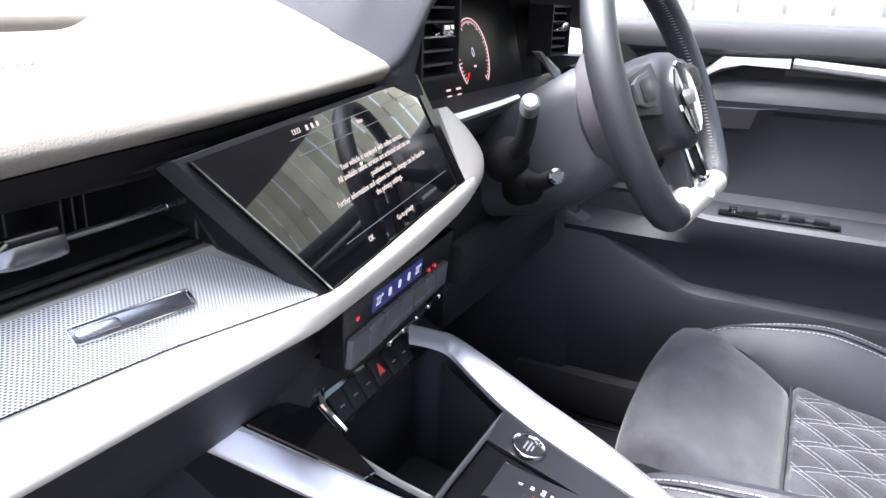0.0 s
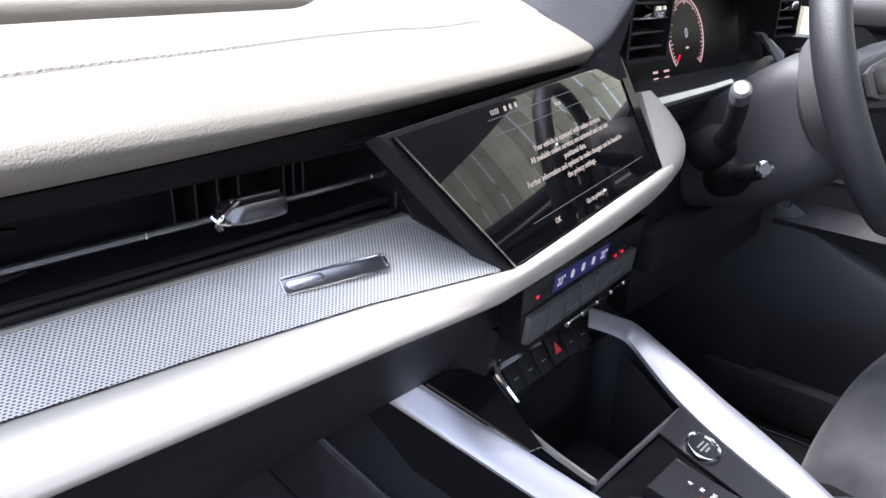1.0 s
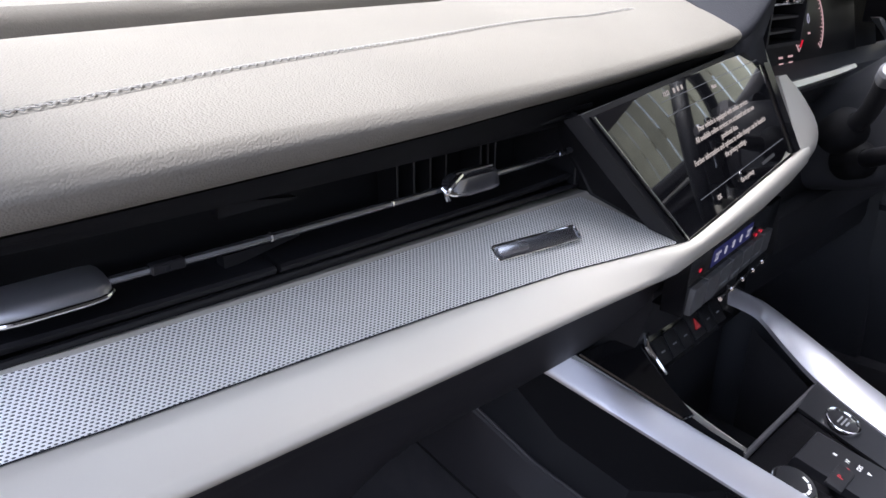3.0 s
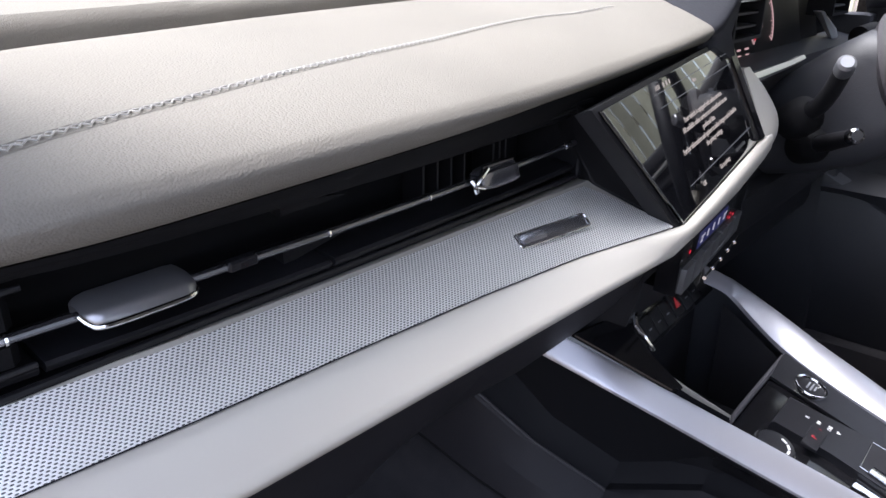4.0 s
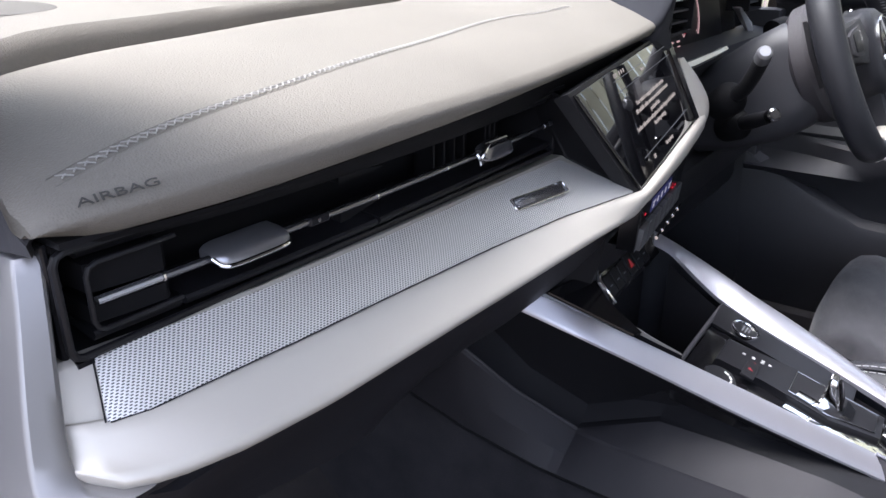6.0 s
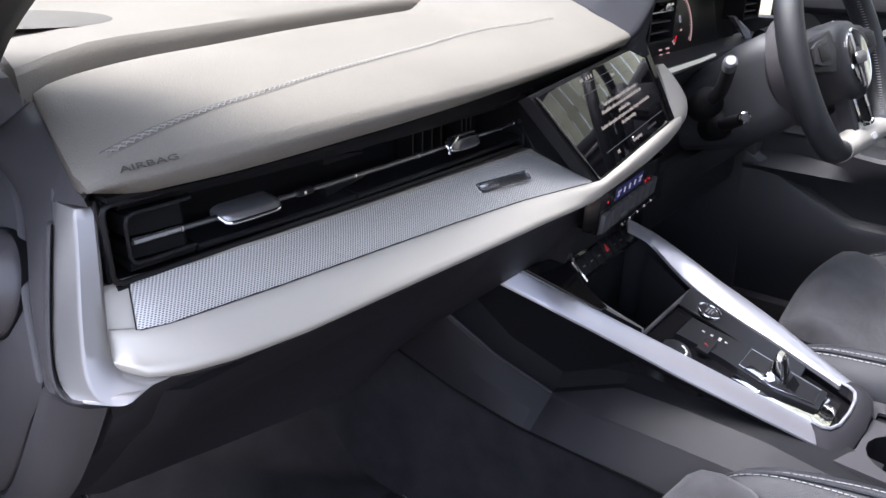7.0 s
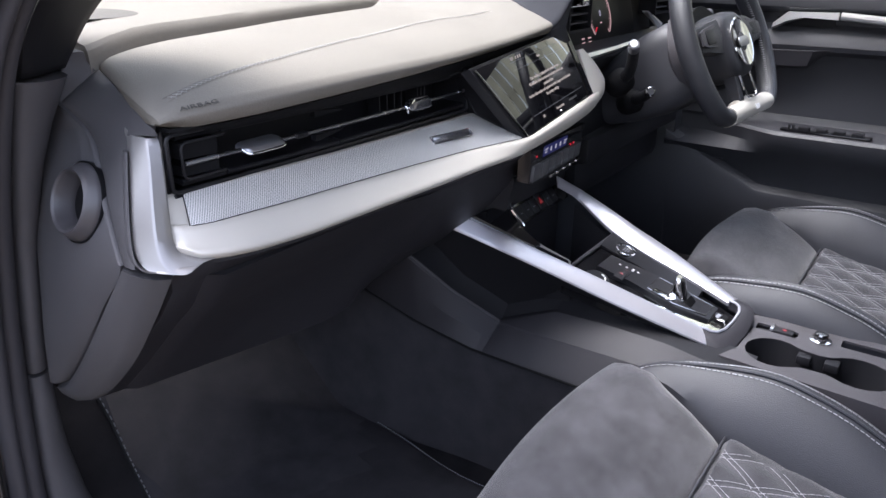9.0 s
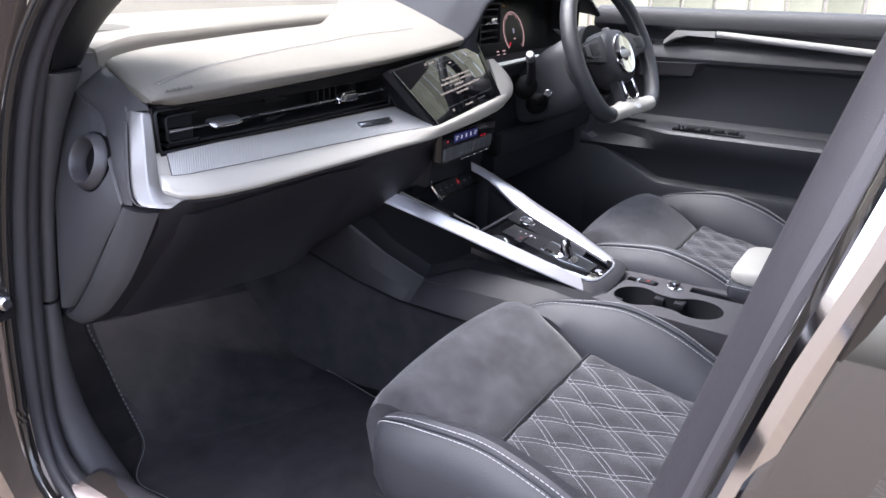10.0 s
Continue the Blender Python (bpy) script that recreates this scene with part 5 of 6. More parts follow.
EDGE_B = curve([(-0.1085, -0.037, 0.721), (-0.1145, -0.055, 0.711), (-0.1125, -0.085, 0.698), (-0.101, -0.125, 0.680)])
part("bin_shoulder", loft([[a, b, b - Vector((0, 0, 0.006)), a - Vector((0, 0, 0.006))] for a, b in zip(EDGE_A, EDGE_B)]), M_SILVER, console, "pale satin edge of the bin")
sheet([(-0.166, 0.018, 0.742), (-0.112, -0.008, 0.757), (-0.104, -0.024, 0.738), (-0.106, -0.040, 0.716), (-0.118, -0.085, 0.702), (-0.132, -0.080, 0.701)], M_PIANO, "bin_wing", console, 0.008, (0.5, -0.5, 0.7))
part("bin_lip", tube([(-0.112, -0.124, 0.661), (-0.05, -0.123, 0.662), (0.078, -0.123, 0.664)], 0.003, 6), M_GREY, console)
part("start_shelf", loft([[(0.030, y, gear_z(y) + 0.001), (0.028, y, gear_z(y) + 0.006), (between(y, 1) + 0.006, y, gear_z(y) + 0.012), (between(y, 1) + 0.006, y, gear_z(y) - 0.01)] for y in span(-0.124, -0.30, 6)]), M_SLAT, console)

G = basis((0, -0.125, 0.657), (1, 0, 0), (0, 1, 0.31))
start = tagged(root("start_button"), "round start button with pale ring on the console", "button")
start.matrix_basis = Matrix.Translation((0.047, -0.163, gear_z(-0.163) + 0.007)) @ G.to_3x3().to_4x4()
part("ring", lathe([(0.0145, 0.0), (0.0185, 0.0), (0.0185, 0.004), (0.0176, 0.0055), (0.0160, 0.005), (0.0150, 0.003)], Matrix(), 32), M_CHROME, start, "pale metal ring")
part("cap", lathe([(0.0, -0.002), (0.0156, -0.002), (0.0156, 0.0035), (0.0, 0.0042)], Matrix(), 28), M_SLAT, start)
for k, w in ((0.0030, 0.014), (-0.0012, 0.016), (-0.0050, 0.009)):
    part("print_bar", box(-w / 2, w / 2, k - 0.0009, k + 0.0009, 0.0038, 0.0046), M_GTHREAD, start)

shift = tagged(root("gear_selector"), "small chrome and black gear selector on its panel", "gear selector")
shift.matrix_basis = Matrix.Translation((-0.012, -0.195, gear_z(-0.195))) @ G.to_3x3().to_4x4()
PANEL = [(-0.040, 0.046), (-0.026, -0.013), (-0.030, -0.088), (-0.008, -0.145), (0.041, -0.145), (0.036, -0.037), (0.020, 0.046)]
WELL = [(-0.020, -0.040), (-0.023, -0.086), (-0.004, -0.137), (0.035, -0.137), (0.031, -0.040)]
part("selector_panel", slab(PANEL, 0.014, Matrix.Translation((0, 0, 0.010)), bevel=0.0025), M_SLAT, shift, "dark panel with gear letters")
part("selector_well", slab(WELL, 0.0012, Matrix.Translation((0, 0, 0.0112)), bevel=0.0008), M_BLACK, shift)
part("well_edge", tube([(x, y, 0.0108) for x, y in WELL], 0.0009, 6, closed=True), M_SMOKE, shift)
for s, u, v, mm in (("R", 0.0037, 0.0214, M_PRINT), ("N", 0.0062, 0.0099, M_PRINT), ("D/S", 0.0087, -0.0013, M_PRINT)):
    words(s, 0.0058, Matrix.Translation((u, v, 0.0104)), shift, mm, "gear_letter")
part("park_key", slab(rounded(0.036, 0.016, 0.002, 2, -0.0228, 0.0062), 0.003, Matrix.Translation((0, 0, 0.0114)), bevel=0.0008), M_BLACK, shift)
words("P", 0.0085, Matrix.Translation((-0.0228, 0.0062, 0.0117)), shift, M_REDLED, "gear_letter")
part("gear_light", slab(disc(0.0014, 10, -0.0039, 0.0057), 0.0004, Matrix.Translation((0, 0, 0.0106))), M_REDLED, shift)
part("arrow", slab([(0.01 - 0.002, -0.0104 + 0.002), (0.01 + 0.002, -0.0104 + 0.002), (0.01, -0.0104 - 0.002)], 0.0004, Matrix.Translation((0, 0, 0.0106))), M_PRINT, shift)
rings = []
for k, (w, h, yo) in enumerate(((0.022, 0.026, -0.084), (0.023, 0.024, -0.083), (0.021, 0.018, -0.080), (0.020, 0.014, -0.077), (0.019, 0.011, -0.075), (0.015, 0.007, -0.074))):
    z = (0.010, 0.018, 0.028, 0.036, 0.042, 0.045)[k]
    rings.append([(x + 0.002, y, z) for x, y in rounded(w, h, min(w, h) * 0.25, 3, 0.0, yo)])
kn = part("selector_knob", loft(rings), M_CHROME, shift, "chrome selector knob")
part("knob_insert", loft([[(x + 0.002, y, z) for x, y in rounded(w, 0.003, 0.001, 2, 0.0, yo)] for w, yo, z in ((0.014, -0.097, 0.014), (0.013, -0.093, 0.025), (0.012, -0.086, 0.036), (0.011, -0.081, 0.043))]), M_PIANO, kn, "black knob face")
part("knob_lip", loft([[(-0.014, -0.100, 0.0112), (0.020, -0.100, 0.0112), (0.020, -0.100, 0.017), (-0.014, -0.100, 0.017)], [(-0.010, -0.112, 0.0112), (0.016, -0.112, 0.0112), (0.016, -0.112, 0.0125), (-0.010, -0.112, 0.0125)]]), M_CHROME, kn)
part("knob_plate", slab([(-0.022, -0.048), (-0.009, -0.050), (-0.009, -0.086), (-0.024, -0.080)], 0.0015, Matrix.Translation((0, 0, 0.0128)), bevel=0.0005), M_CHROME, kn, "small bright plate beside the knob")
TRAY = mat("tray_gloss", (0.86, 0.86, 0.82), 0.05, metal=1.0, grain=0.35, grain_size=55, var=0.1, wear=0.02)
part("gloss_tray", slab([(-0.046, -0.042), (-0.037, -0.165), (0.043, -0.165), (0.043, -0.148), (-0.011, -0.148), (-0.033, -0.089), (-0.029, -0.044)], 0.004, Matrix.Translation((0, 0, 0.004)), bevel=0.001), TRAY, shift, "mirror-bright tray beside the selector")

dial = tagged(root("volume_dial"), "small round ribbed volume dial on the console", "dial")
dial.matrix_basis = Matrix.Translation((-0.078, -0.166, gear_z(-0.166) + 0.001)) @ G.to_3x3().to_4x4()
part("disc", lathe([(0.0, 0.0), (0.0195, 0.0), (0.0195, 0.006), (0.018, 0.008), (0.0165, 0.0072), (0.0, 0.0068)], Matrix(), 36), M_BLACK, dial)
part("rim", lathe([(0.0195, 0.001), (0.0212, 0.001), (0.0212, 0.005), (0.0195, 0.0055)], Matrix(), 36), M_SMOKE, dial)
for a in range(5):
    an = radians(200 + a * 35)
    part("tick", box(-0.0012, 0.0012, -0.003, 0.003, 0.0, 0.0006), M_PRINT, dial, m=Matrix.Translation((0.013 * math.cos(an), 0.013 * math.sin(an), 0.0071)) @ Matrix.Rotation(an, 4, "Z"))

# console flanks
def flank(rows, name, material=M_SOFT, label="", angle=35):
    return part(name, loft(rows, closed=False), material, console, label, angle)


n = 14
up_rows, low_rows, skirt_rows = [], [], []
TOPE = [(0.60, -0.325, 0.95), (0.20, -0.238, 0.727), (0.10, -0.218, 0.668), (0.04, -0.185, 0.610), (-0.024, -0.139, 0.554), (-0.06, -0.128, 0.567), (-0.116, -0.113, 0.588), (-0.20, -0.114, 0.592), (-0.30, -0.110, 0.588), (-0.40, -0.104, 0.570), (-0.90, -0.104, 0.52)]
LEDGE = [(-0.024, -0.140, 0.552), (-0.05, -0.147, 0.556), (-0.12, -0.155, 0.561), (-0.22, -0.155, 0.563), (-0.31, -0.152, 0.562), (-0.40, -0.148, 0.545), (-0.90, -0.145, 0.50)]
LOWE = [(0.60, -0.27, 0.74), (0.25, -0.220, 0.590), (0.10, -0.205, 0.540), (0.0, -0.192, 0.516), (-0.10, -0.188, 0.512), (-0.19, -0.184, 0.510), (-0.40, -0.172, 0.490), (-0.90, -0.165, 0.46)]
for y in sorted(set(span(0.60, -0.42, 60) + [-0.024, -0.05, -0.06, -0.116, 0.10]), reverse=True):
    tx, tz = lerp(sorted(TOPE), y)
    lx, lz = lerp(sorted(LOWE), y)
    bx, bz = lerp(sorted(LEDGE), y) if y < -0.024 else (tx - 0.001, tz - 0.002)
    ox, oz = lerp(sorted([(p[1], p[0], p[2]) for p in RL_OUT] + [(0.2, -0.23, 0.80), (0.6, -0.3, 0.9)]), y)
    if y < -0.35:
        ox, oz = -0.075, 0.575
    inx = max(ox + 0.03, tx + 0.028)
    up_rows.append([(ox + 0.002, y, oz - 0.002), (ox + 0.012, y, oz - 0.016), (inx, y, max(tz + 0.008, min(oz - 0.03, tz + 0.02))), (tx + 0.010, y, tz + 0.002), (tx, y, tz)])
    low_rows.append([(tx + 0.010, y, tz + 0.0015), (tx, y, tz), (tx * 0.5 + bx * 0.5, y, tz * 0.5 + bz * 0.5 + 0.001), (bx, y, bz), (bx - 0.002, y, bz - 0.004), ((bx + lx) / 2 - 0.004, y, (bz + lz) / 2), (lx - 0.002, y, lz + 0.004), (lx, y, lz)])
    skirt_rows.append([(lx + 0.002, y, lz + 0.002), (lx + 0.010, y, lz - 0.006), (lx + 0.004, y, (lz + 0.30) / 2), (lx - 0.006, y, 0.29)])
flank(up_rows, "flank_recess", M_BLACK)
flank(low_rows, "flank_panel", M_FLANK, "grey side panel with a kinked upper edge", 14)
part("flank_gap", tube([(lx - 0.0005, y, lz + 0.001) for y, (lx, lz) in [(y, lerp(sorted(LOWE), y)) for y in span(0.25, -0.42, 24)]], 0.0028, 6), M_DEEP, console, "dark gap below the side panel")
flank(skirt_rows, "flank_carpet", M_CARPET)
part("edge_line", tube([(tx - 0.001, y, tz) for y, (tx, tz) in [(y, lerp(sorted(TOPE), y)) for y in span(0.19, -0.024, 16)]], 0.0022, 6), M_GREY, console)
# driver-side flank
rows = []
for y in span(0.2, -0.9, 20):
    rx, rz = lerp(sorted([(p[1], p[0], p[2]) for p in RR_OUT[12:]] + [(0.2, 0.15, 0.80), (-0.40, 0.098, 0.572), (-0.9, 0.10, 0.57)]), y)
    rows.append([(rx, y, rz - 0.004), (rx + 0.006, y, rz - 0.05), (rx + 0.02, y, 0.45), (rx + 0.025, y, 0.29)])
flank(rows, "flank_driver", M_SOFT)

# rear console with cup holders
def plate(outer, holes, z, skirt, bm=None):
    bm = bm or bmesh.new()
    edges = []
    loops = []
    for pts in [outer] + holes:
        vs = [bm.verts.new((x, y, z)) for x, y in pts]
        loops.append(vs)
        for i in range(len(vs)):
            edges.append(bm.edges.new((vs[i], vs[(i + 1) % len(vs)])))
    bmesh.ops.triangle_fill(bm, use_beauty=True, edges=edges)
    for li, vs in enumerate(loops):
        r = [bm.verts.new(v.co - Vector((0, 0, 0.004 if li else skirt))) for v in vs]
        for i in range(len(vs)):
            bm.faces.new((vs[i], r[i], r[(i + 1) % len(vs)], vs[(i + 1) % len(vs)]))
    return bm


cup_a = [(-0.024 + 0.044 * math.cos(radians(a)), -0.438 + 0.042 * math.sin(radians(a))) for a in range(-40, 221, 20)]
cup_b = [(-0.018 + 0.044 * math.cos(radians(a)), -0.552 + 0.046 * math.sin(radians(a))) for a in range(140, 401, 20)]
waist_r = [(0.006, -0.478), (0.004, -0.495), (0.008, -0.512)]
cup_loop = cup_a + [(-0.050, -0.478), (-0.048, -0.495), (-0.048, -0.512)] + cup_b + waist_r[::-1]
slot_a = rounded(0.022, 0.062, 0.004, 3, 0.050, -0.425)
slot_b = rounded(0.026, 0.098, 0.004, 3, 0.064, -0.565)
rearc = tagged(root("cup_holder_console", (0, 0, 0)), "dark console section with two cup holders, switch and knob", "cup holder")
part("surround", plate([(-0.082, -0.372), (-0.04, -0.388), (0.04, -0.392), (0.084, -0.372), (0.094, -0.45), (0.098, -0.62), (0.06, -0.66), (-0.07, -0.66), (-0.095, -0.62), (-0.09, -0.5)], [cup_loop, slot_a, slot_b], 0.580, 0.05), M_ARM if False else M_GREY, rearc)
rings = [[(x, y, 0.579) for x, y in cup_loop], [(-0.021 + (x + 0.021) * 0.93, -0.495 + (y + 0.495) * 0.96, 0.52) for x, y in cup_loop], [(-0.021 + (x + 0.021) * 0.86, -0.495 + (y + 0.495) * 0.93, 0.505) for x, y in cup_loop]]
bm = loft(rings, True, False)
bm.faces.new([v for v in bm.verts if abs(v.co.z - 0.505) < 1e-5])
part("cup_well", bm, M_BLACK, rearc)
for x, y in ((0.004, -0.476), (0.004, -0.514), (-0.050, -0.495)):
    part("cup_grip", box(x - 0.012, x + 0.01, y - 0.010, y + 0.010, 0.562, 0.576, 0.003), M_BLACK, rearc)
part("brake_switch_well", box(0.040, 0.061, -0.455, -0.395, 0.565, 0.572, 0.001), M_BLACK, rearc)
bs = part("brake_switch", box(0.041, 0.060, -0.450, -0.420, 0.570, 0.583, 0.003), M_BLACK, rearc)
part("pale_edge", box(0.041, 0.060, -0.4205, -0.415, 0.572, 0.585, 0.001), M_CHROME, bs)
part("brake_light", slab(disc(0.003, 12, 0.050, -0.436), 0.0006, Matrix.Translation((0, 0, 0.5838))), M_REDLED, bs)
part("slot_floor", box(0.051, 0.077, -0.613, -0.517, 0.55, 0.553), M_BLACK, rearc)
kb = part("mode_knob", lathe([(0.0, 0.0), (0.010, 0.0), (0.0105, 0.010), (0.009, 0.013), (0.0, 0.0135)], Matrix.Translation((0.052, -0.488, 0.581)), 24), M_SMOKE, rearc)
part("knob_base", lathe([(0.010, 0.0), (0.016, 0.0), (0.016, 0.003), (0.011, 0.0045)], Matrix.Translation((0.052, -0.488, 0.580)), 28), M_CHROME, kb)
part("lower_body", box(-0.085, 0.095, -1.1, -0.40, 0.29, 0.50, 0.02), M_SOFT, rearc)
armrest = tagged(root("armrest", (0, -0.8, 0.6)), "pale leatherette centre armrest lid over a dark base", "armrest")
def arm_ring(y, zc, w, h):
    """A rounded cross section of the armrest at y."""
    out = []
    for i in range(24):
        a = 2 * math.pi * (i + 0.5) / 24
        c, s = math.cos(a), math.sin(a)
        sq = (abs(c) ** 4 + abs(s) ** 4) ** -0.25
        out.append((w * c * sq, y + 0.8, zc + h * s * sq - 0.6))
    return out


TAPER = ((-0.607, 0.80, 0.35), (-0.610, 0.88, 0.62), (-0.618, 0.95, 0.85), (-0.632, 1.0, 0.97), (-0.66, 1.0, 1.0), (-0.75, 1.0, 1.0), (-0.95, 1.0, 1.0), (-1.05, 0.98, 0.9))
part("lid", loft([arm_ring(y, 0.678, 0.074 * w, 0.020 * h) for y, w, h in TAPER]), M_ARM, armrest, "pale leatherette lid", angle=60)
part("lid_side", loft([arm_ring(y + 0.003, 0.650, 0.0755 * w, 0.026 * h) for y, w, h in TAPER]), M_LEATHER, armrest, "dark leather lid side", angle=60)
bm = bmesh.new()
edge = [Vector((x, y, 0.062)) for x, y in ([(-0.0757, 0.8 - 1.0 + 0.02 * i) for i in range(18)] + [(-0.0757 + 0.151 * i / 16, 0.8 - 0.6045) for i in range(17)])]
for a, b in zip(edge[:-1], edge[1:]):
    n = max(int((b - a).length / 0.006), 1)
    for j in range(n):
        tube([a.lerp(b, j / n), a.lerp(b, (j + 0.7) / n)], 0.0006, 4, bm=bm)
part("lid_stitching", bm, M_THREAD, armrest)
part("base", box(-0.07, 0.07, -0.25, 0.165, -0.05, 0.035, 0.012), M_BLACK, armrest)

# ---- driver side: cluster, hood, vents ----
HOOD = [((0.026, -0.004, 1.0245), (0.026, 0.03, 1.042), (0.028, 0.07, 1.057), (0.05, 0.16, 1.073), (0.14, 0.34, 1.072)),
        ((0.050, -0.007, 1.036), (0.052, 0.03, 1.058), (0.058, 0.07, 1.078), (0.09, 0.18, 1.096), (0.2, 0.34, 1.086)),
        ((0.078, -0.009, 1.062), (0.082, 0.03, 1.085), (0.09, 0.07, 1.103), (0.13, 0.19, 1.118), (0.25, 0.34, 1.10)),
        ((0.106, -0.010, 1.090), (0.112, 0.03, 1.110), (0.125, 0.07, 1.124), (0.18, 0.20, 1.138), (0.30, 0.34, 1.115)),
        ((0.15, -0.012, 1.110), (0.155, 0.03, 1.130), (0.165, 0.07, 1.142), (0.21, 0.20, 1.150), (0.32, 0.34, 1.125)),
        ((0.22, -0.012, 1.125), (0.22, 0.03, 1.142), (0.225, 0.07, 1.150), (0.25, 0.20, 1.155), (0.35, 0.34, 1.13)),
        ((0.54, -0.012, 1.125), (0.54, 0.03, 1.142), (0.54, 0.07, 1.150), (0.54, 0.20, 1.155), (0.54, 0.34, 1.13)),
        ((0.66, -0.006, 1.095), (0.66, 0.03, 1.105), (0.66, 0.07, 1.113), (0.66, 0.2, 1.12), (0.66, 0.34, 1.10)),
        ((0.755, 0.0, 1.05), (0.755, 0.03, 1.056), (0.755, 0.07, 1.061), (0.755, 0.2, 1.07), (0.755, 0.34, 1.06))]
rings = []
for r in fine([[c for p in row for c in p] for row in HOOD], 4):
    top = [r[i:i + 3] for i in range(0, len(r), 3)]
    top = fine(top, 4)
    rings.append([(top[0][0], top[0][1] + 0.003, top[0][2] - 0.012), (top[0][0], top[0][1] - 0.002, top[0][2] - 0.008), (top[0][0], top[0][1] - 0.0015, top[0][2] - 0.003)] + [(p[0], p[1], p[2]) for p in top] + [(p[0], p[1], p[2] - 0.012) for p in top[:0:-4]])
part("cluster_hood", loft(rings), M_HOOD, dash, "dark hood over the instruments", angle=70)
part("hood_post", loft([[(0.026, -0.003, 0.985), (0.105, -0.008, 0.98), (0.11, 0.06, 0.98), (0.03, 0.06, 0.98)], [(0.028, -0.003, 1.016), (0.074, -0.008, 1.018), (0.10, 0.06, 1.02), (0.03, 0.06, 1.01)], [(0.052, -0.004, 1.034), (0.090, -0.008, 1.054), (0.10, 0.06, 1.054), (0.05, 0.06, 1.034)], [(0.080, -0.006, 1.060), (0.107, -0.008, 1.086), (0.11, 0.06, 1.086), (0.08, 0.06, 1.05)]]), M_HOOD, dash, angle=85)
cluster = tagged(root("instrument_cluster"), "dark digital instrument cluster with a lit rev counter ring", "instrument cluster")
CM = basis((0.37, 0.065, 1.025), (1, 0, 0), (0, 0.25, 1))
cluster.matrix_basis = CM
part("screen", slab(rounded(0.34, 0.135, 0.012, 3), 0.01, bevel=0.001), M_CLUSTER, cluster)
part("frame", slab(rounded(0.50, 0.17, 0.01, 3, 0.02, -0.005), 0.02, Matrix.Translation((0, 0, -0.004))), M_BLACK, cluster)
bm = bmesh.new()
for i in range(41):
    a = radians(225 - i * 270 / 40)
    L = 0.006 if i % 5 == 0 else 0.0032
    r0 = 0.047
    p, q = Vector((r0 * math.cos(a), r0 * math.sin(a), 0.0006)), Vector(((r0 - L) * math.cos(a), (r0 - L) * math.sin(a), 0.0006))
    tube([p + Vector((-0.002, -0.011, 0)), q + Vector((-0.002, -0.011, 0))], 0.0007, 4, bm=bm)
tube([(-0.002 + 0.050 * math.cos(radians(225 - i * 270 / 40)), -0.011 + 0.050 * math.sin(radians(225 - i * 270 / 40)), 0.0005) for i in range(41)], 0.0009, 4, bm=bm)
part("rev_ring", bm, M_GAUGE, cluster, "lit rev counter ring")
for s, u, v, z in (("0", -0.002, -0.007, 0.018),):
    words(s, z, Matrix.Translation((u, v, 0.0006)), cluster, M_LCDTXT, "speed_digit")
for u, v, w in ((-0.085, -0.010, 0.024), (-0.085, -0.018, 0.030), (-0.095, -0.050, 0.012), (-0.066, -0.050, 0.014), (-0.095, -0.058, 0.012), (-0.066, -0.058, 0.012), (-0.002, -0.025, 0.008)):
    part("readout_bar", box(u - w / 2, u + w / 2, v - 0.0014, v + 0.0014, 0.0004, 0.0008), M_GAUGE, cluster)
part("needle", tube([(-0.034, -0.041, 0.001), (-0.026, -0.033, 0.001)], 0.0014, 4), M_REDLED, cluster)
part("orange_light", slab(disc(0.002, 10, -0.03, 0.054), 0.0004, Matrix.Translation((0, 0, 0.0007))), glow("orange_light", (1, 0.5, 0.1), 0.06), cluster)


def small_vent(x, y, z, w, h, label):
    v = tagged(root("air_vent", (x, y, z)), label, "air vent")
    def rect(e, y):
        return [(-w / 2 - e, y, -h / 2 - e), (w / 2 + e, y, -h / 2 - e), (w / 2 + e, y, h / 2 + e), (-w / 2 - e, y, h / 2 + e)]
    bm = loft([rect(0.004, 0.028), rect(0.004, -0.012), rect(0.0, -0.012), rect(0.0, 0.024)])
    part("housing", bm, M_BLACK, v)
    for i in range(5):
        zz = -h / 2 + h * (i + 0.7) / 5.4
        if i == 2:
            part("bright_slat", box(-w / 2, w / 2, -0.010, 0.012, zz - 0.0018, zz + 0.0018, 0.001, 1), M_CHROME, v, "chrome slat")
        else:
            part("slat", box(-w / 2, w / 2, -0.006, 0.016, zz - 0.0014, zz + 0.0014, 0.0005, 1), M_GREY, v)
    part("slider", box(-0.012, 0.014, -0.020, -0.004, 0.001, 0.013, 0.003), M_CHROME, v)
    return v


small_vent(0.148, 0.012, 1.048, 0.082, 0.080, "dark air vent with chrome slider beside the instruments")
small_vent(0.610, 0.03, 1.045, 0.085, 0.070, "dark air vent with chrome slat by the driver door")
part("bright_strip", loft([[(x, y, z - h), (x, y - 0.004, z), (x, y, z + h), (x, y + 0.012, z)] for x, y, z, h in ((0.150, 0.0, 0.955, 0.007), (0.24, -0.001, 0.957, 0.006), (0.32, -0.001, 0.959, 0.005), (0.385, 0.0, 0.962, 0.004))]), M_HANDLE, dash, "bright strip below the instruments")
part("bright_strip", loft([[(x, y, z - h), (x, y - 0.004, z), (x, y, z + h), (x, y + 0.012, z)] for x, y, z, h in ((0.545, 0.03, 1.014, 0.001), (0.60, 0.03, 0.992, 0.007), (0.655, 0.03, 0.968, 0.012))]), M_HANDLE, dash, "bright strip below the driver vent")
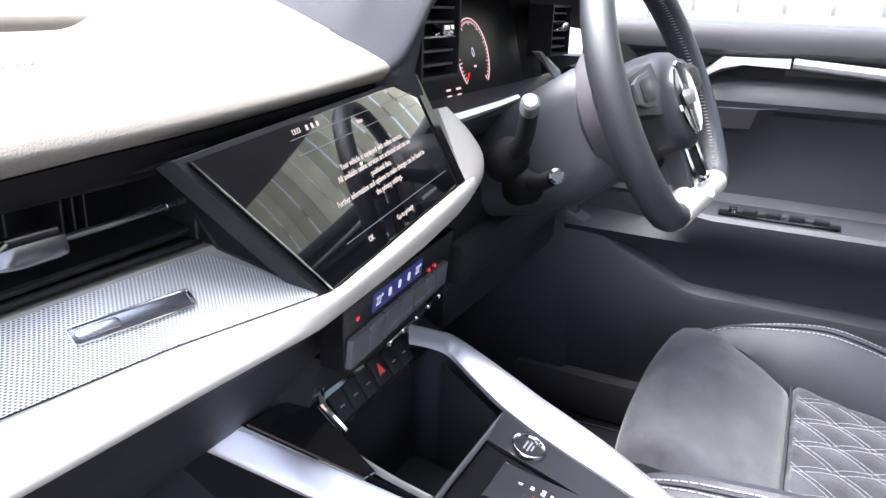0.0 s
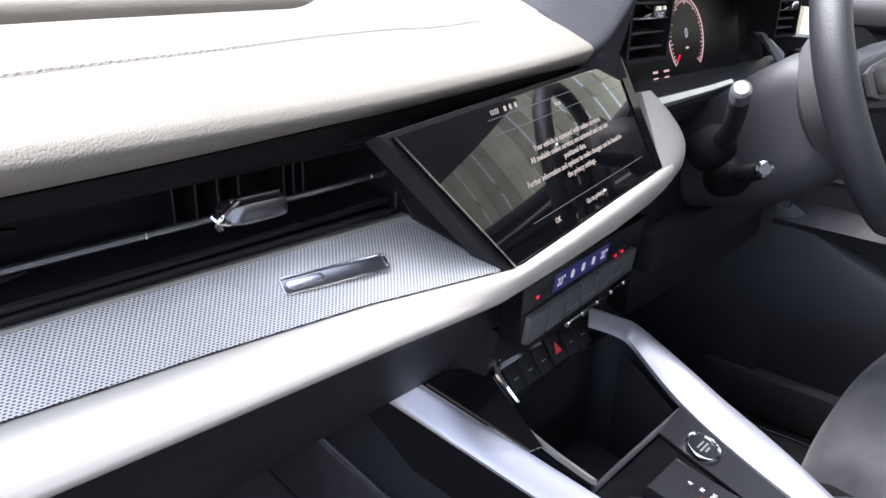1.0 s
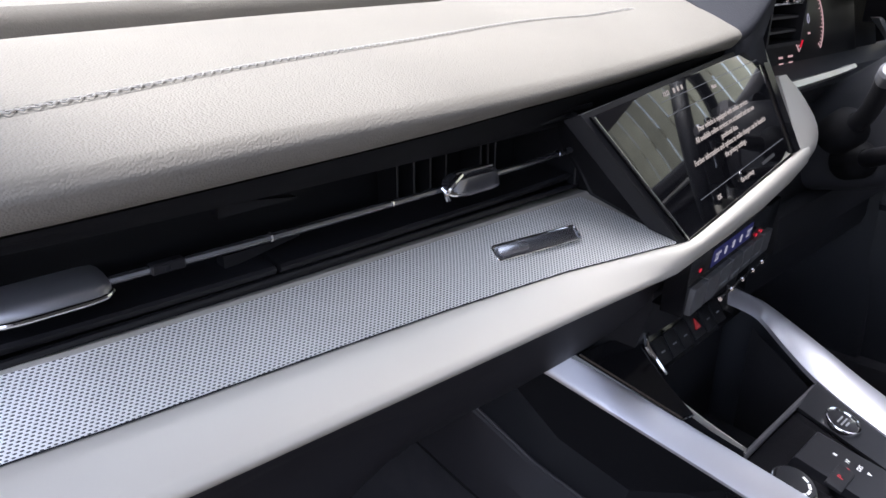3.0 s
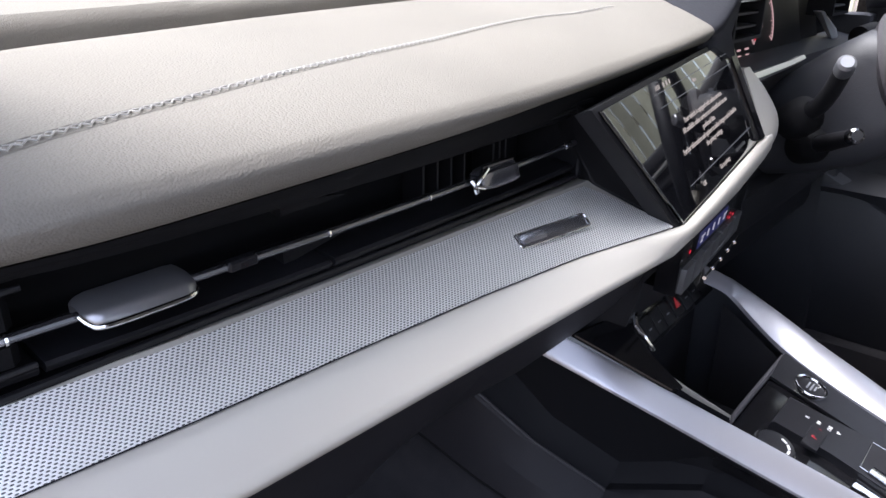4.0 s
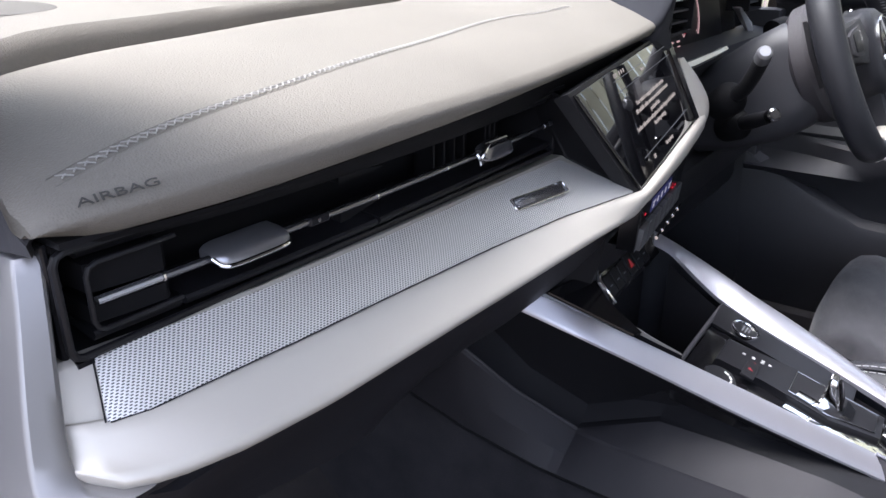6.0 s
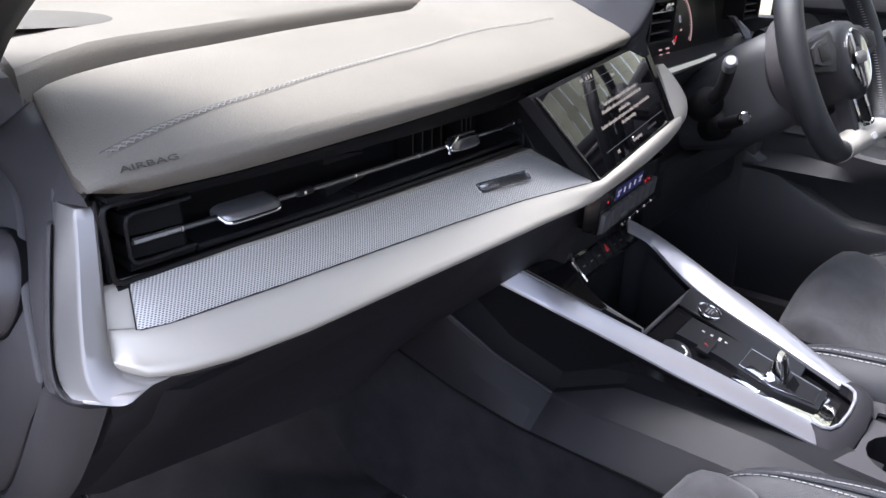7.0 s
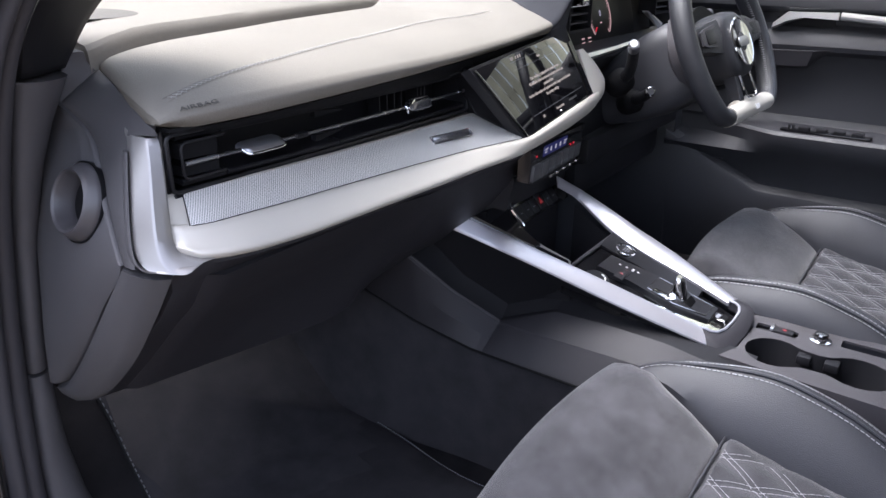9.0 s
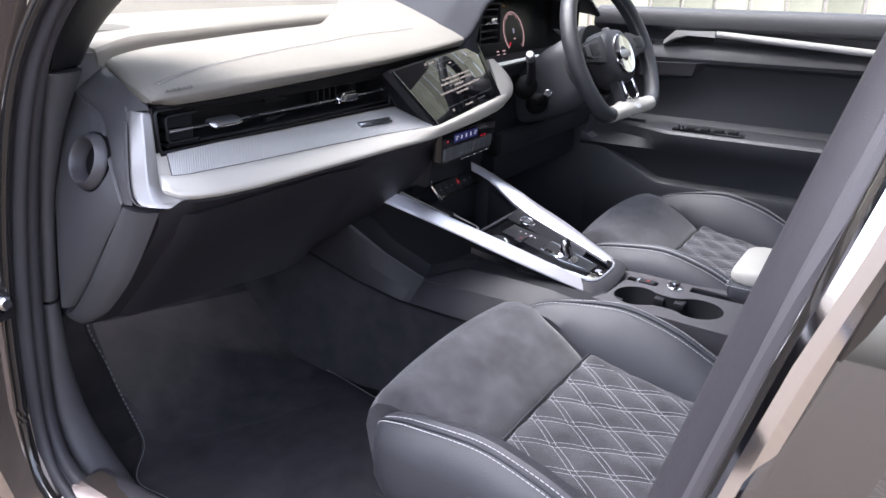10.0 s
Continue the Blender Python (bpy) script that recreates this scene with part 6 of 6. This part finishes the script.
part("cluster_base", loft([[(x, 0.02, 0.92), (x, 0.004, 0.945), (x, 0.006, 0.962), (x, 0.06, 0.970), (x, 0.08, 0.94)] for x in (0.13, 0.4, 0.75)]), M_SOFT, dash)

# ---- steering wheel and column ----
WM = basis((0.372, -0.197, 0.979), (0.9975, -0.071, 0), (0.029, 0.415, 0.909))
wheel = tagged(root("steering_wheel"), "black leather steering wheel with flat bottom and satin spokes", "steering wheel")
wheel.matrix_basis = WM
rim = []
for i in range(72):
    a = 2 * math.pi * i / 72
    x, y = 0.180 * math.cos(a), 0.180 * math.sin(a)
    if y < -0.120:
        k = min((-0.120 - y) / 0.030, 1)
        y = -0.120 - 0.011 * (1 - (1 - k) ** 2)
    rim.append((x, y, 0.0))
bm = bmesh.new()
rings = []
for i, p in enumerate(rim):
    a, b = Vector(rim[i - 1]), Vector(rim[(i + 1) % 72])
    t = (b - a).normalized()
    s = t.cross(Vector((0, 0, 1))).normalized()
    ring = []
    for j in range(14):
        an = 2 * math.pi * j / 14
        ring.append(Vector(p) + s * (0.0165 * math.cos(an)) + Vector((0, 0, 0.0195 * math.sin(an))))
    rings.append(ring)
rings.append(rings[0])
bm = loft(rings, True, False)
bmesh.ops.remove_doubles(bm, verts=bm.verts, dist=1e-6)
part("rim", bm, M_WHEEL, wheel, "black grained leather rim")
bm = bmesh.new()
for i in range(72):
    p = Vector(rim[i])
    q = Vector(rim[(i + 1) % 72])
    for j in range(3):
        a, b = p.lerp(q, j / 3), p.lerp(q, (j + 0.55) / 3)
        sc = 1 - 0.0155 / max(a.length, 0.01)
        tube([a * sc + Vector((0, 0, 0.008)), b * sc + Vector((0, 0, -0.001))], 0.0007, 4, bm=bm)
part("rim_stitching", bm, M_THREAD, wheel, "pale stitching inside the rim")
rings = []
for i in range(47, 62):
    p, a, b = Vector(rim[i]), Vector(rim[i - 1]), Vector(rim[i + 1])
    t = (b - a).normalized()
    sd = t.cross(Vector((0, 0, 1))).normalized()
    wide = 1.40 if 51 <= i <= 57 else 1.06
    rings.append([p + sd * ((0.0172 if math.cos(2 * math.pi * j / 16) > 0 else 0.0172 * wide) * math.cos(2 * math.pi * j / 16)) + Vector((0, 0, 0.0205 * math.sin(2 * math.pi * j / 16))) for j in range(16)])
part("lower_rim_cover", loft(rings), M_SILVER, wheel, "satin grey lower rim cover")
# airbag boss
rings = []
for k, z in ((1.0, -0.034), (1.02, -0.016), (1.0, 0.006), (0.93, 0.018), (0.8, 0.024), (0.5, 0.028), (0.1, 0.029)):
    ring = []
    for i in range(32):
        a = 2 * math.pi * i / 32
        rx, ry = 0.068, 0.064
        sq = (abs(math.cos(a)) ** 3 + abs(math.sin(a)) ** 3) ** (-1 / 3)
        ring.append((rx * k * sq * math.cos(a) * (1 - 0.10 * (math.sin(a) < 0) * abs(math.sin(a))) - 0.004, ry * k * sq * math.sin(a) - 0.008, z))
    rings.append(ring)
boss = part("airbag_boss", loft(rings), M_BOSS, wheel, "dark airbag boss")
part("emblem_ring", lathe([(0.0425, 0.037), (0.0460, 0.037), (0.0464, 0.0405), (0.0445, 0.0425), (0.0425, 0.0415)], Matrix.Translation((-0.004, -0.008, -0.012)), 44), M_CHROME, boss, "chrome emblem ring")
part("emblem_plate", lathe([(0.0, 0.038), (0.0430, 0.038), (0.0430, 0.0400), (0.0, 0.0425)], Matrix.Translation((-0.004, -0.008, -0.012)), 36), M_GREY, boss)
part("emblem", slab(rounded(0.050, 0.018, 0.009, 6), 0.002, Matrix.Translation((-0.004, -0.008, 0.0325)), bevel=0.0006), M_PLATE, boss, "plain oval emblem")
for s in (-1, 1):
    rings = []
    for k, (x, h, z) in enumerate(((0.06, 0.062, 0.008), (0.09, 0.056, 0.008), (0.12, 0.046, 0.004), (0.15, 0.040, 0.0), (0.170, 0.044, 0.0))):
        rings.append([(s * x, 0.012 - h / 2, z - 0.012), (s * x, 0.012 + h / 2, z - 0.012), (s * x, 0.012 + h / 2, z + 0.006), (s * x, 0.012, z + 0.011), (s * x, 0.012 - h / 2, z + 0.006)])
    sp = part("spoke", loft(rings), M_BOSS, wheel)
    part("spoke_trim", slab([(s * 0.082, 0.036), (s * 0.128, 0.030), (s * 0.150, 0.024), (s * 0.150, 0.002), (s * 0.128, -0.004), (s * 0.082, -0.006)][::s], 0.004, Matrix.Translation((0, 0, 0.016)), bevel=0.001), M_GREY, sp)
    part("key_pad", slab(rounded(0.04, 0.026, 0.005, 3, s * 0.112, 0.014), 0.003, Matrix.Translation((0, 0, 0.0175)), bevel=0.001), M_BLACK, sp)
    part("shift_paddle", slab([(s * 0.070, 0.052), (s * 0.118, 0.062), (s * 0.128, 0.02), (s * 0.122, -0.030), (s * 0.080, -0.026)][::s], 0.006, Matrix.Translation((0, 0, -0.034)), bevel=0.002), M_BLACK, wheel)
    part("paddle_edge", tube(curve([(s * 0.112, 0.060, -0.030), (s * 0.121, 0.052, -0.030), (s * 0.128, 0.020, -0.030), (s * 0.122, -0.028, -0.030)]), 0.0022, 6), M_SATIN, wheel, "bright edge of the shift paddle")
    rings = []
    for x, y in ((0.034, -0.055), (0.035, -0.08), (0.036, -0.105), (0.040, -0.124)):
        rings.append([(s * (x - 0.008), y, -0.008), (s * (x + 0.012), y, -0.008), (s * (x + 0.010), y, 0.012), (s * (x - 0.006), y, 0.013)])
    ls = part("lower_spoke", loft(rings), M_BOSS, wheel)
    part("spoke_edge", tube(curve([(s * 0.027, -0.060, 0.014), (s * 0.027, -0.095, 0.016), (s * 0.022, -0.108, 0.018), (s * 0.004, -0.111, 0.018)]), 0.0030, 6), M_CHROME, ls, "bright edge of the lower spoke")
part("lower_badge", slab(rounded(0.020, 0.009, 0.002, 3, 0.004, -0.131), 0.002, Matrix.Translation((0, 0, 0.0216))), M_PRINT, wheel, "pale plain badge")

col = tagged(root("steering_column"), "grey steering column shroud with two control stalks", "steering column")
col.matrix_basis = WM
part("collar", lathe([(0.060, -0.040), (0.084, -0.046), (0.090, -0.056), (0.088, -0.075), (0.078, -0.085)], Matrix(), 40), M_GREY, col, "grey round collar")
part("collar_gap", lathe([(0.070, -0.030), (0.082, -0.030), (0.082, -0.047), (0.070, -0.047)], Matrix(), 40), M_DEEP, col)
rings = []
for z, w, h, dy in ((-0.045, 0.066, 0.062, 0.0), (-0.085, 0.082, 0.078, -0.006), (-0.13, 0.086, 0.080, -0.014), (-0.20, 0.080, 0.070, -0.02), (-0.26, 0.070, 0.06, -0.02)):
    rings.append([(x, y + dy, z) for x, y in rounded(2 * w, 2 * h, 0.04, 5)])
part("shroud", loft(rings), M_SOFT, col, angle=50)
CI = WM.inverted()


def stalk(pts, radii, end, boot, label, bright):
    """A bent control stalk out of a round soft boot, with an end of its own; places in the car."""
    P = [CI @ Vector(p) for p in curve(pts, 5)]
    R = [lerp([(i / (len(radii) - 1), r) for i, r in enumerate(radii)], k / (len(P) - 1))[0] for k in range(len(P))]
    st = part("stalk", tube(P, R, 14), M_BLACK, col, label)
    Q = [P[-1], P[-1].lerp(CI @ Vector(end), 0.15), P[-1].lerp(CI @ Vector(end), 0.85), CI @ Vector(end)]
    part("stalk_end", tube(Q, [radii[-1] * 1.02, radii[-1] * 1.08, radii[-1] * 1.0, radii[-1] * 0.7], 14), bright, st, "stalk end")
    d = (P[2] - P[0]).normalized()
    part("stalk_boot", tube([P[0] - d * 0.03, P[0], P[0] + d * 0.006, P[0] + d * 0.016], [boot, boot, boot * 0.85, radii[0] * 1.1], 18), M_DEEP, st, "round black boot")


stalk([(0.218, -0.060, 0.916), (0.198, -0.078, 0.932), (0.165, -0.095, 0.955), (0.124, -0.112, 0.984)], (0.011, 0.0105, 0.0100, 0.0095), (0.108, -0.118, 0.996), 0.024, "black stalk with pale end", M_PLATE)
stalk([(0.275, -0.062, 0.868), (0.250, -0.085, 0.880), (0.205, -0.118, 0.900)], (0.011, 0.011, 0.009), (0.190, -0.126, 0.906), 0.023, "short black stalk with pale end", M_SMOKE)
stalk([(0.49, -0.06, 0.99), (0.54, -0.08, 1.0), (0.58, -0.09, 1.01)], (0.007, 0.010, 0.011), (0.592, -0.093, 1.012), 0.018, "black stalk behind the wheel", M_GREY)

# ---- driver door ----
ddoor = tagged(root("driver_door"), "dark driver door panel with bright handle bar and window switches", "car door", kind="structure")
rows = []
PROF = [(0.835, 1.062), (0.815, 1.068), (0.785, 1.062), (0.772, 1.045), (0.770, 1.022), (0.778, 1.012), (0.790, 1.008), (0.792, 0.985), (0.786, 0.975), (0.772, 0.965), (0.762, 0.940), (0.765, 0.930), (0.790, 0.918), (0.800, 0.90), (0.802, 0.82), (0.798, 0.775), (0.785, 0.760), (0.742, 0.752), (0.715, 0.750), (0.708, 0.743), (0.710, 0.715), (0.730, 0.690), (0.752, 0.66), (0.760, 0.605), (0.742, 0.592), (0.738, 0.580), (0.748, 0.48), (0.765, 0.36), (0.80, 0.34)]
for y in span(0.02, -1.15, 40):
    row = []
    for x, z in PROF:
        if 0.70 < z < 0.76 and x < 0.78:
            x = x + max(0.0, (y + 0.24) / 0.10) * 0.05 if y > -0.24 else x
            x = min(x, 0.79)
        if z < 0.61:
            z = z + (0.06 * max(0.0, (y + 0.22) / 0.12) if y > -0.22 else 0) * (1 if z > 0.5 else 0)
        row.append((x, y, z))
    rows.append(row)
part("panel", loft(rows, closed=False), M_SOFT, ddoor)
part("outer_skin", box(0.84, 0.88, -1.15, 0.05, 0.30, 1.055, 0.01), M_PAINT, ddoor)
part("handle_bar", tube([(0.776 - 0.004 * math.sin(k * 3), -0.325 - k * 0.6, 1.006 - k * 0.042) for k in span(0, 1, 8)], 0.0105, 10, flat=0.9), M_HANDLE, ddoor, "bright trim bar")
part("door_release", loft([[(0.785, -0.185, 0.985), (0.770, -0.187, 0.985), (0.766, -0.187, 0.975), (0.785, -0.185, 0.97)], [(0.785, -0.215, 1.012), (0.764, -0.217, 1.011), (0.762, -0.217, 0.992), (0.785, -0.215, 0.986)], [(0.785, -0.25, 1.012), (0.766, -0.25, 1.011), (0.766, -0.25, 1.000), (0.785, -0.25, 0.998)], [(0.785, -0.321, 1.014), (0.768, -0.321, 1.013), (0.768, -0.321, 0.998), (0.785, -0.321, 0.996)]]), M_HANDLE, ddoor, "bright door release")
part("release_recess", box(0.788, 0.80, -0.315, -0.19, 0.952, 1.0, 0.006), M_BLACK, ddoor)
part("grab_ledge", loft([[(0.80, -0.12, 0.93), (0.755, -0.13, 0.925), (0.758, -0.13, 0.89), (0.80, -0.12, 0.88)], [(0.80, -0.29, 0.935), (0.758, -0.285, 0.930), (0.768, -0.275, 0.895), (0.80, -0.27, 0.885)], [(0.80, -0.325, 0.936), (0.762, -0.318, 0.933), (0.79, -0.30, 0.915), (0.80, -0.295, 0.91)]]), M_GREY, ddoor)
sp = part("switch_panel", slab(rounded(0.028, 0.19, 0.006, 3), 0.004, basis((0.738, -0.345, 0.7565), (1, 0, 0), (0, 1, 0)), bevel=0.001), M_PIANO, ddoor, "black window switch panel")
for i in range(4):
    part("window_switch", box(0.728, 0.746, -0.300 - i * 0.037 - 0.012, -0.300 - i * 0.037 + 0.012, 0.756, 0.764, 0.002), M_BLACK, sp)
    part("switch_mark", box(0.734, 0.741, -0.300 - i * 0.037 - 0.006, -0.300 - i * 0.037 - 0.002, 0.7635, 0.7648), M_GREY, sp)
part("mirror_knob", lathe([(0.0, 0.0), (0.008, 0.0), (0.008, 0.008), (0.0, 0.009)], Matrix.Translation((0.738, -0.272, 0.757)), 16), M_CHROME, sp)
part("window", loft([[(0.825, 0.0, 1.06), (0.835, -1.15, 1.075)], [(0.69, -0.2, 1.37), (0.70, -1.1, 1.385)]], closed=False), M_GLASS, ddoor).visible_shadow = False
part("rear_side_panel", box(0.74, 0.86, -1.9, -1.16, 0.29, 1.06, 0.02), M_SOFT, car)
part("driver_post", tube([(0.80, -0.98, 0.4), (0.795, -1.02, 1.05), (0.66, -1.12, 1.38)], 0.045, 10), M_GREY, car)
part("footwell_side", box(0.745, 0.80, 0.0, 0.72, 0.29, 1.0, 0.01), M_SOFT, car)
part("sill_trim", box(0.73, 0.80, -1.1, 0.1, 0.29, 0.38, 0.01), M_GREY, car)

# ---- seats ----
def cushion_z(y):
    return lerp([(-0.92, 0.478), (-0.80, 0.488), (-0.65, 0.505), (-0.52, 0.525), (-0.42, 0.546), (-0.36, 0.570), (-0.31, 0.588), (-0.285, 0.5915), (-0.262, 0.585), (-0.247, 0.566), (-0.240, 0.535), (-0.246, 0.49), (-0.26, 0.42)], y)[0]


def seat(label):
    st = tagged(root("seat", (-0.386, 0, 0)), label, "car seat", "front seats")
    # suede thigh pad
    prof = [(-0.428, 0.520), (-0.426, 0.532), (-0.421, 0.542), (-0.413, 0.549), (-0.40, 0.557), (-0.38, 0.570), (-0.34, 0.590), (-0.305, 0.603), (-0.275, 0.607), (-0.252, 0.601), (-0.237, 0.585), (-0.230, 0.558), (-0.234, 0.51), (-0.25, 0.43), (-0.40, 0.43)]
    rings = []
    for i, x in enumerate(span(-0.202, 0.190, 30)):
        k = abs(x + 0.006) / 0.196
        e = max(0, (k - 0.80) / 0.20)
        drop = 0.022 * e ** 3 + 0.006 * k * k
        rings.append([(x * (1 - 0.12 * max(0.0, min(1.0, (-0.30 - y) / 0.13))), y + (0.010 * e * e if y > -0.3 else 0) - (0.015 * k * k if y > -0.32 else 0), z - drop * (1 if z > 0.52 else 0.2)) for y, z in prof])
    part("thigh_pad", loft(rings), M_SUEDE, st, "grey suede thigh pad")
    part("pad_seam", tube([(x, -0.4265, 0.5415 - 0.006 * (abs(x) / 0.19) ** 2) for x in span(-0.168, 0.168, 10)], 0.0016, 6), M_LEATHER, st)
    # quilted middle
    px, py = 0.062, 0.092
    def q_h(x, y):
        u, v = x / px + (y + 0.44) / py, x / px - (y + 0.44) / py
        f = (0.5 - abs((u % 1.0) - 0.5)) * (0.5 - abs((v % 1.0) - 0.5)) * 4
        return 0.0075 * (max(f, 0) ** 0.35)
    rows = []
    for y in span(-0.428, -0.92, 72):
        row = []
        for x in span(-0.178, 0.178, 56):
            e = max(0, (abs(x) - 0.15) / 0.028)
            f = max(0, (y + 0.436) / 0.008)
            row.append((x, y, cushion_z(y) - 0.004 + q_h(x, y) - 0.010 * e * e - 0.012 * f))
        rows.append(row)
    part("quilted_middle", loft(rows, closed=False), M_SUEDE, st, "quilted grey suede middle")
    bm = bmesh.new()
    for s in (-1, 1):
        for off in (-0.085, 0.085):
            for k in range(-11, 13):
                pts = []
                c = k + 0.0 + off
                for y in span(-0.434, -0.915, 60):
                    x = (c - s * (y + 0.44) / py) * px
                    if abs(x) < 0.150:
                        pts.append((x, y, cushion_z(y) - 0.0032 + q_h(x, y)))
                for a, b in zip(pts[:-1], pts[1:]):
                    a, b = Vector(a), Vector(b)
                    tube([a, a.lerp(b, 0.5) + Vector((0, 0, 0.0005)), a.lerp(b, 0.86)], 0.0004, 4, bm=bm)
    part("quilt_stitching", bm, M_THREAD, st, "pale diamond stitching")
    # side bolsters
    for s in (-1, 1):
        rings = []
        table = [(-0.266, 0.200, 0.535, 0.206, 0.537, 0.214, 0.524), (-0.268, 0.199, 0.545, 0.208, 0.549, 0.222, 0.532), (-0.275, 0.198, 0.556, 0.211, 0.561, 0.234, 0.541), (-0.288, 0.197, 0.566, 0.215, 0.573, 0.246, 0.549), (-0.308, 0.195, 0.572, 0.219, 0.584, 0.258, 0.556), (-0.335, 0.191, 0.572, 0.223, 0.594, 0.266, 0.561), (-0.37, 0.183, 0.562, 0.228, 0.602, 0.272, 0.565), (-0.42, 0.171, 0.542, 0.234, 0.611, 0.276, 0.568), (-0.46, 0.169, 0.532, 0.237, 0.614, 0.279, 0.568), (-0.50, 0.168, 0.524, 0.239, 0.608, 0.281, 0.562),
                 (-0.56, 0.168, 0.513, 0.240, 0.590, 0.282, 0.545), (-0.62, 0.168, 0.503, 0.240, 0.560, 0.280, 0.522), (-0.70, 0.168, 0.492, 0.238, 0.522, 0.276, 0.495), (-0.78, 0.168, 0.484, 0.236, 0.502, 0.272, 0.478), (-0.93, 0.168, 0.474, 0.236, 0.49, 0.27, 0.465)]
        seam_a, seam_b = [], []
        for y, xi, zi, xr, zr, xo, zo in fine(table, 3):
            ring = [(xi, y, zi - 0.03), (xi, y, zi), (xi + (xr - xi) * 0.3, y, zi + (zr - zi) * 0.52), (xi + (xr - xi) * 0.7, y, zi + (zr - zi) * 0.90), (xr, y, zr), (xr + (xo - xr) * 0.5, y, zr - (zr - zo) * 0.22), (xo - 0.004, y, zo + (zr - zo) * 0.25), (xo, y, zo - 0.01), (xo + 0.002, y, zo - 0.06), (xo - 0.02, y, 0.43), (xi, y, 0.43)]
            rings.append([(s * p[0], p[1], p[2]) for p in ring])
            if s > 0:
                seam_a.append(Vector((xi + (xr - xi) * 0.98, y, zr + 0.0012)))
                seam_b.append(Vector((xi + (xr - xi) * 0.74, y, zi + (zr - zi) * 0.915 + 0.0015)))
                continue
            seam_a.append(Vector((s * (xr + (xo - xr) * 0.20), y, zr - (zr - zo) * 0.055 + 0.001)))
            seam_b.append(Vector((s * (xr + (xo - xr) * 0.45), y, zr - (zr - zo) * 0.20 + 0.002)))
        bl = part("bolster", loft(rings), M_LEATHER, st, "black leather side bolster")
        bm = bmesh.new()
        for seam in (seam_a, seam_b):
            for a, b in zip(seam[:-1], seam[1:]):
                L = (b - a).length
                n = max(int(L / 0.0058), 1)
                for j in range(n):
                    tube([a.lerp(b, j / n), a.lerp(b, (j + 0.72) / n)], 0.00070, 4, bm=bm)
        part("bolster_stitching", bm, M_THREAD, bl, "pale double stitching")
        part("bolster_welt", tube([(a + b) / 2 + Vector((0, 0, 0.0008)) for a, b in zip(seam_a, seam_b)], 0.0022, 6), M_LEATHER, bl)
        part("seat_valance", loft([[(s * x, y, z) for x, z in ((0.262, 0.44), (0.284, 0.475), (0.290, 0.44), (0.282, 0.35), (0.262, 0.33))] for y in (-0.33, -0.5, -0.7, -0.95)]), M_GREY, st, "dark plastic seat valance")
        part("seat_runner", box(s * 0.19 - 0.02, s * 0.19 + 0.02, -0.95, -0.26, 0.289, 0.33, 0.006), M_SMOKE, st)
    part("seat_pan", box(-0.25, 0.25, -0.93, -0.27, 0.33, 0.46, 0.03), M_BLACK, st)
    return st


pseat = seat("passenger seat cushion in quilted grey suede and black leather")
dseat = copy_thing(pseat, pose(0.366, 0.018, 0.018))
tagged(dseat, "driver seat cushion in quilted grey suede beside the console")
for x, y, z, lab in ((-0.103, -0.66, 0.556, "red seat belt buckle beside the passenger seat"), (0.095, -0.66, 0.585, "red seat belt buckle beside the driver seat")):
    bk = tagged(root("belt_buckle", (x, y, z)), lab, "belt buckle")
    part("buckle_body", box(-0.013, 0.013, -0.03, 0.03, -0.05, -0.005, 0.004), M_BLACK, bk)
    part("release_key", box(-0.012, 0.012, -0.028, 0.028, -0.006, 0.006, 0.003), M_RED, bk, "red release key")
